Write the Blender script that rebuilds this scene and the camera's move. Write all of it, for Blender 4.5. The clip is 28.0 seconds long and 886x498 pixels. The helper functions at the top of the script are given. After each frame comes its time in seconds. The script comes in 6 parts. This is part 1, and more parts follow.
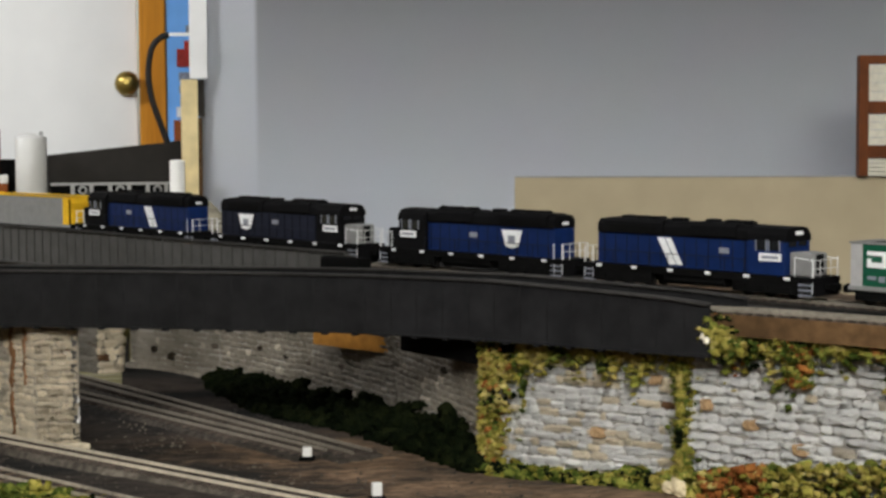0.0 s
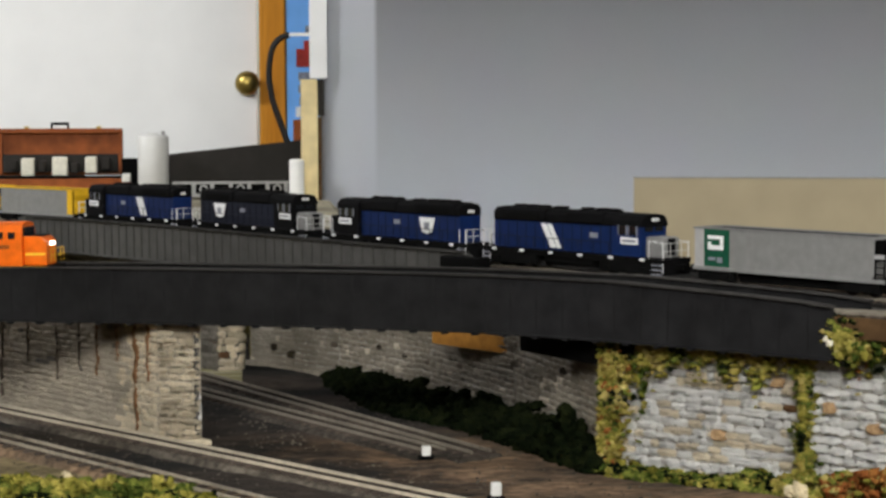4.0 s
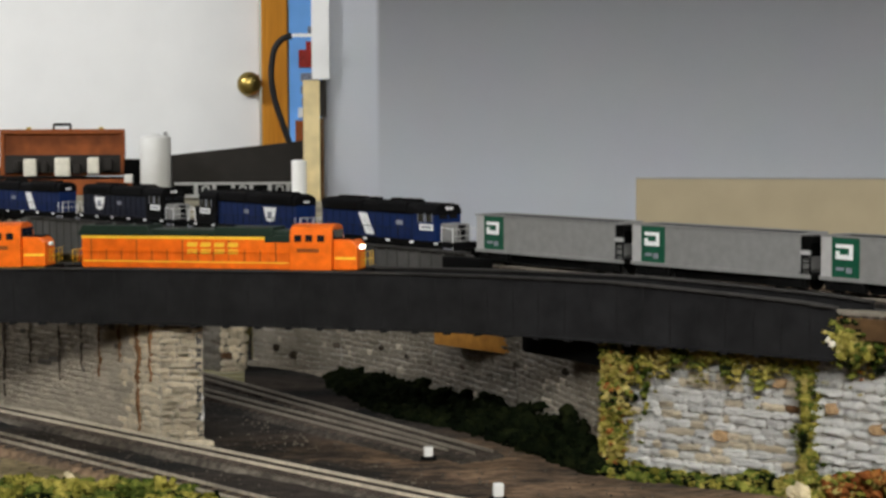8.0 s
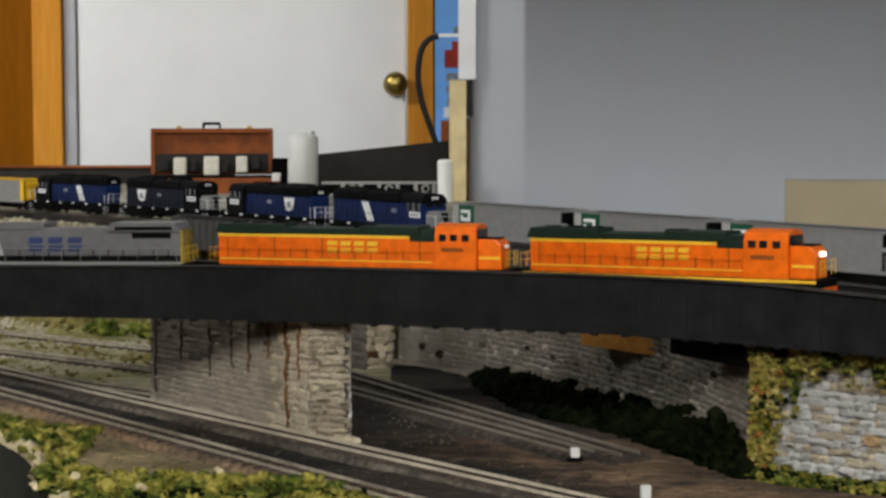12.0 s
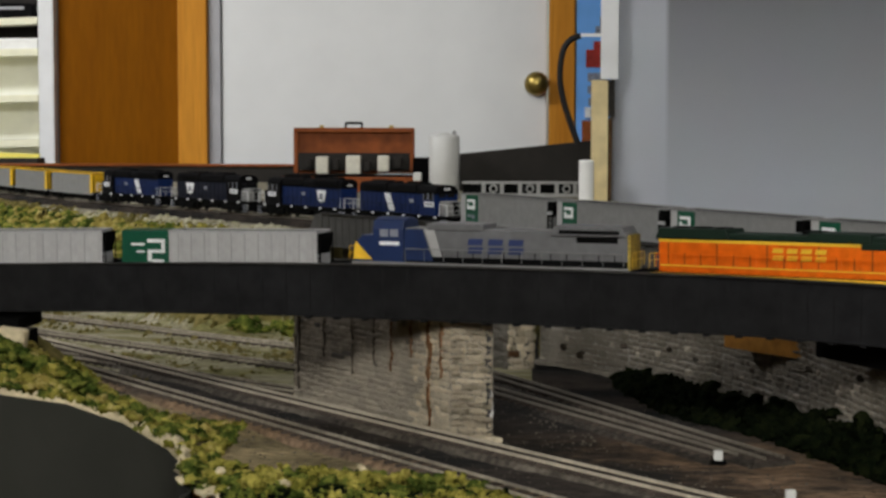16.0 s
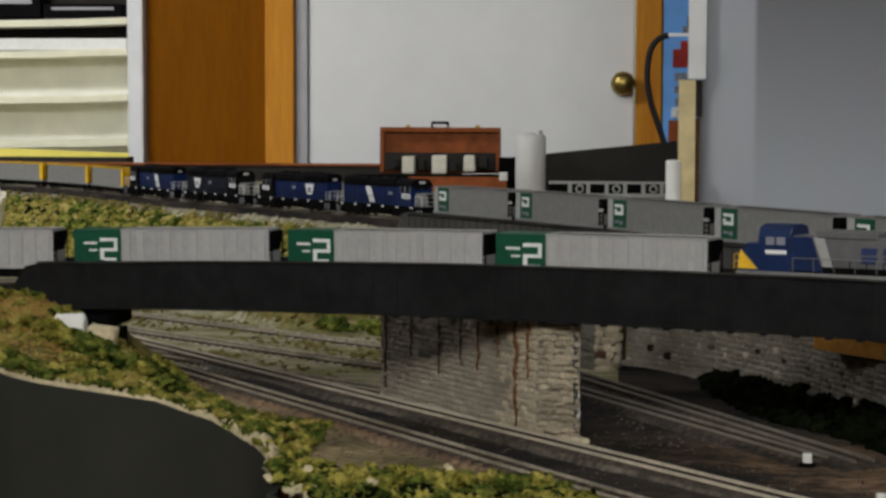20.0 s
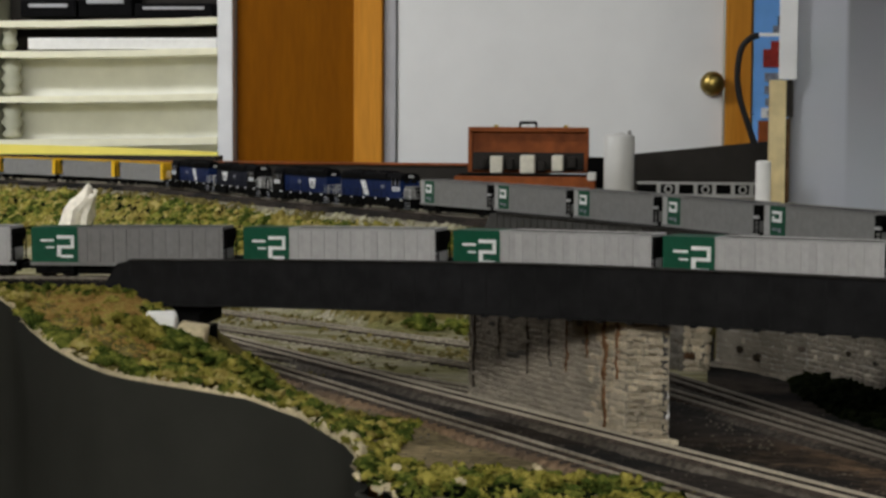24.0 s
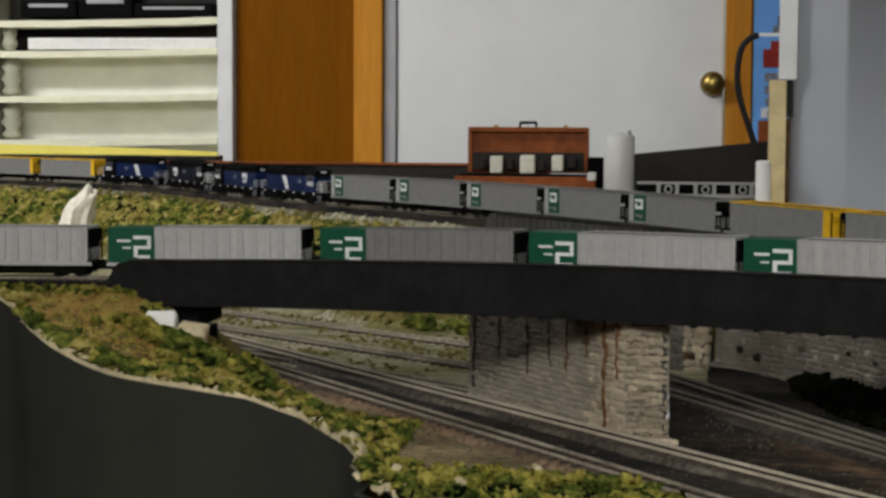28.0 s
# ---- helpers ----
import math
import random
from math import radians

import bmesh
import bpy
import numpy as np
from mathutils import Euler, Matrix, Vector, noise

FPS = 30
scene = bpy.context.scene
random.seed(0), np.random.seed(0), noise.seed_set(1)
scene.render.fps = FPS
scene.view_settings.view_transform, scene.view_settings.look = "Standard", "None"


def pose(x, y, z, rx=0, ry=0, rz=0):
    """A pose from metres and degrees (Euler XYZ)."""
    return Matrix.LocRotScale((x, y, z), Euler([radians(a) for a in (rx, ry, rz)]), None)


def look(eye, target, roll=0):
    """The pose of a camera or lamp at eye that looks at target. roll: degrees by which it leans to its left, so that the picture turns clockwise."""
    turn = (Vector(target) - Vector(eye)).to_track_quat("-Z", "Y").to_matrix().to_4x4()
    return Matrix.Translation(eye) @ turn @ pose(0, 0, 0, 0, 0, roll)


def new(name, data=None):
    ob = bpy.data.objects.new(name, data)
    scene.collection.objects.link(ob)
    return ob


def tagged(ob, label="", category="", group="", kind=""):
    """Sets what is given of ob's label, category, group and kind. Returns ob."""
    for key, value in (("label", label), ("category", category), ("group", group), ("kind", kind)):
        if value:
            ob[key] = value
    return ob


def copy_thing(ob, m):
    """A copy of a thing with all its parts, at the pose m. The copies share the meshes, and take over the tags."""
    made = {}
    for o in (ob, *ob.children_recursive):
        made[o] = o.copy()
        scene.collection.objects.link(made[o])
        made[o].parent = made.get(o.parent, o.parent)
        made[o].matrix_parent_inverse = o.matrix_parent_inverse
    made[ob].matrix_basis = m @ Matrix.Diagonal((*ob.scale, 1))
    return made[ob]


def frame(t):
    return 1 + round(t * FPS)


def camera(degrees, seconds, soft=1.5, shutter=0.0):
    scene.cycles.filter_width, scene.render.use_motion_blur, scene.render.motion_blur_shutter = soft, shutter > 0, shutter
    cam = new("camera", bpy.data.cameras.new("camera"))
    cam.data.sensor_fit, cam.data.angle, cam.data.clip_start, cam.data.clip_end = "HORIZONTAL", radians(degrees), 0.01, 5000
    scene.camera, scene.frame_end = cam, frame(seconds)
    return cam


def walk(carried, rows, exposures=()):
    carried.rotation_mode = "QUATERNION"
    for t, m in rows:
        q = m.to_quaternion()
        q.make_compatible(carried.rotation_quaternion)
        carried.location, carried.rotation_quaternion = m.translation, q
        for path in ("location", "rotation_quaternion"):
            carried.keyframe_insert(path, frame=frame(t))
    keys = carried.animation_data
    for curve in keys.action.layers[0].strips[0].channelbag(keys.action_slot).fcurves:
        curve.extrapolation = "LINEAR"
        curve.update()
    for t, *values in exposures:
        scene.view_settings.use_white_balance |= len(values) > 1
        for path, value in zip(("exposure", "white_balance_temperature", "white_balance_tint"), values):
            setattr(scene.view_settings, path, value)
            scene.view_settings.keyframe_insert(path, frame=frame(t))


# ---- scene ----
# The plan's origin lies beside the camera's pivot, and the eye stands 1 m above the room's floor; the lens sits ARM ahead of the pivot.
CAM_Z = 1.0
FOV = 26.013
ARM, EYE_Y = .0574, .0071
cam = camera(FOV, 28.0, soft=2.9)
# seconds, turn to the right, tilt, lean (degrees)
PAN = ((0, 9.406, -4.186, 0.272), (0.5, 9.301, -4.192, 0.258), (1, 9.301, -4.192, 0.258), (1.5, 8.402, -4.203, 0.265), (2, 7.785, -4.172, 0.264),
       (2.5, 6.748, -4.177, 0.229), (3, 6.411, -4.172, 0.206), (3.5, 6.011, -4.177, 0.189), (4.2, 5.945, -4.172, 0.180), (5.5, 5.932, -4.167, 0.174),
       (7.5, 5.932, -4.167, 0.180), (8, 5.882, -4.150, 0.187), (8.5, 3.517, -4.145, 0.126), (9, 2.297, -4.136, 0.098), (9.5, 1.708, -4.139, 0.080),
       (10, 1.750, -4.139, 0.069), (11.5, 1.750, -4.139, 0.069), (12.5, 1.360, -4.145, 0.040), (13.5, 0.655, -4.151, 0.006),
       (14, -0.013, -4.135, -0.003), (14.5, -0.518, -4.139, -0.004), (15, -1.306, -4.135, -0.036), (15.5, -1.680, -4.146, -0.089),
       (16, -2.507, -4.147, -0.097), (16.5, -3.222, -4.140, -0.108), (17, -3.545, -4.137, -0.109), (17.5, -4.404, -4.137, -0.162),
       (18, -4.697, -4.137, -0.179), (18.5, -5.073, -4.149, -0.148), (19, -5.031, -4.158, -0.145), (20.5, -5.031, -4.158, -0.145),
       (21, -6.201, -4.192, -0.255), (21.5, -7.275, -4.193, -0.286), (22.2, -7.585, -4.183, -0.287), (23.5, -7.607, -4.179, -0.287),
       (24, -7.607, -4.179, -0.287), (28, -7.607, -4.179, -0.287))


def aim(yaw, tilt, lean):
    y = radians(yaw)
    return pose(ARM * math.sin(y), ARM * (math.cos(y) - 1) + EYE_Y, CAM_Z, 90 + tilt, 0, -yaw) @ pose(0, 0, 0, 0, 0, -lean)


EXPO = ((0, .20), (3.5, .22), (8, .17), (9, .08), (11.5, -.09), (14, -.22), (16, -.37), (18, -.54), (20, -.60), (26, -.60), (28, -.56))
walk(cam, [(t, aim(a, b, c)) for t, a, b, c in PAN], EXPO)

# ---- light ----
world = bpy.data.worlds.new("world")
scene.world = world
world.use_nodes = True
wn = world.node_tree.nodes
sky = wn.new("ShaderNodeTexSky")
sky.sky_type, sky.sun_disc, sky.sun_elevation, sky.sun_rotation = "NISHITA", False, radians(40), radians(200)
wn["Background"].inputs[1].default_value = .08
world.node_tree.links.new(sky.outputs[0], wn["Background"].inputs[0])


def area_lamp(name, at, target, sx, sy, watts, colour):
    d = bpy.data.lights.new(name, "AREA")
    d.shape, d.size, d.size_y, d.energy, d.color = "RECTANGLE", sx, sy, watts, colour
    ob = new(name, d)
    ob.matrix_world = look(at, target)
    return ob


area_lamp("ceiling_lamp_aisle", (-.15, -1.1, 2.33), (-.1, -.1, 0), 2.6, 1.5, 296, (1, .98, .92))
# Added fill lamps: one brightens the backdrop, one the doors and shelf.
area_lamp("fill_lamp_layout", (.75, 2.0, 2.33), (.75, 2.0, 0), .3, 1.3, 6, (.97, .98, 1))
area_lamp("fill_lamp_doors", (-2.0, 2.5, 2.33), (-1.8, 3.5, .7), 1.2, .3, 62, (.985, .988, 1))

# ---- materials ----


def mat(name, colour, rough=.6, metal=0.0, vary=.15, scale=40.0, bump=.15, second=None, mix=.5, spec=None, emit=0.0, by_object=0.0, bump_scale=None, grain=None):
    """A surface with two scales of variation: broad stains and fine grain, with a fine relief."""
    m = bpy.data.materials.new(name)
    m.use_nodes = True
    n, l = m.node_tree.nodes, m.node_tree.links
    b = n["Principled BSDF"]
    b.inputs["Roughness"].default_value, b.inputs["Metallic"].default_value = rough, metal
    b.inputs["Specular IOR Level"].default_value = spec if spec is not None else (.5 if rough < .5 else .25 if rough < .65 else .1)
    co = n.new("ShaderNodeTexCoord")
    big, fine = n.new("ShaderNodeTexNoise"), n.new("ShaderNodeTexNoise")
    big.inputs["Scale"].default_value, fine.inputs["Scale"].default_value = scale * .22, scale * 2.5
    big.inputs["Detail"].default_value, fine.inputs["Detail"].default_value = 5, 6
    src_co = co.outputs["Object"]
    if grain:
        # streaks that run one way: (turn in degrees, stretch)
        mp = n.new("ShaderNodeMapping")
        mp.inputs["Rotation"].default_value, mp.inputs["Scale"].default_value = (0, 0, 0 if grain[0] == "up" else radians(grain[0])), (1, 1, 1 / grain[1]) if grain[0] == "up" else (1 / grain[1], 1, 1)
        l.new(src_co, mp.inputs["Vector"])
        src_co = mp.outputs["Vector"]
    for t in (big, fine):
        l.new(src_co, t.inputs["Vector"])
    r1 = n.new("ShaderNodeValToRGB")
    other = second or tuple(c * (1 - vary * 1.6) for c in colour)
    r1.color_ramp.elements[0].color, r1.color_ramp.elements[1].color = (*other, 1), (*colour, 1)
    r1.color_ramp.elements[0].position, r1.color_ramp.elements[1].position = mix - .18, mix + .14
    l.new(big.outputs["Fac"], r1.inputs["Fac"])
    hsv = n.new("ShaderNodeHueSaturation")
    mr = n.new("ShaderNodeMapRange")
    mr.inputs["From Min"].default_value, mr.inputs["From Max"].default_value = .3, .7
    mr.inputs["To Min"].default_value, mr.inputs["To Max"].default_value = 1 - vary, 1 + vary
    l.new(fine.outputs["Fac"], mr.inputs["Value"])
    value = mr.outputs["Result"]
    if by_object:
        info = n.new("ShaderNodeObjectInfo")
        mo = n.new("ShaderNodeMapRange")
        mo.inputs["To Min"].default_value, mo.inputs["To Max"].default_value = 1 - by_object, 1 + by_object
        isl, su, fr = n.new("ShaderNodeNewGeometry"), n.new("ShaderNodeMath"), n.new("ShaderNodeMath")
        fr.operation = "FRACT"
        l.new(info.outputs["Random"], su.inputs[0]), l.new(isl.outputs["Random Per Island"], su.inputs[1])
        l.new(su.outputs[0], fr.inputs[0]), l.new(fr.outputs[0], mo.inputs["Value"])
        mul = n.new("ShaderNodeMath")
        mul.operation = "MULTIPLY"
        l.new(value, mul.inputs[0]), l.new(mo.outputs["Result"], mul.inputs[1])
        value = mul.outputs[0]
    l.new(value, hsv.inputs["Value"]), l.new(r1.outputs["Color"], hsv.inputs["Color"])
    l.new(hsv.outputs["Color"], b.inputs["Base Color"])
    if bump:
        bp = n.new("ShaderNodeBump")
        bp.inputs["Strength"].default_value, bp.inputs["Distance"].default_value = bump, .002
        src = fine
        if bump_scale:
            src = n.new("ShaderNodeTexNoise")
            src.inputs["Scale"].default_value, src.inputs["Detail"].default_value = bump_scale, 4
            l.new(co.outputs["Object"], src.inputs["Vector"])
        l.new(src.outputs["Fac"], bp.inputs["Height"]), l.new(bp.outputs["Normal"], b.inputs["Normal"])
    if emit:
        b.inputs["Emission Color"].default_value, b.inputs["Emission Strength"].default_value = (*colour, 1), emit
    return m


def yard_ground(pale, deep):
    """Dark cinders that give way to trodden brown dirt towards the aisle, in ragged patches."""
    m = mat("yard_ground", (.046, .036, .029), .95, scale=60, vary=.55, bump=1.0, second=(.0105, .0100, .0095), mix=.58, bump_scale=300, grain=(62, 2.2))
    n, l = m.node_tree.nodes, m.node_tree.links
    hsv = next(q for q in n if q.type == "HUE_SAT")
    first = hsv.inputs["Color"].links[0].from_socket
    co, sep = n.new("ShaderNodeTexCoord"), n.new("ShaderNodeSeparateXYZ")
    l.new(co.outputs["Object"], sep.inputs[0])
    mp, patch, tint = n.new("ShaderNodeMapping"), n.new("ShaderNodeTexNoise"), n.new("ShaderNodeValToRGB")
    mp.inputs["Rotation"].default_value, mp.inputs["Scale"].default_value = (0, 0, radians(58)), (.62, 1, 1)
    l.new(co.outputs["Object"], mp.inputs["Vector"]), l.new(mp.outputs["Vector"], patch.inputs["Vector"])
    patch.inputs["Scale"].default_value, patch.inputs["Detail"].default_value, patch.inputs["Roughness"].default_value = 26, 8, .7
    tint.color_ramp.elements[0].color, tint.color_ramp.elements[1].color = (*deep, 1), (*pale, 1)
    tint.color_ramp.elements[0].position, tint.color_ramp.elements[1].position = .38, .62
    l.new(patch.outputs["Fac"], tint.inputs["Fac"])
    line, where, rag, mx = n.new("ShaderNodeMath"), n.new("ShaderNodeMath"), n.new("ShaderNodeMapRange"), n.new("ShaderNodeMix")
    line.operation = where.operation = "MULTIPLY_ADD"
    line.inputs[1].default_value = .62
    l.new(sep.outputs["Y"], line.inputs[0]), l.new(sep.outputs["X"], line.inputs[2])
    where.inputs[1].default_value = .30
    l.new(patch.outputs["Fac"], where.inputs[0]), l.new(line.outputs[0], where.inputs[2])
    rag.inputs["From Min"].default_value, rag.inputs["From Max"].default_value = 1.105, 1.195
    l.new(where.outputs[0], rag.inputs["Value"])
    near, both = n.new("ShaderNodeMapRange"), n.new("ShaderNodeMath")
    near.inputs["From Min"].default_value, near.inputs["From Max"].default_value = 1.60, 1.47
    l.new(sep.outputs["Y"], near.inputs["Value"])
    both.operation = "MULTIPLY"
    l.new(rag.outputs["Result"], both.inputs[0]), l.new(near.outputs["Result"], both.inputs[1])
    mx.data_type = "RGBA"
    l.new(both.outputs[0], mx.inputs[0]), l.new(first, mx.inputs[6]), l.new(tint.outputs["Color"], mx.inputs[7])
    l.new(mx.outputs[2], hsv.inputs["Color"])
    return m


def foliage(name, a, b_, c):
    """Ground foam: three tones that change from clump to clump and grain to grain."""
    m = bpy.data.materials.new(name)
    m.use_nodes = True
    n, l = m.node_tree.nodes, m.node_tree.links
    bs = n["Principled BSDF"]
    bs.inputs["Roughness"].default_value, bs.inputs["Specular IOR Level"].default_value = .95, .02
    geo, co, no, add, rp = n.new("ShaderNodeNewGeometry"), n.new("ShaderNodeTexCoord"), n.new("ShaderNodeTexNoise"), n.new("ShaderNodeMath"), n.new("ShaderNodeValToRGB")
    no.inputs["Scale"].default_value, no.inputs["Detail"].default_value = 70, 8
    l.new(co.outputs["Object"], no.inputs["Vector"])
    add.operation = "MULTIPLY_ADD"
    add.inputs[1].default_value = .20
    l.new(geo.outputs["Random Per Island"], add.inputs[0])
    l.new(no.outputs["Fac"], add.inputs[2])
    e = rp.color_ramp.elements
    e[0].position, e[0].color = .36, (*a, 1)
    e[1].position, e[1].color = .78, (*c, 1)
    k = e.new(.56)
    k.color = (*b_, 1)
    l.new(add.outputs[0], rp.inputs["Fac"]), l.new(rp.outputs["Color"], bs.inputs["Base Color"])
    bp, n2 = n.new("ShaderNodeBump"), n.new("ShaderNodeTexNoise")
    n2.inputs["Scale"].default_value = 420
    bp.inputs["Strength"].default_value, bp.inputs["Distance"].default_value = .8, .003
    l.new(co.outputs["Object"], n2.inputs["Vector"])
    l.new(n2.outputs["Fac"], bp.inputs["Height"]), l.new(bp.outputs["Normal"], bs.inputs["Normal"])
    return m


def lit_backdrop_paint(name, low, high):
    """Grey backdrop with faint roller marks; the light growing towards its foot is painted in."""
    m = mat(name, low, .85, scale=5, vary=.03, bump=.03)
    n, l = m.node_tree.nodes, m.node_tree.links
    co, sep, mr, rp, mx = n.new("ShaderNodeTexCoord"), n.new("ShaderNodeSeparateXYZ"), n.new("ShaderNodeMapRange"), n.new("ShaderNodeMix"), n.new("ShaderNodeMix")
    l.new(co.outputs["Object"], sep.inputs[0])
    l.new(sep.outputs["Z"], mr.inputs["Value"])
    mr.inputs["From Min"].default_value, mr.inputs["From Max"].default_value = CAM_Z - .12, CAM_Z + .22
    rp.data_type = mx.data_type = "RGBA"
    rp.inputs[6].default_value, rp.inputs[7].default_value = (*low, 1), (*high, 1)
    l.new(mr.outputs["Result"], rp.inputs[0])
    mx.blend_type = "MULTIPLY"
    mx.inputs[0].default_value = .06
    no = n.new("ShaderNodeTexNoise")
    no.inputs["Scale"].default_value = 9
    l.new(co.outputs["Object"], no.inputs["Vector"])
    # the brighter light on the bent end, painted in as a paler band
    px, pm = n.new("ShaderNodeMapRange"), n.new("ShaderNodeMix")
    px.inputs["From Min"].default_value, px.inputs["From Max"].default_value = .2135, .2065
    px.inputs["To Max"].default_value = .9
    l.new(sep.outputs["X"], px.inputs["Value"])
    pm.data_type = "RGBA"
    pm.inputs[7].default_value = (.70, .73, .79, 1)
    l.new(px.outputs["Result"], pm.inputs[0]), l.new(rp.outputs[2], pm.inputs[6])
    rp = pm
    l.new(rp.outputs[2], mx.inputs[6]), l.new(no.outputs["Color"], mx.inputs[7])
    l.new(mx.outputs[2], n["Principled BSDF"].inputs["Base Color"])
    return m


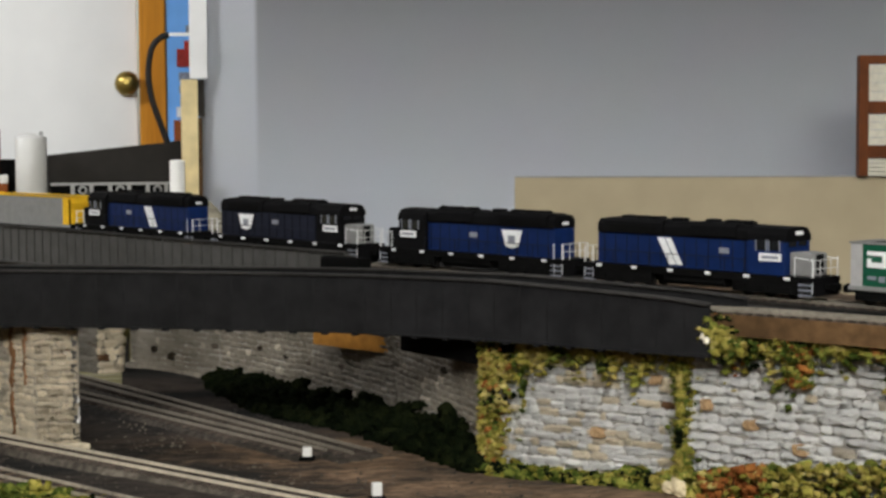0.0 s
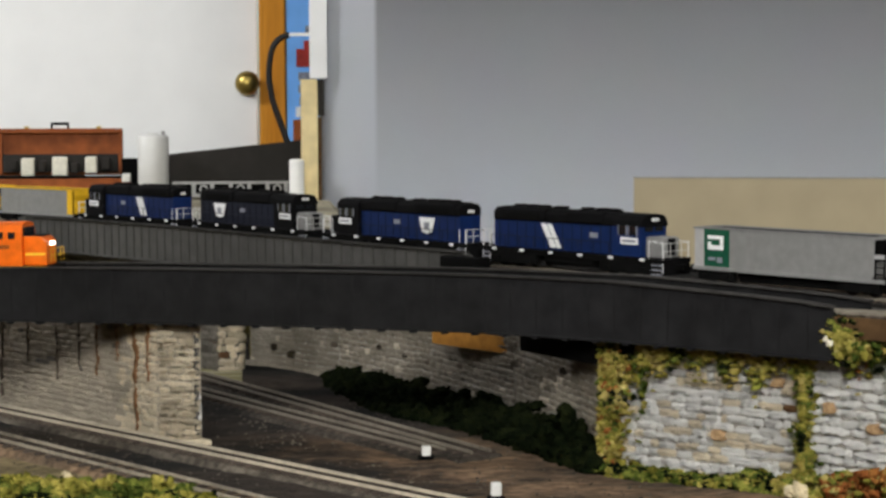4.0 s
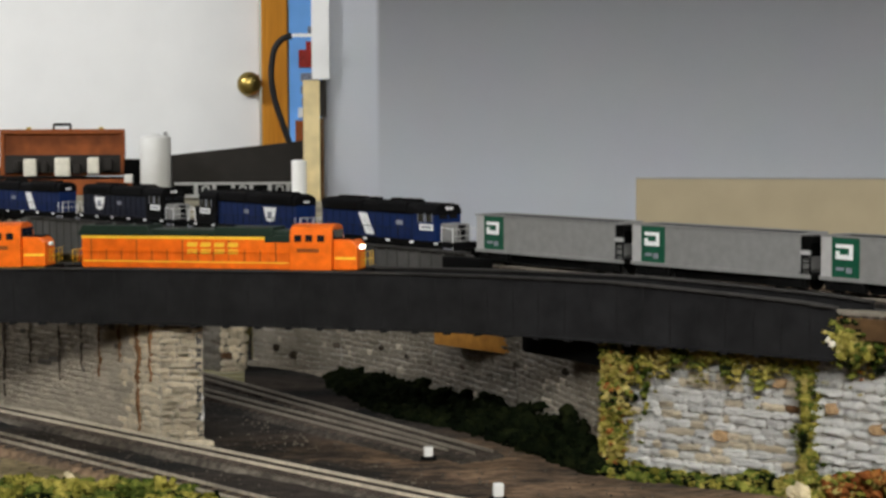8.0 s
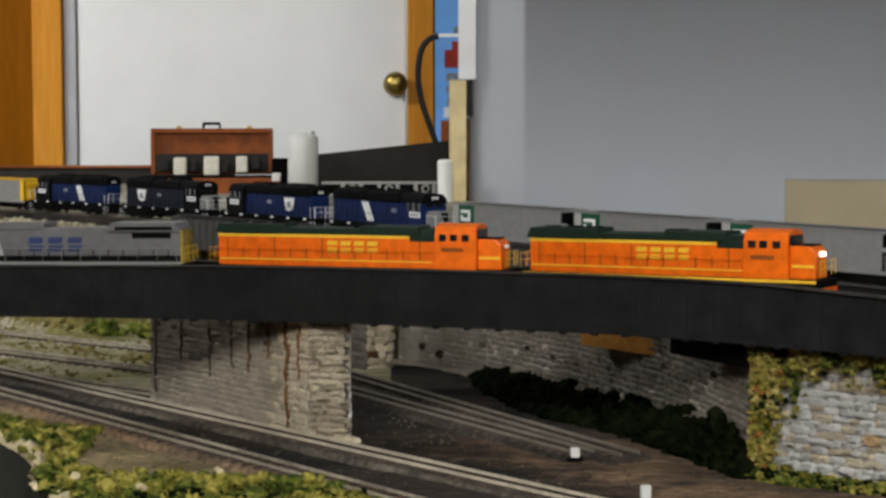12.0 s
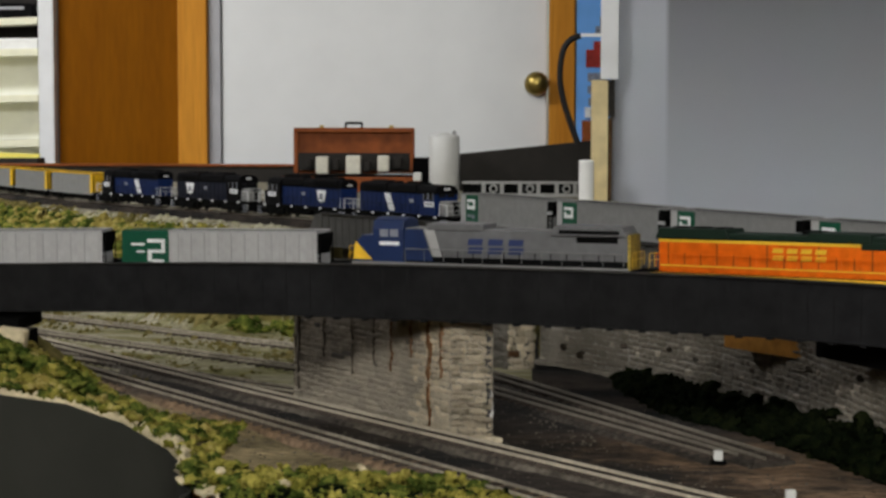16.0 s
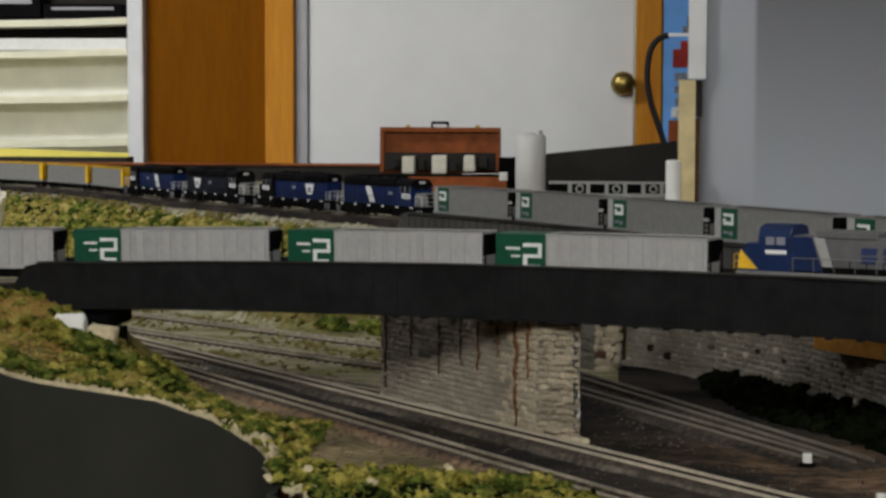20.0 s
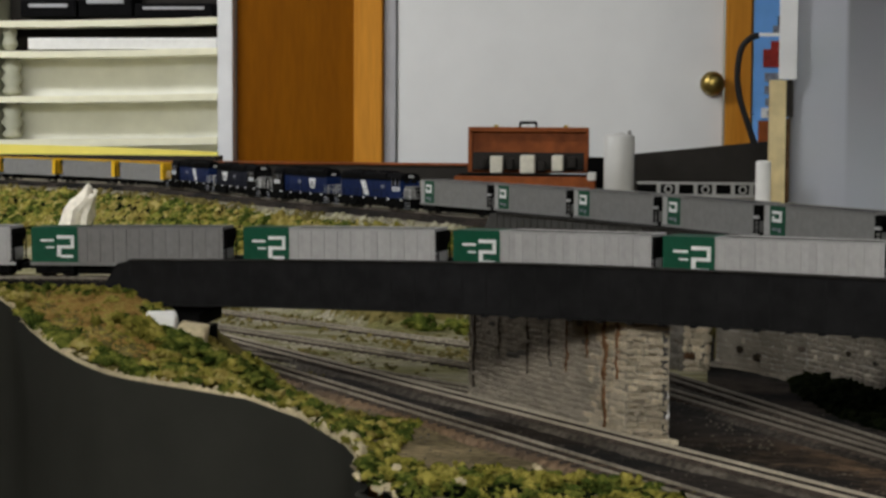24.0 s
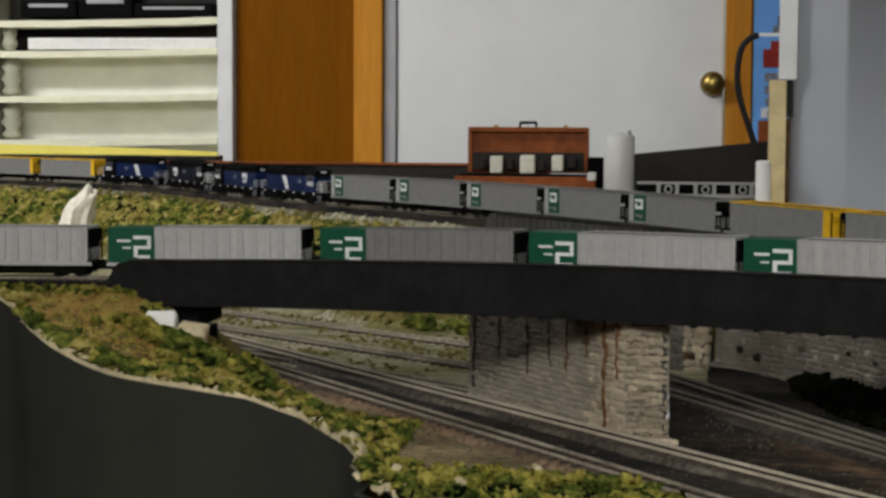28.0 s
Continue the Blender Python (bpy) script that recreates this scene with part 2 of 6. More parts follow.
M = dict(
    # Room surfaces are coloured dark to cut bounce light; most stay unseen.
    wall=mat("wall_paint", (.24, .243, .247), .8, scale=6, vary=.03, bump=.05),
    panelling=mat("dark_unseen_wall", (.10, .06, .035), .6, scale=12, vary=.2, bump=.1),
    ceiling=mat("dark_ceiling", (.13, .13, .125), .9, scale=6, vary=.03, bump=.05),
    carpet=mat("dark_floor", (.07, .065, .06), .95, scale=30, vary=.2),
    door=mat("white_door_paint", (.76, .77, .77), .45, scale=4, vary=.03, bump=.03),
    oak=mat("oak_trim", (.60, .255, .028), .6, scale=70, vary=.12, bump=.1, second=(.46, .175, .014), mix=.46, spec=.12, grain=("up", 14)),
    brown_door=mat("brown_wood_veneer", (.21, .071, .0015), .65, scale=60, vary=.10, bump=.1, second=(.175, .056, .001), spec=.05, grain=("up", 9)),
    trim=mat("white_trim", (.78, .79, .80), .45, scale=10, vary=.04, bump=.04),
    grey_trim=mat("grey_trim", (.42, .42, .44), .5, scale=10, vary=.06, bump=.04),
    cream=mat("cream_shelf_paint", (.88, .86, .66), .5, scale=10, vary=.05, bump=.05),
    aged_cream=mat("aged_cream_paint", (.46, .46, .35), .6, scale=14, vary=.12, bump=.05),
    cream_back=mat("pale_shelf_back", (.92, .92, .83), .6, scale=6, vary=.08, bump=.03),
    brass=mat("brass", (.42, .31, .09), .34, 1.0, scale=30, vary=.1, bump=.03),
    pine=mat("raw_pine", (.80, .66, .36), .6, scale=16, vary=.12, bump=.08),
    ply=mat("plywood_edge", (.38, .175, .033), .65, scale=50, vary=.2, bump=.1),
    backdrop=lit_backdrop_paint("grey_backdrop_lit", (.64, .67, .725), (.29, .297, .31)),
    tan=mat("tan_hardboard", (.42, .355, .24), .8, scale=8, vary=.06, bump=.05),
    redwood=mat("red_brown_wood", (.27, .072, .016), .5, scale=22, vary=.22, bump=.1, spec=.15),
    # Darkened copy of red_brown_wood, for the dimmer light at the rack.
    rack_wood=mat("shaded_red_wood", (.15, .042, .009), .55, scale=22, vary=.25, bump=.1, spec=.12),
    paper=mat("cream_paper", (.72, .69, .58), .8, scale=60, vary=.1, bump=.1),
    black=mat("matte_black", (.004, .004, .004), .8, scale=60, vary=.3, bump=.1, spec=.03),
    girder=mat("weathered_girder_black", (.0134, .0134, .0146), .7, scale=26, vary=.32, bump=.15, second=(.0102, .0100, .0104), spec=.07),
    girder_grey=mat("weathered_grey_girder", (.060, .059, .056), .65, scale=26, vary=.22, bump=.12, spec=.35),
    girder_top=mat("grey_deck", (.042, .040, .038), .8, scale=40, vary=.3, bump=.3),
    fascia=mat("dark_fascia_paint", (.030, .0302, .0255), .7, scale=8, vary=.1, bump=.06),
    ground=mat("yard_cinders", (.046, .036, .029), .95, scale=60, vary=.55, bump=1.0, second=(.0105, .0100, .0095), mix=.58, bump_scale=300, grain=(62, 4.5)),
    ballast=mat("grey_ballast", (.14, .122, .098), .95, scale=60, vary=.55, bump=1.0, second=(.040, .034, .028), bump_scale=420),
    # Darker ballast for the two tracks under the bridges.
    dark_ballast=mat("dark_grey_ballast", (.062, .053, .044), .95, scale=60, vary=.55, bump=1.0, second=(.020, .018, .016), bump_scale=420),
    rust_ballast=mat("brown_ballast", (.25, .165, .10), .95, scale=50, vary=.5, bump=1.0, second=(.07, .055, .042), bump_scale=420),
    tie=mat("tie_wood", (.075, .06, .05), .85, scale=120, vary=.3, by_object=.3),
    rail=mat("rail_nickel", (.62, .55, .43), .45, .15, scale=80, vary=.2, bump=.05),
    rail_dull=mat("dull_rail", (.24, .215, .175), .5, .1, scale=80, vary=.2, bump=.05),
    rail_worn=mat("worn_rail", (.40, .355, .28), .5, .1, scale=80, vary=.3, bump=.05),
    pale_ballast=mat("pale_weedy_ballast", (.40, .36, .285), .95, scale=60, vary=.5, bump=1.0, second=(.15, .14, .060), mix=.52, bump_scale=420),
    yard=yard_ground((.19, .125, .078), (.058, .045, .034)),
    roadbed=mat("brown_roadbed", (.115, .066, .030), .9, scale=40, vary=.3, bump=.6),
    weedy=mat("weedy_yard", (.34, .31, .23), .95, scale=130, vary=.5, bump=1.0, second=(.15, .14, .055), mix=.55, bump_scale=260, grain=(39, 7)),
    dirt=mat("pale_dirt", (.33, .30, .22), .95, scale=30, vary=.3, bump=.8, bump_scale=200),
    edge_gravel=mat("edge_gravel", (.27, .21, .115), .95, scale=70, vary=.55, bump=1.0, second=(.105, .085, .045), mix=.5, bump_scale=300, grain=(54, 2)),
    plaster_white=mat("white_plaster", (.80, .76, .66), .9, scale=40, vary=.15, bump=.6, second=(.60, .55, .44), bump_scale=120),
    plaster=mat("cream_plaster", (.62, .53, .35), .9, scale=60, vary=.2, bump=.6, bump_scale=150),
    stone=mat("pale_grey_stone", (.81, .805, .79), .9, scale=90, vary=.2, bump=.8, second=(.63, .625, .61), by_object=.15, bump_scale=330),
    stone_dark=mat("mottled_stone", (.53, .47, .38), .9, scale=70, vary=.30, bump=.8, second=(.27, .235, .185), by_object=.16, bump_scale=330),
    stone_pier=mat("warm_pier_stone", (.84, .75, .59), .9, scale=80, vary=.28, bump=.8, second=(.50, .42, .30), by_object=.18, bump_scale=330),
    stone_wall=mat("drab_wall_stone", (.25, .225, .185), .9, scale=80, vary=.25, bump=.8, second=(.15, .132, .105), by_object=.12, bump_scale=330),
    # Grey stone with shade put into its colour, for faces under the bridges.
    stone_grey=mat("shaded_grey_stone", (.17, .155, .135), .9, scale=70, vary=.25, bump=.8, second=(.13, .12, .10), by_object=.2, bump_scale=330),
    stone_tan=mat("tan_stone", (.66, .57, .42), .9, scale=90, vary=.22, bump=.8, by_object=.2, bump_scale=330),
    stone_rust=mat("rust_stained_stone", (.20, .105, .05), .9, scale=70, vary=.3, bump=.8, by_object=.2, bump_scale=330),
    stone_drain=mat("rusty_drain_stone", (.30, .20, .11), .9, scale=90, vary=.3, bump=.8, second=(.17, .11, .06), by_object=.2, bump_scale=330),
    mortar_pale=mat("grey_mortar", (.42, .40, .36), .95, scale=90, vary=.25, bump=.5),
    drain_stain=mat("damp_drain_stain", (.030, .023, .015), .9, scale=120, vary=.4, bump=.6),
    soot=mat("soot_streak", (.12, .098, .076), .95, scale=70, vary=.3, bump=.6),
    shelf_yellow=mat("yellow_shelf_edge", (.93, .80, .17), .5, scale=10, vary=.06, bump=.04),
    mortar=mat("dark_mortar", (.085, .08, .075), .95, scale=90, vary=.2, bump=.5),
    white=mat("white_plastic", (.82, .82, .80), .45, scale=30, vary=.05, bump=.04),
    card=mat("white_card", (.78, .77, .72), .7, scale=30, vary=.08, bump=.05),
    cable=mat("black_cable", (.008, .008, .009), .6, scale=40, vary=.1, bump=.03),
    poster=mat("blue_poster", (.17, .44, .95), .5, scale=5, vary=.1, bump=.02),
    poster_red=mat("poster_red", (.45, .03, .02), .5, scale=60, vary=.35, bump=.02),
    poster_grey=mat("poster_grey", (.30, .33, .42), .5, scale=70, vary=.4, bump=.02),
    silo=mat("grey_white_plastic", (.60, .60, .58), .45, scale=14, vary=.06, bump=.05),
    ramp=mat("dark_grey_board", (.030, .027, .024), .7, scale=16, vary=.12, bump=.1),
    grey_plastic=mat("grey_plastic", (.34, .34, .33), .55, scale=50, vary=.12, bump=.1),
    glass_dark=mat("dark_window_glass", (.01, .012, .015), .12, scale=20, vary=.1, bump=0),
    # rolling stock
    blue=mat("locomotive_blue", (.004, .0165, .080), .45, scale=60, vary=.14, bump=.08, second=(.0035, .013, .062), spec=.18),
    navy=mat("dark_slate_blue", (.011, .013, .024), .55, scale=60, vary=.14, bump=.08, spec=.12),
    roof_black=mat("locomotive_black", (.0045, .0045, .005), .7, scale=90, vary=.25, bump=.15, spec=.05),
    running_gear=mat("running_gear_black", (.0045, .0045, .0045), .8, scale=120, vary=.3, bump=.3, spec=.03),
    wheel=mat("wheel_steel", (.035, .032, .03), .5, .5, scale=120, vary=.2, bump=.1),
    orange=mat("locomotive_orange", (.82, .150, .004), .42, scale=50, vary=.16, bump=.08, second=(.62, .100, .003), spec=.25),
    yellow=mat("locomotive_yellow", (.86, .52, .035), .42, scale=60, vary=.1, bump=.06),
    dirty_yellow=mat("grimy_yellow", (.40, .28, .045), .6, scale=160, vary=.4, bump=.1, second=(.16, .12, .03)),
    green=mat("locomotive_green", (.006, .019, .011), .55, scale=60, vary=.2, bump=.1),
    engine_grey=mat("locomotive_grey", (.135, .135, .14), .45, scale=50, vary=.12, bump=.08),
    engine_blue=mat("locomotive_royal_blue", (.005, .020, .085), .45, scale=50, vary=.12, bump=.06),
    decal=mat("white_decal", (.78, .79, .80), .5, scale=120, vary=.08, bump=.02),
    decal_blue=mat("dark_blue_decal", (.03, .045, .13), .5, scale=120, vary=.1, bump=.02),
    decal_grey=mat("grey_decal", (.22, .23, .27), .5, scale=120, vary=.1, bump=.02),
    hopper=mat("hopper_light_grey", (.40, .40, .405), .55, scale=50, vary=.1, bump=.1, second=(.33, .325, .32), by_object=.06),
    hopper_dark=mat("hopper_dirty_grey", (.20, .20, .20), .6, scale=50, vary=.14, bump=.12, second=(.15, .145, .14)),
    hopper_mid=mat("hopper_grey", (.205, .205, .205), .55, scale=50, vary=.1, bump=.1, second=(.19, .19, .185), by_object=.06),
    panel_green=mat("hopper_green", (.005, .080, .042), .5, scale=70, vary=.15, bump=.06),
    car_yellow=mat("hopper_yellow", (.80, .47, .02), .5, scale=50, vary=.12, bump=.06),
    coal=mat("coal", (.012, .012, .012), .6, scale=200, vary=.4, bump=1.0),
    lamp=mat("headlight", (1, .95, .8), .3, vary=.01, bump=0, emit=5),
    # Near-black green foam: shade put into the colour; also the darkest creeper.
    bush_dark=foliage("shaded_green_foam", (.0018, .003, .0013), (.004, .0065, .0025), (.011, .014, .005)),
    bush_green=foliage("green_foam", (.012, .022, .004), (.055, .078, .014), (.22, .225, .045)),
    bush_olive=foliage("olive_foam", (.062, .062, .010), (.185, .165, .030), (.38, .33, .085)),
    bush_yellow=foliage("yellow_foam", (.12, .095, .022), (.27, .215, .055), (.44, .37, .14)),
    # Copy of the green foam, brightened and yellowed as if more strongly lit.
    meadow=foliage("lit_yellow_green_foam", (.045, .050, .008), (.175, .165, .028), (.42, .36, .085)),
    bush_red=foliage("rust_red_foam", (.10, .035, .010), (.22, .07, .020), (.32, .15, .04)),
    grass=foliage("static_grass", (.06, .055, .018), (.13, .11, .036), (.21, .17, .065)),
    pale_grass=foliage("pale_dry_grass", (.24, .22, .12), (.40, .38, .25), (.54, .51, .38)),
    heath=foliage("brown_heath", (.16, .10, .030), (.30, .185, .058), (.36, .28, .085)),
)

# ---- mesh helpers ----


def part(name, bm, material, parent=None, label="", m=None, smooth=False):
    me = bpy.data.meshes.new(name)
    bm.to_mesh(me)
    bm.free()
    if smooth:
        me.shade_smooth()
    me.materials.append(material)
    ob = new(name, me)
    if parent is not None:
        ob.parent = parent
    if m is not None:
        ob.matrix_basis = m
    return tagged(ob, label)


def share(name, ob, parent, m):
    """Another object on the same mesh."""
    o = new(name, ob.data)
    o.parent, o.matrix_basis = parent, m
    return o


def thing(name, label, category, group="", m=None, kind=""):
    e = new(name)
    if m is not None:
        e.matrix_basis = m
    e.empty_display_size = .05
    return tagged(e, label, category, group, kind)


def bx(bm, x0, x1, y0, y1, z0, z1, bev=0.0, m=None):
    vs = bmesh.ops.create_cube(bm, size=1)["verts"]
    bmesh.ops.scale(bm, vec=(x1 - x0, y1 - y0, z1 - z0), verts=vs)
    bmesh.ops.translate(bm, vec=((x0 + x1) / 2, (y0 + y1) / 2, (z0 + z1) / 2), verts=vs)
    if bev:
        es = list({e for v in vs for e in v.link_edges})
        r = bmesh.ops.bevel(bm, geom=es, offset=bev, segments=2, profile=.6, affect="EDGES")
        vs = list({v for f in r["faces"] for v in f.verts} | {v for v in vs if v.is_valid})
    if m is not None:
        bmesh.ops.transform(bm, matrix=m, verts=vs)
    return bm


def boxes(*rows, bev=0.0):
    bm = bmesh.new()
    for r in rows:
        bx(bm, *r, bev=bev)
    return bm


def extrude(points, axis, a, b, bev=0.0):
    """A prism: a closed outline of (u, v) pulled along an axis from a to b. y: outline in x, z. x: outline in y, z. z: outline in x, y."""
    put = {"y": lambda u, v, w: (u, w, v), "x": lambda u, v, w: (w, u, v), "z": lambda u, v, w: (u, v, w)}[axis]
    bm = bmesh.new()
    va = [bm.verts.new(put(u, v, a)) for u, v in points]
    vb = [bm.verts.new(put(u, v, b)) for u, v in points]
    n = len(points)
    bm.faces.new(va), bm.faces.new(vb[::-1])
    for i in range(n):
        bm.faces.new((va[i], vb[i], vb[(i + 1) % n], va[(i + 1) % n]))
    bmesh.ops.recalc_face_normals(bm, faces=bm.faces)
    if bev:
        bmesh.ops.bevel(bm, geom=list(bm.edges), offset=bev, segments=2, profile=.6, affect="EDGES")
    return bm


def cyl(bm, r, h, m, seg=20, r2=None):
    bmesh.ops.create_cone(bm, cap_ends=True, segments=seg, radius1=r, radius2=r if r2 is None else r2, depth=h, matrix=m)
    return bm


def rod(bm, a, b, r, seg=8):
    a, b = Vector(a), Vector(b)
    d = b - a
    return cyl(bm, r, d.length, Matrix.Translation((a + b) / 2) @ d.to_track_quat("Z", "Y").to_matrix().to_4x4(), seg)


def lathe(rows, seg=28):
    bm = bmesh.new()
    rings = [[bm.verts.new((r * math.cos(i * 2 * math.pi / seg), r * math.sin(i * 2 * math.pi / seg), z)) for i in range(seg)] for r, z in rows]
    for p, q in zip(rings, rings[1:]):
        for i in range(seg):
            bm.faces.new((p[i], p[(i + 1) % seg], q[(i + 1) % seg], q[i]))
    bm.faces.new(rings[0][::-1]), bm.faces.new(rings[-1])
    return bm


def strip(path, offs, closed=False):
    """A sheet or bar swept along plan points (x, y, z): offs are (sideways, up) corners."""
    bm = bmesh.new()
    rings = []
    n = len(path)
    for i, (x, y, z) in enumerate(path):
        a, b = path[max(i - 1, 0)], path[min(i + 1, n - 1)]
        d = Vector((b[0] - a[0], b[1] - a[1], 0)).normalized()
        rings.append([bm.verts.new((x - d.y * o, y + d.x * o, z + u)) for o, u in offs])
    k = len(offs)
    for p, q in zip(rings, rings[1:]):
        for j in range(k if closed else k - 1):
            bm.faces.new((p[j], p[(j + 1) % k], q[(j + 1) % k], q[j]))
    if closed:
        bm.faces.new(rings[0][::-1]), bm.faces.new(rings[-1])
    bmesh.ops.recalc_face_normals(bm, faces=bm.faces)
    return bm


# ---- the two main tracks, in plan ----


def spline(pts, n=24):
    out = []
    for i in range(1, len(pts) - 2):
        a, b, c, d = (np.array(q, float) for q in pts[i - 1:i + 3])
        for k in range(n):
            t = k / n
            out.append(.5 * (2 * b + (c - a) * t + (2 * a - 5 * b + 4 * c - d) * t * t + (3 * b - a - 3 * c + d) * t ** 3))
    return np.array(out)


class Track:
    def __init__(self, pts, rise):
        self.q = spline(pts)
        self.s = np.r_[0, np.cumsum(np.linalg.norm(np.diff(self.q, axis=0), axis=1))]
        self.rise = rise

    def at(self, s):
        x, y = np.interp(s, self.s, self.q[:, 0]), np.interp(s, self.s, self.q[:, 1])
        return Vector((x, y, CAM_Z + self.rise(x)))

    def near(self, x, y):
        """Where along the track the point nearest to x, y lies, and how far off it is (left of the way: positive)."""
        d = np.hypot(self.q[:, 0] - x, self.q[:, 1] - y)
        i = int(d.argmin())
        j = min(max(i, 1), len(self.q) - 2)
        t = self.q[j + 1] - self.q[j - 1]
        o = np.array((x, y)) - self.q[i]
        return self.s[i], float(np.sign(t[0] * o[1] - t[1] * o[0]) * d[i])

    def points(self, a, b, step=.012, off=0.0, up=0.0):
        out = []
        for s in np.arange(a, b + step * .5, step):
            p, q = self.at(s), self.at(s + .004)
            d = (q - p).normalized()
            out.append((p.x - d.y * off, p.y + d.x * off, p.z + up))
        return out

    def ride(self, s, base):
        """The pose of a vehicle whose middle is at s, heading along the track."""
        a, b = self.at(s + base / 2), self.at(s - base / 2)
        d = (a - b).normalized()
        side = Vector((-d.y, d.x, 0)).normalized()
        m = Matrix((d, side, d.cross(side))).transposed().to_4x4()
        m.translation = (a + b) / 2
        return m


FRONT = Track(((-3.2, 1.69), (-2.4, 1.69), (-1.6, 1.688), (-1.1, 1.686), (-.8, 1.684), (-.63, 1.681), (-.502, 1.674), (-.366, 1.662), (-.2, 1.622),
               (-.023, 1.556), (.062, 1.525), (.181, 1.472), (.26, 1.419), (.33, 1.358), (.387, 1.303), (.457, 1.228), (.513, 1.16), (.57, 1.077),
               (.66, .955), (.79, .855), (.98, .78), (1.3, .75), (1.8, .75), (2.4, .75)), lambda x: float(np.interp(x, (-.8, -.5, -.3, -.1, .1, .25, .36, .43, .6), (-.1556, -.1519, -.1486, -.1459, -.1449, -.1432, -.1397, -.1372, -.1372))))
BACK = Track(((3.0, .8), (2.3, .8), (1.8, .8), (1.3, .805), (1.0, .835), (.82, .91), (.70, .99), (.625, 1.084), (.465, 1.338), (.296, 1.586), (.129, 1.835),
              (-.038, 2.096), (-.206, 2.345), (-.386, 2.585), (-.571, 2.82), (-.747, 3.063), (-.912, 3.314), (-1.095, 3.508), (-1.34, 3.680),
              (-1.59, 3.845), (-1.85, 3.945), (-2.2, 3.985), (-2.6, 3.99), (-3.2, 3.99)), lambda x: float(np.interp(x, (-1.6, -.9, -.62, -.4, -.05, .6), (-.1445, -.1435, -.1418, -.1390, -.1356, -.136))))
# the level that the front girders are set to
GIRDER_LINE = Track(((0, 0), (0, 0), (1, 0), (1, 0)), lambda x: float(np.interp(x, (-.8, -.05, .1, .6), (-.1466, -.1376, -.1372, -.1372))))
GIRDER_LINE.q, GIRDER_LINE.s = FRONT.q, FRONT.s
S0 = BACK.near(-.038, 2.096)[0] - .012     # where the first blue engine's nose is at the start

# ---- the room ----
YW = 4.2


def setting(name, bm, material, label, category="", smooth=False):
    return tagged(part(name, bm, material, None, label, smooth=smooth), category=category, kind="structure")


# Unseen room shell, darkened so that less light bounces onto the layout.
setting("floor", boxes((-3.5, 3.2, -2.5, YW + .3, -.1, 0)), M["carpet"], "unseen room floor, kept dark to cut bounce light", "floor")
setting("ceiling", boxes((-3.5, 3.2, -2.5, YW + .3, 2.4, 2.5)), M["ceiling"], "unseen ceiling, kept dark to cut bounce light", "ceiling")
setting("wall_south", boxes((-3.5, 3.2, -2.6, -2.5, 0, 2.4)), M["panelling"], "unseen wall behind the aisle, kept dark to cut bounce light", "wall")
setting("wall_east", boxes((3.2, 3.3, -2.5, YW + .3, 0, 2.4)), M["panelling"], "unseen side wall, kept dark to cut bounce light", "wall")
setting("wall_west", boxes((-3.6, -3.5, -2.5, YW + .3, 0, 2.4)), M["panelling"], "unseen side wall, kept dark to cut bounce light", "wall")
# north wall: stands round the door opening (x -.69 to .04) and the brown door (x -1.034 to -.765)
setting("wall_north", boxes((-3.5, -1.9, YW, YW + .12, 0, 2.4), (.10, 3.2, YW, YW + .12, 0, 2.4), (-1.9, .10, YW, YW + .12, 2.08, 2.4), (-1.9, -1.08, YW + .35, YW + .45, 0, 2.1)),
        M["wall"], "grey wall with doors and a shelf recess, dimmed to cut bounce light", "wall")

door = thing("door_1", "flat white painted door with a brass knob, closed", "door", kind="structure")
part("door_slab", boxes((-.672, .04, YW + .005, YW + .045, .01, 2.05), bev=.003), M["door"], door)
knob = part("door_knob", lathe(((.030, 0), (.030, .004), (.012, .008), (.011, .022), (.024, .032), (.029, .043), (.027, .054), (.016, .061), (.004, .063))), M["brass"], door,
            "round polished brass knob", pose(.017, YW + .004, CAM_Z + .0572, 90, 0, 0) @ Matrix.Diagonal((.88, .88, 1, 1)), True)
setting("door_frame_right", boxes((.044, .10, YW - .02, YW + .1, 0, 2.08), bev=.004), M["oak"], "honey oak door casing", "door frame")
setting("door_frame_left", boxes((-.766, -.702, YW - .02, YW + .1, 0, 2.08), bev=.004), M["oak"], "honey oak door casing", "door frame")
setting("door_stop", boxes((-.700, -.674, YW - .004, YW + .1, 0, 2.07), bev=.002), M["grey_trim"], "narrow grey door stop beside the white door", "trim")
setting("door_header", boxes((-.766, .10, YW - .02, YW + .1, 2.082, 2.15), bev=.004), M["oak"], "honey oak door head casing", "door frame")
brown = thing("door_2", "flat brown wood veneer door, closed", "door", kind="structure")
part("door_slab", boxes((-1.034, -.768, YW + .004, YW + .05, .01, 2.07), bev=.003), M["brown_door"], brown)
setting("door_frame_white", boxes((-1.072, -1.037, YW - .025, YW + .35, 0, 2.1), bev=.004), M["trim"], "white painted upright board", "trim")
sign = thing("paper_note", "small yellow paper note taped to the white door", "note")
part("sheet", boxes((-.385, -.29, YW + .0, YW + .004, CAM_Z + .249, CAM_Z + .3)), M["yellow"], sign)

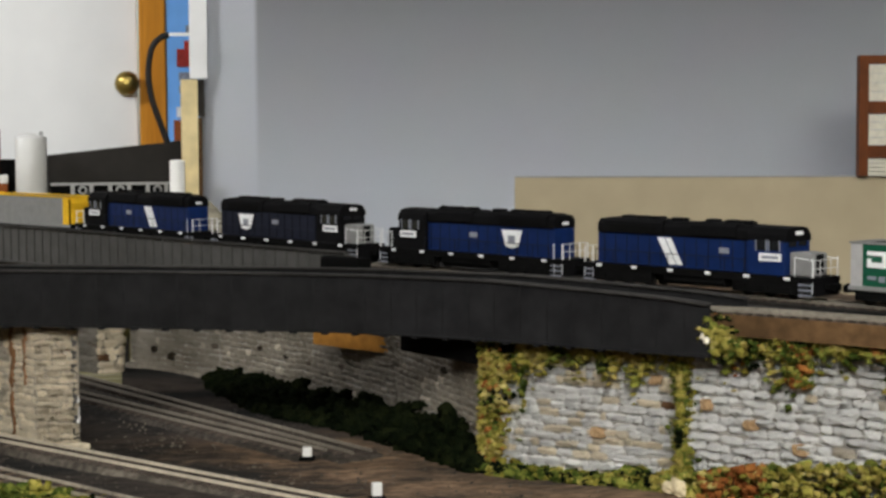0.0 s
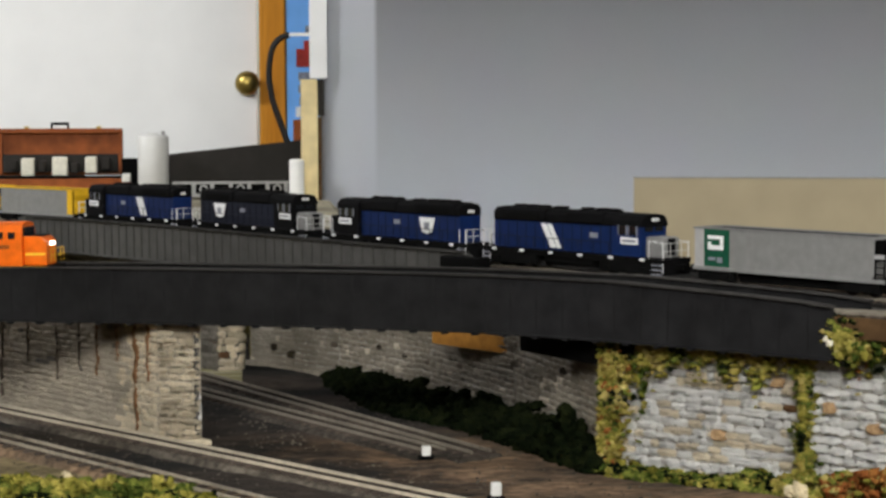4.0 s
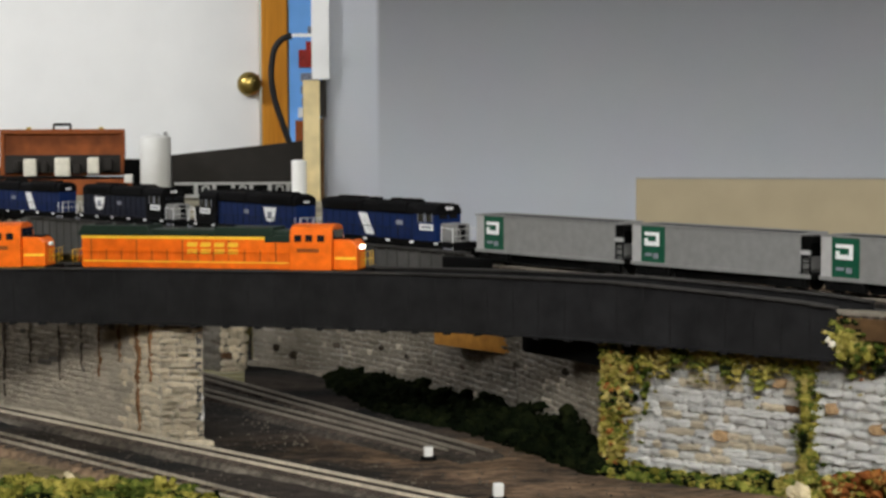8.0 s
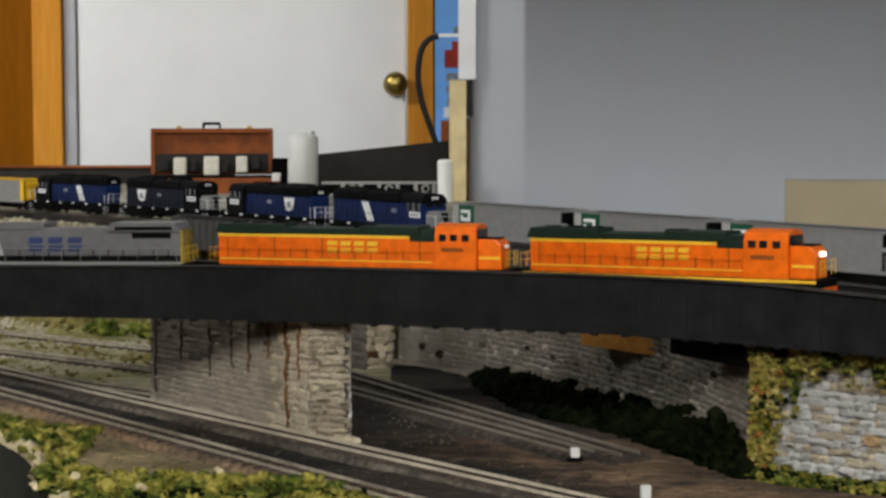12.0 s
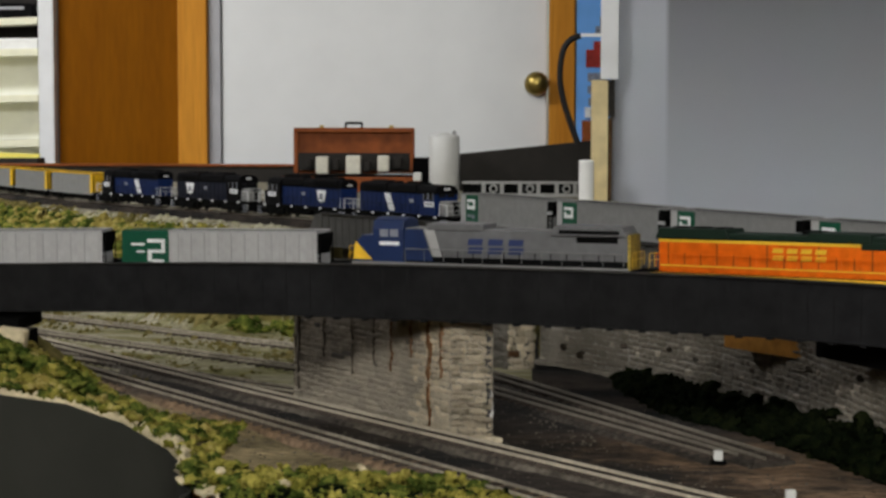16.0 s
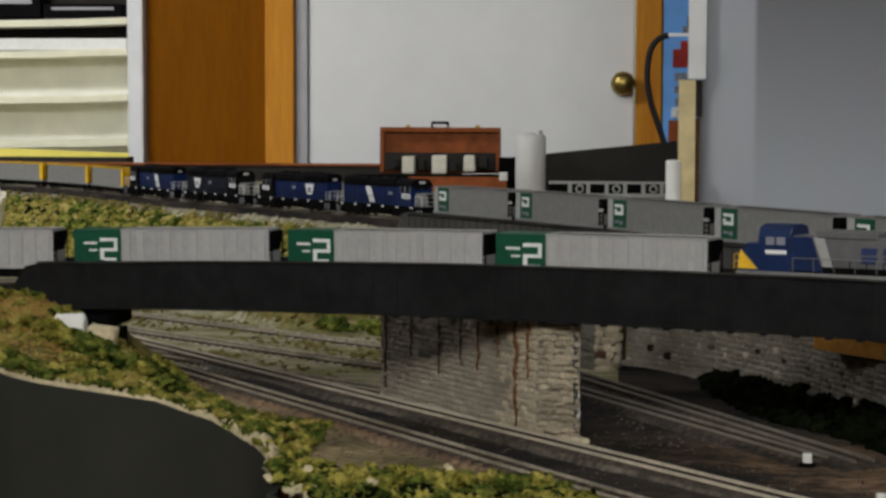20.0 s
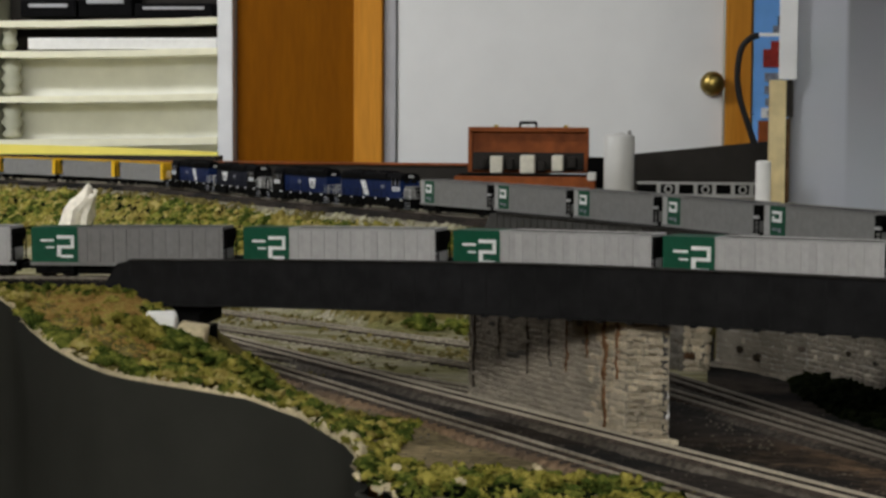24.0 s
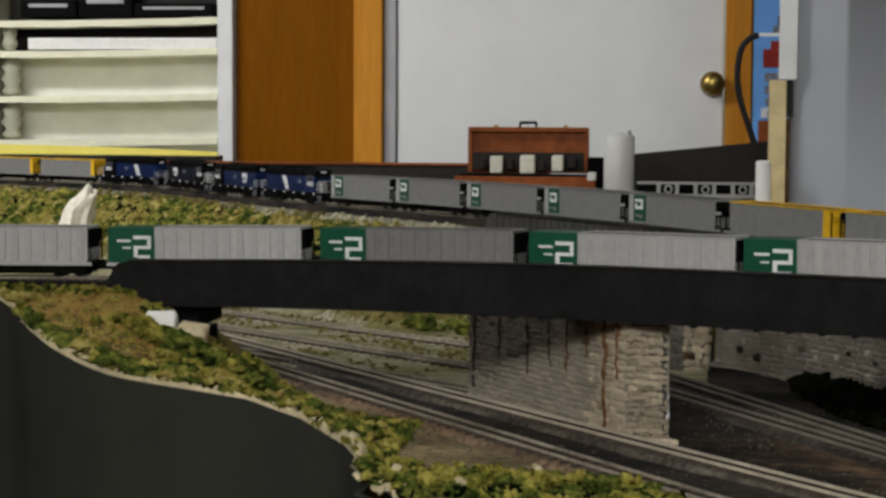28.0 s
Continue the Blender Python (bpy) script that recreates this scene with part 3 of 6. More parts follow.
# white shelving, seen at the edge of the room
shelf = thing("shelving_unit", "cream painted shelving unit, half empty, with thin bowed shelves", "shelf", m=pose(-1.34, YW - .02, 0))
part("back_panel", boxes((-.50, .266, .10, .11, .4, 1.129)), M["cream_back"], shelf)
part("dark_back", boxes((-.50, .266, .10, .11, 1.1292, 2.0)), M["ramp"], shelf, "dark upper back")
for k, z in enumerate((.813, .913, 1.011, 1.112, 1.180)):
    bm = bmesh.new()
    n = 18
    rows = []
    for i in range(n + 1):
        t = i / n
        x = -.50 + .766 * t
        zz = z + .006 * t * t - .003 * math.sin(t * math.pi) + random.uniform(-.0005, .0005)
        rows.append([bm.verts.new((x, y, zz + dz)) for y, dz in ((0, 0), (0, .015), (.098, .015), (.098, 0))])
    for p, q in zip(rows, rows[1:]):
        for j in range(4):
            bm.faces.new((p[j], p[(j + 1) % 4], q[(j + 1) % 4], q[j]))
    bm.faces.new(rows[0]), bm.faces.new(rows[-1][::-1])
    bmesh.ops.recalc_face_normals(bm, faces=bm.faces)
    part("shelf_board", bm, M["cream"], shelf)
for k, z in enumerate((.829, .929, 1.027)):
    part("turned_post", lathe(((.017, 0), (.024, .008), (.015, .020), (.026, .036), (.017, .050), (.024, .064), (.015, .074), (.018, .0815)), 14), M["aged_cream"], shelf, "turned cream post between shelves", pose(-.222, .04, z), smooth=True)
part("turned_post", lathe(((.011, 0), (.018, .012), (.013, .028), (.017, .04), (.011, .0515)), 14), M["aged_cream"], shelf, m=pose(-.222, .03, 1.1285))
part("side_board", boxes((-.262, -.245, .002, .096, .80, 1.40), bev=.002), M["aged_cream"], shelf, "drab cream end board")
wbox = thing("white_box", "flat white box lying on a shelf", "box", m=pose(-1.34, YW - .02, 1.1295))
part("body", boxes((-.175, .262, .015, .09, .0, .026), bev=.002), M["white"], wbox)
for k, (x0, x1, h) in enumerate(((-.19, -.06, .04), (-.055, .07, .055), (.075, .255, .03))):
    gb = thing("dark_case", "dark glossy case lying on the top shelf", "case", "dark cases on the shelf", pose(-1.34, YW - .02, 1.2015))
    part("body", boxes((x0, x1, .01, .09, 0, h), bev=.004), M["roof_black"], gb)
    part("label_strip", boxes((x0 + .02, x1 - .02, .0085, .0099, h * .55, h * .75)), M["grey_trim"], gb)

strip_y = thing("yellow_strip", "pale yellow wooden strip leaning below the shelves", "strip")
part("board", extrude([(-1.70, CAM_Z - .078), (-1.277, CAM_Z - .0850), (-1.03, CAM_Z - .094), (-1.03, CAM_Z - .1024), (-1.277, CAM_Z - .1024), (-1.70, CAM_Z - .1024)], "y", 4.01, 4.018), M["shelf_yellow"], strip_y)
part("ledge", boxes((-1.70, -1.03, 4.0, 4.06, CAM_Z - .20, CAM_Z - .1026), bev=.001), M["ramp"], strip_y, "dark board under the strip")

# unseen ceiling lamp housings, added near the lamps
for x, y, w in ((-.15, -1.1, 2.7), (-1.4, 2.9, 1.7), (.75, 2.0, .4)):
    lampt = thing("ceiling_light", "long white ceiling light housing, added out of view", "ceiling light", "ceiling lights", pose(x, y, 2.4))
    part("housing", boxes((-w / 2, w / 2, -.80 if w > 2 else -.18 if w > 1 else -.7, .80 if w > 2 else .18 if w > 1 else .7, -.05, 0), bev=.006), M["white"], lampt)

# ---- the layout's backdrop and what leans on it ----
bd = [(.126, 3.014), (.137, 2.998), (.155, 2.985), (.20, 2.96), (.24, 2.935), (.34, 2.88), (.48, 2.80), (.62, 2.72), (.80, 2.63), (1.0, 2.53), (1.3, 2.38), (1.7, 2.2), (2.4, 2.1)]
bq = spline([bd[0], *bd, bd[-1]], 10)
bm = bmesh.new()
cols = []
for i, (x, y) in enumerate(bq):
    a, b = bq[max(i - 1, 0)], bq[min(i + 1, len(bq) - 1)]
    d = (b - a) / max(np.linalg.norm(b - a), 1e-6)
    nx, ny = d[1], -d[0]
    col = []
    for k in range(25):
        z = .70 + .942 * k / 24
        along = min(1, max(0, (x - .16) / .3))
        lean = .03 * along * max(0, 1 - (z - .862) / .40) ** 2
        col.append(bm.verts.new((x + nx * lean, y + ny * lean, z)))
    cols.append(col)
for p, q in zip(cols, cols[1:]):
    for k in range(24):
        bm.faces.new((p[k], q[k], q[k + 1], p[k + 1]))
bmesh.ops.solidify(bm, geom=bm.faces, thickness=.004)
bmesh.ops.recalc_face_normals(bm, faces=bm.faces)
tagged(part("backdrop", bm, M["backdrop"], None, "smooth grey curved backdrop sheet with its light gradient painted in", smooth=True), category="backdrop", kind="structure")

# ---- the ground of the layout ----
YARD = CAM_Z - .268
TOP = CAM_Z - .146
BENCH = CAM_Z - .141
EDGE = np.array(((-3.3, 1.635), (-.80, 1.635), (-.75, 1.635), (-.70, 1.635), (-.612, 1.61), (-.57, 1.57), (-.534, 1.54), (-.473, 1.505), (-.36, 1.475), (-.313, 1.46), (-.275, 1.44), (-.258, 1.41), (-.242, 1.35), (-.2, 1.30),
                 (.2, 1.25), (.35, 1.10), (.5, .92), (.8, .62), (2.7, .6)))
LIP = np.array(((-3.3, -.163), (-.66, -.161), (-.612, -.164), (-.572, -.187), (-.534, -.202), (-.473, -.216), (-.36, -.224), (-.313, -.236), (-.275, -.253), (-.258, -.261), (-.242, -.268), (2.7, -.268)))
# foot of the high ground behind: under the back track, then along the stone walls
SCARP = [p[:2] for p in BACK.points(S0 + .42, S0 + 3.4, .06, .033)][::-1] + [(-.22, 2.43), (.02, 2.06), (.107, 1.945), (.188, 1.79), (.245, 1.63), (.290, 1.425),
                                                                               (.402, 1.316), (.425, 1.272), (.56, 1.14), (.62, 1.05), (.80, .80), (1.0, .72), (2.8, .68)]
SC = np.array([q for i, q in enumerate(SCARP) if i == 0 or math.dist(q, SCARP[i - 1]) > .004], float)
N_BANK = len(SC) - 14


def scarp_off(x, y):
    """Distance to the foot line; positive on the high side, and whether the nearest bit is the grassy bank."""
    a, b = SC[:-1], SC[1:]
    d = b - a
    t = np.clip(((x - a[:, 0]) * d[:, 0] + (y - a[:, 1]) * d[:, 1]) / (d ** 2).sum(1), 0, 1)
    px, py = a[:, 0] + t * d[:, 0] - x, a[:, 1] + t * d[:, 1] - y
    r = np.hypot(px, py)
    i = int(r.argmin())
    side = d[i, 0] * (y - a[i, 1]) - d[i, 1] * (x - a[i, 0])
    return (r[i] if side > 0 else -r[i]), i < N_BANK


def top_at(x):
    """Height of the high ground under the back track."""
    return CAM_Z + float(np.interp(x, (-.9, -.4, -.05), (-.1555, -.1510, -.1465)))


def ground_z(x, y):
    off, bank = scarp_off(x, y)
    TOP = top_at(x)
    h = YARD + .003 * noise.noise((x * 9, y * 9, 0)) + .0012 * noise.noise((x * 60, y * 60, 3))
    if off > 0:
        h = TOP + (BENCH - TOP) * min(1, max(0, (off - .08) / .1)) if (bank or off > .012) else YARD + (TOP - YARD) * max(0, (off - .004) / .008)
        if x > .14 and off > .17:
            h -= .14 * min(1, (off - .17) / .03) * min(1, (x - .14) / .02)
    elif bank and off > -.16:
        k = 1 + off / .16
        h = max(h, YARD + (TOP - YARD) * (k ** .8) + .008 * noise.noise((x * 25, y * 25, 7)) * (1 - k) * k * 4)
    # the hill that carries the front track on the left
    if x < -.26 and y < 1.9:
        yc = np.interp(x, FRONT.q[:900, 0], FRONT.q[:900, 1])
        ye = np.interp(x, EDGE[:, 0], EDGE[:, 1])
        ze = CAM_Z + np.interp(x, LIP[:, 0], LIP[:, 1])
        k = min(1, max(0, (-.322 - x) / .20))
        k = k * k * (3 - 2 * k)
        crest = YARD + (CAM_Z - .1640 - YARD) * k
        if y < yc - .035:
            u = (y - ye) / max(yc - .035 - ye, 1e-3)
            hh = ze + (crest - ze) * min(1, max(0, u)) ** .8 + .004 * noise.noise((x * 40, y * 40, 5)) * min(1, u * 3)
        elif y < yc + .035:
            hh = crest
        else:
            hh = crest - (y - yc - .035) * 1.2
        h = max(h, hh)
    return h


xs = np.r_[np.linspace(-3.3, -1.7, 14), np.linspace(-1.6, -.80, 34), np.linspace(-.79, .66, 182), np.linspace(.69, 2.7, 30)]
ts = np.r_[np.linspace(0, 1, 210) ** 1.25]
vs, fs, kinds = [], [], []
for x in xs:
    ye = np.interp(x, EDGE[:, 0], EDGE[:, 1])
    for t in ts:
        y = ye + (4.10 - ye) * t
        vs.append((x, y, ground_z(x, y)))
nt = len(ts)
for i in range(len(xs) - 1):
    for j in range(nt - 1):
        a = i * nt + j
        fs.append((a, a + nt, a + nt + 1, a + 1))
me = bpy.data.meshes.new("ground")
me.from_pydata(vs, [], fs)
GM = ("yard", "grass", "dirt", "heath", "weedy", "edge_gravel")
for g in GM:
    me.materials.append(M[g])
idx = np.zeros(len(fs), int)
for k, f in enumerate(fs):
    x, y, z = (sum(vs[v][c] for v in f) / 4 for c in range(3))
    r = noise.noise((x * 14, y * 14, 1.5))
    if x < -.28 and y < 1.72 and z > YARD + .012:
        idx[k] = 3 if r > .05 else 1
    elif z > YARD + .01 and z < top_at(x) - .004 and y > 1.9:
        idx[k] = 1
    elif z >= top_at(x) - .004:
        idx[k] = 2 if x < .25 else 0
    elif y > min(1.9 - .8 * (x + .35), 2.05) and x < 0 and y > 1.80:
        idx[k] = 4
    elif x < -.5 + (1.985 - y) * .732 + .018 and y < 1.78 and x < .1:
        idx[k] = 5
me.polygons.foreach_set("material_index", idx)
me.shade_smooth()
tagged(new("ground", me), "model railway ground with cinders, dry grass and earth banks", "ground", kind="structure")

# fascia board below the front edge
eq = spline([EDGE[0], *EDGE, EDGE[-1]], 8)
bm = bmesh.new()
prev = None
for x, y in eq:
    zt = ground_z(x, y + .002) - .004
    col = [bm.verts.new(q) for q in ((x, y - .004, zt), (x, y - .004, .35), (x, y + .008, .35), (x, y + .008, zt))]
    if prev:
        for j in range(4):
            bm.faces.new((prev[j], prev[(j + 1) % 4], col[(j + 1) % 4], col[j]))
    prev = col
bmesh.ops.recalc_face_normals(bm, faces=bm.faces)
tagged(part("fascia", bm, M["fascia"], None, "dark grey painted fascia board along the layout's edge"), category="fascia", kind="structure")

# ---- track ----


def rails(owner, pts, gauge=.0165, up=0.0, material="rail", h=.0022):
    for o in (-gauge / 2, gauge / 2):
        part("rail", strip(pts, ((o - .0006, up - h), (o - .0006, up), (o + .0006, up), (o + .0006, up - h)), True), M[material], owner)


def tie_rows(owner, pts, up, step=.0075, name="tie", limit=300, width=.03):
    """Ties laid across a track; alike pieces on one mesh."""
    p = [Vector(q) for q in pts]
    base = None
    acc, count = 0.0, 0
    for a, b in zip(p, p[1:]):
        d = b - a
        acc += d.length
        if acc < step or count >= limit:
            continue
        acc = 0
        m = Matrix.Translation((a + b) / 2 + Vector((0, 0, up))) @ pose(0, 0, 0, 0, 0, math.degrees(math.atan2(d.y, d.x)) + random.uniform(-2, 2))
        if base is None:
            base = part(name, boxes((-.0014, .0014, -width / 2, width / 2, -.0025, 0)), M["tie"], owner, m=m)
        else:
            share(name, base, owner, m)
        count += 1


def line_pts(a, b, n=60, z=YARD, bow=0.0):
    out = []
    for i in range(n + 1):
        t = i / n
        x, y = a[0] + (b[0] - a[0]) * t, a[1] + (b[1] - a[1]) * t
        k = bow * 4 * t * (1 - t)
        out.append((x + k, y + k * .6, z))
    return out


def yard_track(label, a, b, bed, bow=0.0, n=110, ties=True, lift=.0045, steel="rail"):
    tr = thing("yard_track", label, "railway track", "yard tracks", kind="structure")
    pts = line_pts(a, b, n, YARD + lift, bow)
    part("ballast", strip(pts, ((-.026, -.012), (-.018, -.001), (.018, -.001), (.026, -.012)), True), M[bed], tr)
    rails(tr, pts, up=.0035, material=steel)
    if ties:
        tie_rows(tr, pts, .0013, .0085)
    return tr


yard_track("straight yard track on grey ballast beside the pier", (-.62, 2.235), (.20, 1.195), "ballast", n=150)
yard_track("yard track on dusty ballast at the layout's edge", (-.50, 1.985), (.02, 1.275), "rust_ballast", n=110, steel="rail_worn")
yard_track("yard track passing under both bridges", (-.177, 2.19), (.185, 1.447), "dark_ballast", n=110, steel="rail_dull")
yard_track("brown ballasted siding joining the track under the bridge", (-.14, 1.99), (.152, 1.462), "dark_ballast", n=90, steel="rail_dull", lift=.0036)
for k, (a, b) in enumerate((((-.95, 2.70), (-.12, 2.02)), ((-.95, 2.58), (-.18, 1.91)), ((-.95, 2.84), (-.12, 2.14)), ((-.93, 2.42), (-.20, 1.78)))):
    yard_track("weedy storage track between grass strips", a, b, "pale_ballast", n=70, lift=.0018, steel="rail_worn")

# main tracks: ballast, ties, rails
for name, tr, a, b, label in (("main_track", FRONT, .2, FRONT.s[-1] - .05, "curved front main track"), ("main_track", BACK, .2, BACK.s[-1] - .1, "long back main track")):
    t_ = thing(name, label, "railway track", "main tracks", kind="structure")
    pts = tr.points(a, b, .012)
    part("roadbed", strip(pts, ((-.0238, -.0105), (-.020, -.0032), (.020, -.0032), (.0238, -.0105)), True), M["ground"], t_)
    rails(t_, pts, material="rail_dull")
    s_mid = 2.4 if tr is FRONT else S0
    tie_rows(t_, tr.points(s_mid - 1.3, s_mid + 1.6, .0043), -.0018, .0083, limit=300)

# ---- bridges ----


def girder_bridge(name, label, tr, a, b, half, top, deep, stiff, ends=.05, both=True, paint="girder", fall=((0, 0), (9, 0)), rib=.0024, sink=0.0):
    """A through plate girder bridge: two webs with flanges and stiffeners, a floor and cross beams."""
    br = thing(name, label, "bridge")

    def sag(s):
        return float(np.interp(s, [q[0] for q in fall], [q[1] for q in fall]))

    for side in (-1, 1):
        pts = tr.points(a, b, .012, side * half, 0)
        n = len(pts)
        web = bmesh.new()
        rows, total = [], b - a
        for i, (x, y, z) in enumerate(pts):
            s = (b - a) * i / (n - 1)
            e = min(1, (min(s, total - s) if both else s) / ends)
            drop = (1 - math.sqrt(max(0, 1 - (1 - e) ** 2))) * (top + .010) + sag(a + s)
            q0, q1 = pts[max(i - 1, 0)], pts[min(i + 1, n - 1)]
            d = Vector((q1[0] - q0[0], q1[1] - q0[1], 0)).normalized()
            nx, ny = -d.y * .001, d.x * .001
            lo = z + top - deep + (1 - e) * .004
            rows.append([web.verts.new(v) for v in ((x - nx, y - ny, lo), (x - nx, y - ny, z + top - drop), (x + nx, y + ny, z + top - drop), (x + nx, y + ny, lo))])
        for p, q in zip(rows, rows[1:]):
            for j in range(4):
                web.faces.new((p[j], p[(j + 1) % 4], q[(j + 1) % 4], q[j]))
        web.faces.new(rows[0][::-1]), web.faces.new(rows[-1])
        bmesh.ops.recalc_face_normals(web, faces=web.faces)
        part("web", web, M[paint], br)
        inner = tr.points(a + ends, b - (ends if both else .002), .012, side * half, 0)
        upper = [(x, y, z - sag(a + ends + .012 * i)) for i, (x, y, z) in enumerate(inner)]
        # upper flange in the paler deck colour
        part("flange", strip(upper, ((-.0042, top), (-.0042, top + .0013), (.0042, top + .0013), (.0042, top)), True), M["girder_top"], br)
        part("flange", strip(inner, ((-.0042, top - deep - .0013), (-.0042, top - deep), (.0042, top - deep), (.0042, top - deep - .0013)), True), M[paint], br)
        base = None
        for s in np.arange(a + ends, b - (ends if both else .002), stiff):
            m = tr.ride(s, .01) @ pose(0, side * half, top - deep + .0006) @ Matrix.Diagonal((1, 1, 1 - sag(s) / (deep - .0012), 1))
            if base is None:
                base = part("stiffener", boxes((-.0008, .0008, -rib, rib, 0, deep - .0012)), M[paint], br, m=m)
            else:
                share("stiffener", base, br, m)
    if not both:
        base = None
        for s in np.arange(a + .36, b - .05, .0265):
            m = tr.ride(s, .01) @ pose(0, -half, 0)
            if base is None:
                base = part("lug", boxes((-.0024, .0024, -.0036, .003, top - deep - .0030, top - deep - .0014), bev=.0005), M[paint], br, m=m)
            else:
                share("lug", base, br, m)
    mid = tr.points(a + .004, b - .004, .012)
    part("floor_plate", strip(mid, ((-half + .002, -.017 - sink), (-half + .002, -.011 - sink), (half - .002, -.011 - sink), (half - .002, -.017 - sink)), True), M["girder_top"], br)
    base = None
    for s in np.arange(a + .03, b - .02, .06):
        m = tr.ride(s, .01)
        if base is None:
            base = part("cross_beam", boxes((-.002, .002, -half + .002, half - .002, -.0285, -.0172 - sink)), M["girder"], br, m=m)
        else:
            share("cross_beam", base, br, m)
    return br


SF0, SF1 = FRONT.near(-.528, 1.676)[0], FRONT.near(.418, 1.27)[0]
girder_bridge("front_bridge", "long black curved plate girder railway bridge with paler top flange", GIRDER_LINE, SF0, SF1, .026, .0112, .0422, .0225, .024, False,
              fall=[(FRONT.near(x, y)[0], v) for x, y, v in ((-.53, 1.676, .0034), (-.45, 1.67, .0034), (-.23, 1.63, .0010), (-.12, 1.592, 0), (.29, 1.394, 0), (.333, 1.356, .0020), (.399, 1.291, .0054), (.418, 1.27, .0080))], rib=.0013, sink=.0088)
SB0, SB1 = BACK.near(.233, 1.679)[0], BACK.near(-.25, 2.41)[0]
girder_bridge("back_bridge", "dark grey plate girder railway bridge with close stiffeners", BACK, SB0, SB1, .026, .0092, .038, .0165, .02, True, "girder_grey")

# the grey deck that fills the wedge between the two tracks
wedge = thing("deck_plate", "flat dark grey deck between the two bridges", "deck", kind="structure")
fr = [p[:2] for p in FRONT.points(FRONT.near(.21, 1.45)[0], FRONT.near(.47, 1.21)[0], .02, .029)]
bk = [p[:2] for p in BACK.points(BACK.near(.50, 1.28)[0], BACK.near(.235, 1.675)[0], .02, .029)]
part("plate", extrude([*fr, *bk], "z", CAM_Z - .152, CAM_Z - .1405), M["girder_top"], wedge)

# ---- stone walls ----


def stone_wall(owner, a, b, z0, z1, course, length, mats=("stone",), rough=.0016, seed=1, tint=None, joined=False, thick=.004, bed="mortar"):
    """A wall from a to b (plan) in rough coursed stones: a recessed core with single stones proud of it."""
    rnd = random.Random(seed)
    a, b = Vector((*a, 0)), Vector((*b, 0))
    d = b - a
    n = d.length
    m0 = pose(a.x, a.y, z0, 0, 0, math.degrees(math.atan2(d.y, d.x)))
    part("core", boxes((0, n, .0008, thick, 0, z1 - z0)), M[bed], owner, m=m0)
    shapes = []
    for v in range(9):
        bm = bmesh.new()
        bmesh.ops.create_grid(bm, x_segments=5, y_segments=4, size=.5)
        lean, tip = rnd.uniform(-.35, .35), rnd.uniform(-.1, .7)
        for vt in bm.verts:
            ex, ey = abs(vt.co.x) > .49, abs(vt.co.y) > .49
            vt.co.z = rnd.uniform(-.3, .1) if (ex or ey) else rnd.uniform(.5, 1.3) + lean * vt.co.x * 2 + tip * vt.co.y * 2
            if ex and ey:
                vt.co.x *= rnd.uniform(.72, .95)
                vt.co.y *= rnd.uniform(.62, .92)
            vt.co.x += rnd.uniform(-.05, .05) if ex else rnd.uniform(-.07, .07)
            vt.co.y += rnd.uniform(-.10, .08) if ey else rnd.uniform(-.06, .06)
        for g in bmesh.ops.extrude_edge_only(bm, edges=[e for e in bm.edges if e.is_boundary])["geom"]:
            if isinstance(g, bmesh.types.BMVert):
                g.co.z = -1.0
        bmesh.ops.recalc_face_normals(bm, faces=bm.faces)
        shapes.append(bm)
    cells = []
    rows = max(1, round((z1 - z0) / course))
    ch = (z1 - z0) / rows
    for k in range(rows):
        x = -rnd.uniform(0, length * .6)
        while x < n - .002:
            w = length * rnd.choice((.45, .7, .9, 1.1, 1.3, 1.8)) * rnd.uniform(.85, 1.15)
            x0, x1 = max(x, 0), min(x + w, n)
            x += w
            if x1 - x0 < .003:
                continue
            mk = rnd.choice(mats)
            if tint:
                mk = tint((x0 + x1) / 2 / n, (k + .5) / rows, rnd) or mk
            cells.append((rnd.randrange(9), mk, Matrix.Translation(((x0 + x1) / 2, 0, (k + .5 + rnd.uniform(-.10, .10) + .28 * noise.noise((x * 35 + seed, k * .4, 0))) * ch)) @ pose(0, 0, 0, 90, rnd.uniform(-3, 3), 0)
                          @ Matrix.Diagonal((x1 - x0 - .0002, ch * rnd.uniform(.84, 1.14), rough * rnd.uniform(.5, 1.7), 1))))
    if joined:
        names, vs_, fs_, mi = sorted({c[1] for c in cells}), [], [], []
        for v, mk, m in cells:
            o = len(vs_)
            shapes[v].verts.ensure_lookup_table()
            vs_ += [m @ q.co for q in shapes[v].verts]
            fs_ += [[o + q.index for q in f.verts] for f in shapes[v].faces]
            mi += [names.index(mk)] * len(shapes[v].faces)
        me_ = bpy.data.meshes.new("stones")
        me_.from_pydata(vs_, [], fs_)
        for q in names:
            me_.materials.append(M[q])
        me_.polygons.foreach_set("material_index", mi)
        o = tagged(new("stones", me_), kind="stuff")
        o.parent, o.matrix_basis = owner, m0
    else:
        meshes = {}
        for v, mk, m in cells:
            if (v, mk) not in meshes:
                me_ = bpy.data.meshes.new("stone")
                shapes[v].to_mesh(me_)
                me_.materials.append(M[mk])
                meshes[(v, mk)] = me_
            o = new("stone", meshes[(v, mk)])
            o.parent, o.matrix_basis = owner, m0 @ m
    for s_ in shapes:
        s_.free()


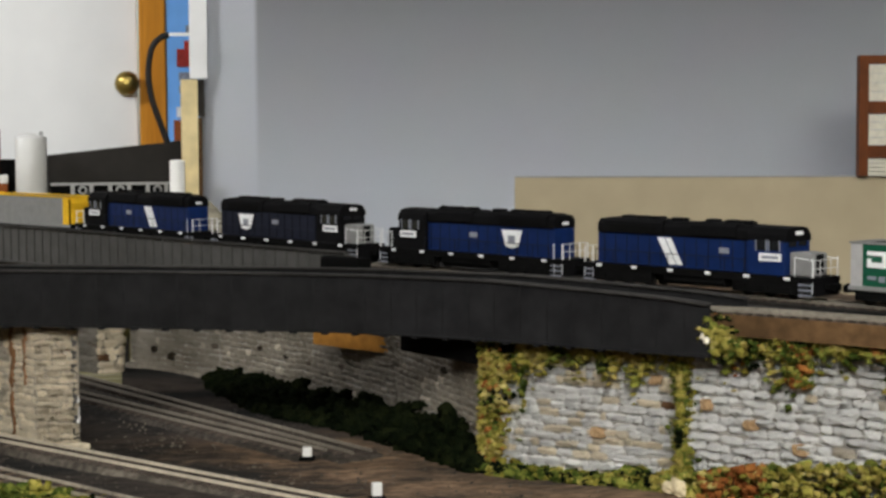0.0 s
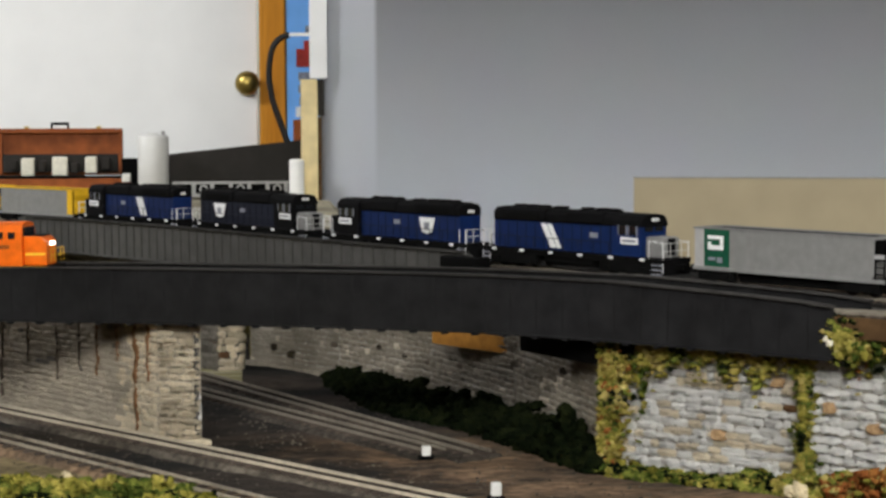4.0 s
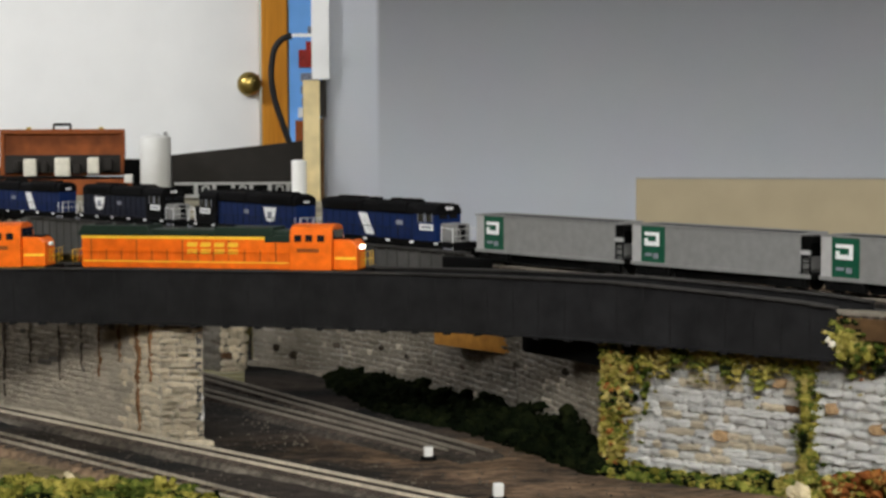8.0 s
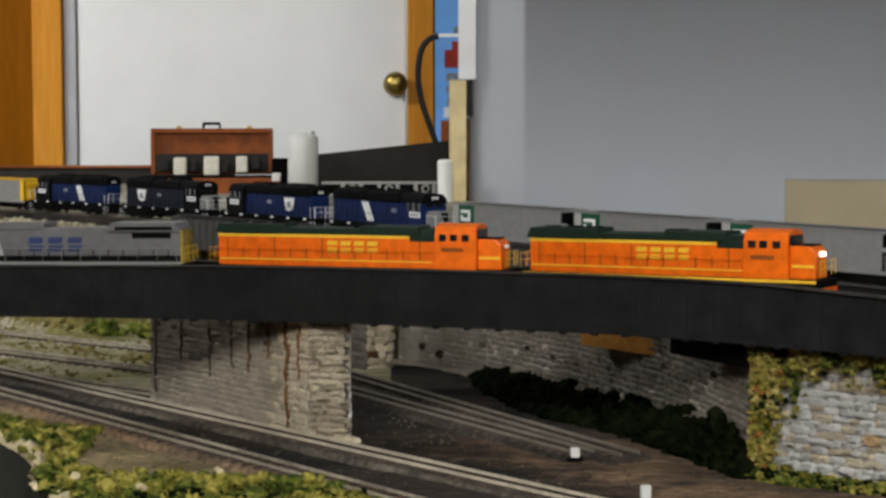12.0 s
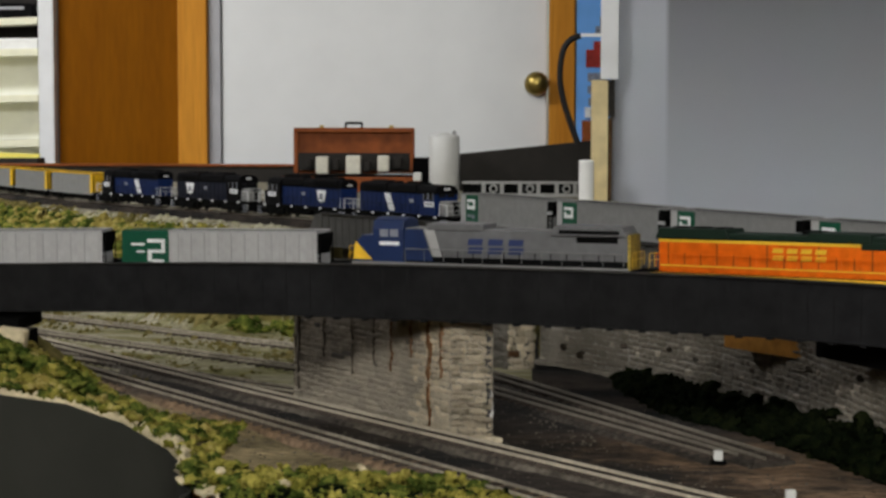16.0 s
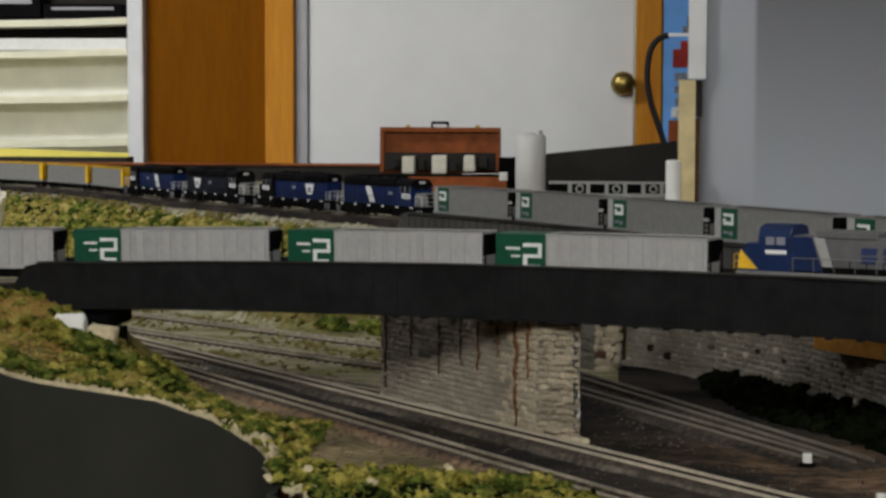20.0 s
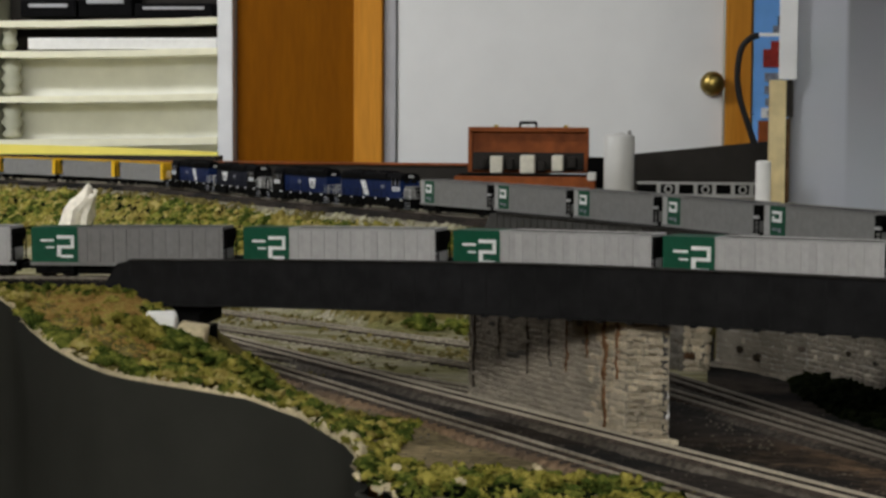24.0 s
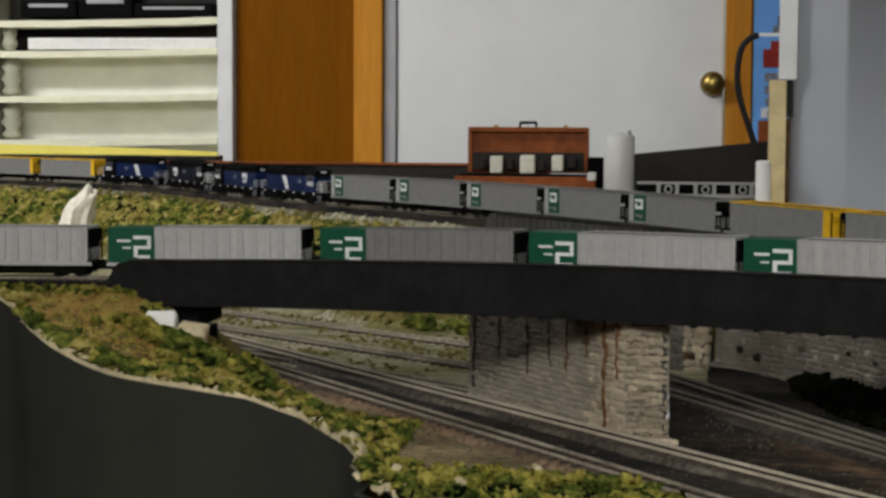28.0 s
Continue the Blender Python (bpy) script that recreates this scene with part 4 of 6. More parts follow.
def bush(bm, at, r, rnd, squash=.8, lumps=7, sub=2):
    """A clump of ground foam: lumps with a torn surface."""
    for k in range(lumps):
        c = Vector((rnd.uniform(-1, 1), rnd.uniform(-1, 1), rnd.uniform(-.2, .9))) * r * .62
        rr = r * rnd.uniform(.28, .55)
        o = Vector((rnd.uniform(-50, 50), rnd.uniform(-50, 50), rnd.uniform(-50, 50)))
        vsn = bmesh.ops.create_icosphere(bm, subdivisions=sub, radius=rr)["verts"]
        for v in vsn:
            u = v.co.normalized()
            v.co = v.co * (1 + .55 * noise.noise(u * 1.7 + o) + .4 * noise.noise(u * 4.5 + o))
            v.co.z *= squash
            v.co += c + Vector(at)
    return bm


def foam(name, label, material, spots, seed, group="", lumps=7, sub=2, category="bush"):
    """spots: (x, y, z, radius)."""
    rnd = random.Random(seed)
    for x, y, z, r in spots:
        bm = bmesh.new()
        bush(bm, (0, 0, 0), r, rnd, lumps=lumps, sub=sub)
        tagged(part(name, bm, M[material], None, label, pose(x, y, z)), category=category, group=group)


# Darker stones along the face, pale ones past about .82 of its length.
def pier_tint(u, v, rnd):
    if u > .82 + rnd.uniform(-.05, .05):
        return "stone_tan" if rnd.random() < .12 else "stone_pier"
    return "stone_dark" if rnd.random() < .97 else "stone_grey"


# the long pier under both bridges
PA, PB, PC = (-.2185, 1.775), (-.064, 1.553), (-.030, 1.548)
pier = thing("stone_pier", "long rough stone bridge pier streaked with rust and soot", "pier")
zt = CAM_Z - .172
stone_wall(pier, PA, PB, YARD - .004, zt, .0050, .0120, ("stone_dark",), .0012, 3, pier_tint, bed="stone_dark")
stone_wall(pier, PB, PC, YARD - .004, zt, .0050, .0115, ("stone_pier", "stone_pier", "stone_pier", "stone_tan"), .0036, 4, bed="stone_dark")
stone_wall(pier, PC, (-.19, 1.80), YARD - .004, zt, .0098, .018, ("stone_dark", "stone"), .002, 5, joined=True)
part("fill", extrude([(-.2155, 1.776), (-.0645, 1.556), (-.032, 1.551), (-.19, 1.798)], "z", YARD - .004, zt - .0002), M["mortar"], pier)
part("cap_stone", extrude([(-.2215, 1.782), (-.066, 1.549), (-.027, 1.544), (-.188, 1.806)], "z", zt, zt + .0035), M["stone_dark"], pier)
part("footing", extrude([(-.2205, 1.779), (-.066, 1.5485), (-.021, 1.541), (-.186, 1.805)], "z", YARD - .01, YARD + .004, .0012), M["stone_tan"], pier)
rnd = random.Random(8)
for k, (u, drop, wide, rusty) in enumerate(((.04, .085, .0026, 0), (.22, .050, .0010, 0), (.41, .060, .0009, 0), (.55, .045, .0013, 0), (.66, .050, .0012, 1), (.78, .034, .0014, 1), (.885, .088, .0042, 1), (.955, .046, .0022, 1))):
    dv = Vector((PB[0] - PA[0], PB[1] - PA[1], 0))
    p = Vector((*PA, 0)) + dv * u
    m = pose(p.x, p.y, 0, 0, 0, math.degrees(math.atan2(dv.y, dv.x)))
    bm = bmesh.new()
    left, right = [], []
    for i in range(29):
        f = i / 28
        sway = .0034 * noise.noise((k * 5.0, f * 5, 1))
        half = wide * (1 - .7 * f) * max(.12, .62 + 1.5 * noise.noise((k * 3.0, f * 11, 4)))
        z = zt - .001 - drop * f
        left.append(bm.verts.new((sway - half, -.0019 - .0004 * rusty, z))), right.append(bm.verts.new((sway + half, -.0019 - .0004 * rusty, z)))
    for i in range(28):
        bm.faces.new((left[i], left[i + 1], right[i + 1], right[i]))
    front = list(bm.faces)
    for g in bmesh.ops.extrude_face_region(bm, geom=front)["geom"]:
        if isinstance(g, bmesh.types.BMVert):
            g.co.y = .0006
    bmesh.ops.recalc_face_normals(bm, faces=bm.faces)
    part("rust_streak" if rusty else "soot_streak", bm, M["stone_rust"] if rusty else M["soot"], pier, "rust streak below the girder" if rusty else "soot streak below the girder", m)

# the far pier and the long retaining wall below the back track
pier2 = thing("stone_pier", "short tan stone pier under the back bridge", "pier")
stone_wall(pier2, (-.0215, 1.985), (-.0005, 1.979), YARD - .004, CAM_Z - .166, .0075, .012, ("stone_tan", "stone_pier", "stone_tan", "stone_rust"), .003, 14)
# Left face: its shade is painted in with darkened stone and bed.
stone_wall(pier2, (-.05, 2.025), (-.0215, 1.985), YARD - .004, CAM_Z - .166, .0105, .014, ("stone_grey",), .002, 15, bed="soot")
stone_wall(pier2, (-.0005, 1.979), (.006, 2.0), YARD - .004, CAM_Z - .166, .0105, .014, ("stone_tan",), .002, 16)
part("core", extrude([(-.048, 2.03), (-.0195, 1.989), (-.0015, 1.984), (.004, 2.0)], "z", YARD - .004, CAM_Z - .1662), M["mortar"], pier2)
rw = thing("retaining_wall", "long pale stone retaining wall below the back track", "wall", kind="structure")


def rw_tint(u, v, rnd):
    return "soot" if rnd.random() < .012 else ("stone_dark" if rnd.random() < .06 else None)


WALL = ((.012, 2.04), (.10, 1.93), (.18, 1.78), (.235, 1.62), (.277, 1.402))
for k, (a, b) in enumerate(zip(WALL, WALL[1:])):
    stone_wall(rw, a, b, YARD - .004, CAM_Z - .150 if k < 3 else CAM_Z - .172, .0052, .012, ("stone_wall",), .0011, 6 + k, rw_tint, joined=k > 0, bed="mortar_pale")
for x, y, z, r in ((.037, 2.008, .753, .0062), (.054, 1.987, .747, .0068), (.137, 1.861, .769, .0048), (.159, 1.82, .765, .0048), (.258, 1.499, .792, .0055)):
    bm = bmesh.new()
    cyl(bm, r, .004, pose(x, y, z, 90, 0, -58), 14, r * .8)
    for v in bm.verts:
        v.co.z = z + (v.co.z - z) * (.68 + .5 * noise.noise(v.co * 190))
    part("drain_hole", bm, M["drain_stain"], rw, "dark weep hole in the wall")
part("ledge", strip([(.008, 2.03, YARD + .002), (.09, 1.925, YARD + .002), (.12, 1.88, YARD + .002)], ((-.004, -.004), (-.004, .0025), (.008, .0025), (.008, -.004)), True), M["stone_wall"], rw, "pale footing ledge")
stone_wall(rw, (-.235, 2.42), (-.02, 2.09), YARD - .004, CAM_Z - .172, .008, .016, ("stone_grey",), .0012, 12, joined=True)

abut = thing("stone_abutment", "pale grey rough stone abutment wall hung with ivy", "wall", kind="structure")


def ab_tint(u, v, rnd):
    r = rnd.random()
    return "stone_rust" if r < .008 else ("stone_tan" if r < .05 else ("stone_dark" if r < .06 else None))


stone_wall(abut, (.274, 1.405), (.395, 1.293), YARD - .004, CAM_Z - .171, .0060, .0125, ("stone", "stone", "stone", "stone_pier"), .0030, 21, ab_tint, bed="mortar_pale")
stone_wall(abut, (.394, 1.289), (.520, 1.154), YARD - .004, CAM_Z - .158, .0066, .0150, ("stone",), .0036, 22, ab_tint, bed="mortar_pale")
stone_wall(abut, (.520, 1.154), (.60, 1.069), YARD - .004, CAM_Z - .158, .0066, .0150, ("stone",), .0036, 23, ab_tint, joined=True, bed="mortar_pale")
for x, y, z, w, h in ((.3432, 1.3399, .7666, .0066, .0046), (.3775, 1.3080, .8083, .0062, .0040), (.4052, 1.2749, .7949, .0058, .0044), (.4284, 1.2504, .7839, .0064, .0044), (.4541, 1.2233, .7703, .0068, .0048), (.4495, 1.2282, .8164, .0052, .0036)):
    bm = bmesh.new()
    bmesh.ops.create_icosphere(bm, subdivisions=2, radius=1)
    for v in bm.verts:
        u = Vector([math.copysign(abs(q) ** .6, q) for q in v.co])
        v.co = Vector((u.x * w, u.y * .0058, u.z * h)) * (.9 + .3 * noise.noise(u * 1.5 + Vector((x * 90, z * 90, 0))))
    part("drain_stone", bm, M["stone_drain"], abut, "rust-stained drain stone", pose(x, y, z, 0, 0, -45))
part("bed_board", strip([(x, y, z) for x, y, z in FRONT.points(SF1 - .004, SF1 + .5, .02)], ((-.0256, -.0165), (-.0256, -.0028), (-.0242, -.0020), (-.0242, -.0165)), True), M["roadbed"], abut, "brown roadbed edge above the wall")

def chunk(a, b, c, seed):
    """A broken block of plaster: flat faces, chipped edges."""
    bm = bmesh.new()
    bmesh.ops.create_icosphere(bm, subdivisions=3, radius=1)
    for v in bm.verts:
        u = Vector([math.copysign(abs(q) ** .22, q) for q in v.co])
        k = 1 + .14 * noise.noise(u * 1.3 + Vector((seed, 0, 0))) + .10 * noise.noise(u * 4 + Vector((0, seed, 0)))
        v.co = Vector((u.x * a, u.y * b, u.z * c)) * k * .92
    return bm


# plywood roadbed edge and the dark bearing below the back track
ply = thing("plywood_roadbed", "orange-brown plywood strip below the back track", "plywood board")
part("board", strip([(.217 - .12 * t, 1.662 + .175 * t, CAM_Z - .2) for t in (-.2, 0, .15, .33)], ((-.014, -.0105), (-.014, .0035), (.004, .0035), (.004, -.0105)), True), M["ply"], ply)
part("batten", strip([(.217 - .12 * t, 1.662 + .175 * t, CAM_Z - .2) for t in (-.18, .30)], ((-.004, .0037), (-.004, .045), (.003, .045), (.003, .0037)), True), M["ramp"], ply, "dark upright batten")
shoe = thing("bearing_block", "black bearing block at the bridge end", "bearing")
part("block", boxes((-.026, .026, .031, .046, -.0075, .0075), bev=.002), M["black"], shoe, m=BACK.ride(2.482, .01))
# Black block standing in for the shaded gap between plywood and abutment.
shoe2 = thing("beam", "black block put in for the dark gap below the girder", "beam")
part("body", extrude([(.221, 1.493), (.264, 1.401), (.276, 1.405), (.233, 1.497)], "z", CAM_Z - .190, CAM_Z - .1725, .0012), M["black"], shoe2)
bent = thing("trestle_bent", "black painted bridge bent under the end of the girder", "pier")
part("cap", boxes((-.500, -.436, 1.62, 1.70, CAM_Z - .190, CAM_Z - .1785), bev=.001), M["black"], bent)
part("post", boxes((-.456, -.431, 1.605, 1.665, CAM_Z - .26, CAM_Z - .191), bev=.001), M["black"], bent)
chip = thing("plaster_block", "white plaster block below the girder's end", "block", "plaster blocks")
part("body", chunk(.0150, .0085, .023, 3), M["white"], chip, m=pose(-.463, 1.5905, CAM_Z - .1955, 0, 5, 0))
chip = thing("plaster_block", "cream plaster block among the brush", "block", "plaster blocks")
part("body", chunk(.0135, .0085, .022, 8), M["plaster"], chip, m=pose(-.4355, 1.5915, CAM_Z - .2035, 0, 8, 0))
rock = thing("plaster_rock", "cream plaster rock face on the grassy bank", "rock")
bm = bmesh.new()
bmesh.ops.create_icosphere(bm, subdivisions=3, radius=1)
for v in bm.verts:
    v.co *= 1 + .3 * noise.noise(v.co * 2)
    v.co = Vector((v.co.x * .026 + v.co.z * .011, v.co.y * .022, v.co.z * .066))
part("rock", bm, M["plaster_white"], rock, m=pose(-1.071, 3.19, CAM_Z - .199, 0, 12, 20))

# switch stands
for x, y, h in ((.143, 1.452, .009), (.176, 1.294, .011)):
    sw = thing("switch_stand", "small white switch machine cap beside the track", "switch", "switch stands", pose(x, y, YARD + .001))
    part("base", boxes((-.006, .006, -.0035, .0035, 0, .0025), bev=.0006), M["black"], sw)
    part("target", boxes((-.0036, .0036, -.003, .003, .0027, .0027 + h * .85), bev=.0012), M["silo"], sw)

# ---- on the back bench ----
box_top = thing("wooden_case", "open red-brown wooden case with white tools in its lid", "case", m=pose(-.305, 3.3, BENCH))
part("lid", boxes((-.104, .106, .048, .060, .030, .108), bev=.002), M["redwood"], box_top)
part("lid_rim", boxes((-.104, .106, .036, .048, .102, .110), bev=.001), M["redwood"], box_top)
part("lid_rim", boxes((-.104, -.097, .036, .047, .032, .101)), M["redwood"], box_top)
part("lid_rim", boxes((.099, .106, .036, .047, .032, .101)), M["redwood"], box_top)
part("tray", boxes((-.121, .121, -.02, .047, 0, .026), bev=.002), M["redwood"], box_top)
part("tray_lining", boxes((-.115, .115, -.014, .042, .0262, .029)), M["black"], box_top)
bm = bmesh.new()
rod(bm, (-.014, .05, .108), (-.014, .05, .118), .002), rod(bm, (.014, .05, .108), (.014, .05, .118), .002), rod(bm, (-.015, .05, .118), (.015, .05, .118), .0025)
part("handle", bm, M["roof_black"], box_top)
for x in (-.056, .066):
    part("latch", boxes((x - .004, x + .004, .044, .056, .108, .114), bev=.001), M["brass"], box_top)
for k, (x, w, z0, z1) in enumerate(((-.052, .022, .03, .060), (.002, .026, .03, .062), (.054, .020, .034, .062), (-.075, .010, .04, .056), (.026, .012, .034, .052), (.079, .014, .04, .06), (-.028, .01, .036, .056))):
    part("tool", boxes((x - w / 2, x + w / 2, .014, .034, z0, z1), bev=.003), M["paper"] if k < 3 else M["ramp"], box_top)
part("tool_band", boxes((-.096, .098, .036, .0475, .036, .066)), M["ramp"], box_top, "dark tool tray in the lid")
part("plug", boxes((.108, .122, -.022, .0, .02, .034), bev=.002), M["card"], box_top)
dark = thing("black_box", "small black box behind the wooden case", "box", m=pose(-.172, 3.34, BENCH))
part("body", boxes((-.028, .024, -.02, .03, 0, .058), bev=.002), M["black"], dark)

silo = thing("storage_tank", "upright grey-white plastic storage tank model", "tank", m=pose(-.136, 3.1, BENCH))
part("shell", lathe(((.0235, 0), (.0245, .002), (.0245, .012), (.0238, .013), (.0245, .014), (.0245, .098), (.023, .1), (.002, .104))), M["silo"], silo, smooth=True)
part("collar", lathe(((.0085, .099), (.0085, .104), (.004, .105))), M["silo"], silo)
part("vent", lathe(((.003, 0), (.003, .009), (.001, .01)), 10), M["grey_plastic"], silo, m=pose(.016, 0, .098))

ramp = thing("grade_board", "dark grey sloping board rising behind the tank", "board")
part("board", extrude([(-.118, CAM_Z - .132), (.135, CAM_Z - .118), (.135, CAM_Z - .046), (.02, CAM_Z - .058), (-.118, CAM_Z - .072)], "y", 3.14, 3.155), M["ramp"], ramp)
plank = thing("dark_shelf_board", "long dark brown board lying along the wall", "board")
part("board", boxes((-1.20, -.30, 3.72, 3.78, TOP - .02, CAM_Z - .110), bev=.002), M["ramp"], plank)
part("top_edge", boxes((-1.20, -.30, 3.715, 3.785, CAM_Z - .1098, CAM_Z - .107)), M["redwood"], plank)

span = thing("grey_truss_bridge", "grey plastic girder with round holes", "bridge model")
part("rail_top", boxes((-.105, .10, 3.05, 3.056, CAM_Z - .1168, CAM_Z - .1128)), M["grey_plastic"], span)
part("rail_bottom", boxes((-.105, .10, 3.05, 3.056, CAM_Z - .137, CAM_Z - .132)), M["grey_plastic"], span)
part("back_plate", boxes((-.105, .10, 3.062, 3.064, CAM_Z - .137, CAM_Z - .112)), M["black"], span)
for k in range(7):
    x = -.085 + .029 * k
    if k % 2:
        bm = bmesh.new()
        cyl(bm, .0068, .004, pose(x, 3.053, CAM_Z - .1245, 90, 0, 0), 18)
        part("disc", bm, M["grey_plastic"], span)
        bm = bmesh.new()
        cyl(bm, .004, .003, pose(x, 3.0498, CAM_Z - .1245, 90, 0, 0), 14)
        part("hole", bm, M["black"], span)
    part("web_post", boxes((x + .0105, x + .0165, 3.05, 3.056, CAM_Z - .1318, CAM_Z - .117)), M["grey_plastic"], span)

post = thing("wooden_post", "raw pine post standing at the backdrop's edge", "post")
part("post", boxes((.0965, .122, 2.985, 3.01, TOP - .1, CAM_Z + .0465), bev=.001), M["pine"], post)
part("dark_edge", boxes((.1225, .132, 2.987, 3.01, CAM_Z - .01, CAM_Z + .0465)), M["ramp"], post)
part("shadow_edge", boxes((.1225, .128, 2.987, 3.01, TOP - .1, CAM_Z - .012)), M["roadbed"], post)
wpost = thing("white_bracket", "white painted metal bracket above the post", "bracket")
part("strip", boxes((.110, .137, 2.978, 2.992, CAM_Z + .0475, CAM_Z + .62), bev=.001), M["trim"], wpost)
part("arm", boxes((.079, .109, 2.96, 2.966, CAM_Z + .112, CAM_Z + .117)), M["trim"], wpost)
bottle = thing("white_bottle", "small white plastic bottle beside the post", "bottle", m=pose(.0885, 2.97, BENCH))
part("body", lathe(((.011, 0), (.0115, .002), (.0115, .062), (.0105, .064), (.004, .065)), 18), M["white"], bottle)
cable = thing("black_cable", "black cable hanging in a loop from the bracket", "cable")
cq = spline([(.088, .1195), (.079, .119), (.065, .114), (.0535, .100), (.0485, .078), (.0474, .053), (.0505, .030), (.0548, .012), (.065, -.018), (.0758, -.050), (.077, -.060)], 8)
bm = bmesh.new()
rings = []
for i, p in enumerate(cq):
    d = cq[min(i + 1, len(cq) - 1)] - cq[max(i - 1, 0)]
    nx, nz = -d[1] / np.hypot(*d), d[0] / np.hypot(*d)
    rings.append([bm.verts.new((p[0] + nx * .0047 * math.cos(a), 2.975 + .0047 * math.sin(a), CAM_Z - .0050 + p[1] + nz * .0047 * math.cos(a))) for a in np.arange(8) * math.pi / 4])
for p, q in zip(rings, rings[1:]):
    for j in range(8):
        bm.faces.new((p[j], p[(j + 1) % 8], q[(j + 1) % 8], q[j]))
bmesh.ops.recalc_face_normals(bm, faces=bm.faces)
part("cord", bm, M["cable"], cable, smooth=True)

poster = thing("poster", "bright blue poster with red shapes on the wall", "poster", m=pose(.135, YW - .03, CAM_Z))
part("sheet", boxes((-.032, .075, .0, .004, -.15, .62)), M["poster"], poster)
for k, (x0, x1, z0, z1, mm) in enumerate(((-.012, .05, .092, .130, "poster_red"), (.004, .05, .130, .148, "poster_red"), (.008, .05, .165, .180, "poster_grey"), (.018, .05, .180, .200, "ramp"),
                                          (-.008, .030, .062, .080, "poster_grey"), (-.008, .030, .036, .052, "poster_grey"), (-.006, .030, .010, .026, "poster_grey"), (-.014, .032, -.016, .006, "decal"),
                                          (-.002, .012, -.012, .000, "poster_grey"), (-.02, .05, -.13, -.022, "redwood"))):
    part("print", boxes((x0, x1, -.003 - .0004 * k, -.0006, z0, z1), bev=.0005), M[mm], poster)

panel = thing("tan_panel", "low tan hardboard panel standing before the backdrop", "panel", m=pose(.4945, 2.38, 0, 0, 0, -14))
part("board", boxes((0, .9, 0, .012, CAM_Z - .29, CAM_Z - .0874), bev=.001), M["tan"], panel)
part("cap_edge", boxes((-.0005, .9005, -.001, .013, CAM_Z - .0873, CAM_Z - .0858), bev=.0005), M["grey_plastic"], panel, "thin grey top edge")
rack = thing("wooden_rack", "red-brown wooden rack holding cream papers", "rack", m=pose(.9045, 2.262, CAM_Z - .0856, 0, 0, -14) @ Matrix.Diagonal((.96, .96, .96, 1)))
part("upright", boxes((0, .012, 0, .03, 0, .155), bev=.001), M["rack_wood"], rack)
part("upright", boxes((.20, .212, 0, .03, 0, .155), bev=.001), M["rack_wood"], rack)
for z in (.025, .082, .146):
    part("rail", boxes((.0122, .1998, .002, .028, z - .002, z + (.009 if z > .14 else .014)), bev=.0008), M["rack_wood"], rack)
for z, h in ((0, .022), (.0395, .04), (.0965, .047)):
    for i in range(4):
        part("paper", boxes((.0124, .1996, .006, .026, z + h * i / 4 + .0003, z + h * (i + 1) / 4 - .0005)), M["paper"], rack)

# ---- rolling stock ----


def wheelset(owner, xs_, r=.0062, gauge=.0165):
    base = None
    for x in xs_:
        for sd in (-1, 1):
            m = pose(x, sd * gauge / 2, r, 90, 0, 0)
            if base is None:
                bm = bmesh.new()
                cyl(bm, r, .0026, Matrix.Identity(4), 18)
                cyl(bm, r * .35, .004, Matrix.Identity(4), 10)
                base = part("wheel", bm, M["wheel"], owner, m=m)
            else:
                share("wheel", base, owner, m)


def truck(owner, x, axles, width=.031, material="running_gear", pitch=.0205):
    t = part("truck", boxes(*[(-pitch * (axles - 1) / 2 - .008, pitch * (axles - 1) / 2 + .008, sd * width / 2 - .0016, sd * width / 2 + .0016, .0034, .0112) for sd in (-1, 1)],
                            (-.006, .006, -width / 2, width / 2, .0060, .0125),
                            *[(pitch * (k - (axles - 1) / 2) - .004, pitch * (k - (axles - 1) / 2) + .004, sd * width / 2 - .0026, sd * width / 2 + .0026, .0040, .0088) for sd in (-1, 1) for k in range(axles)], bev=.0004),
             M[material], owner, m=pose(x, 0, 0))
    wheelset(t, [pitch * (k - (axles - 1) / 2) for k in range(axles)])
    return t


def bars(owner, name, rows, y, mat_, label=""):
    """Flat markings on both sides: (x0, x1, z0, z1, slant)."""
    for sd in (-1, 1):
        for x0, x1, z0, z1, sl in rows:
            pts = [(x0, z0), (x1, z0), (x1 + sl, z1), (x0 + sl, z1)]
            part(name, extrude(pts, "y", sd * y, sd * (y + .0005)), M[mat_], owner, label)


def handrail(owner, xa, xb, y, z0, z1, n, mat_):
    bm = bmesh.new()
    for sd in (-1, 1):
        rod(bm, (xa, sd * y, z1), (xb, sd * y, z1), .00035, 5)
        for k in range(n):
            x = xa + (xb - xa) * k / (n - 1)
            rod(bm, (x, sd * y, z0), (x, sd * y, z1), .0003, 5)
    part("handrail", bm, M[mat_], owner)


def end_rail(owner, x, y, z0, z1, mat_):
    bm = bmesh.new()
    for yy in (-y, -y * .45, y * .45, y):
        rod(bm, (x, yy, z0), (x, yy, z1), .00028, 5)
    for zz in (z1, (z0 + z1) / 2):
        rod(bm, (x, -y, zz), (x, y, zz), .00028, 5)
    part("end_rail", bm, M[mat_], owner)


def coupler(owner, x, d):
    part("coupler", boxes((min(x, x + d * .009), max(x, x + d * .009), -.0022, .0022, .0075, .0115), (min(x + d * .006, x + d * .011), max(x + d * .006, x + d * .011), -.0038, .0030, .0068, .0122), bev=.0004), M["running_gear"], owner)


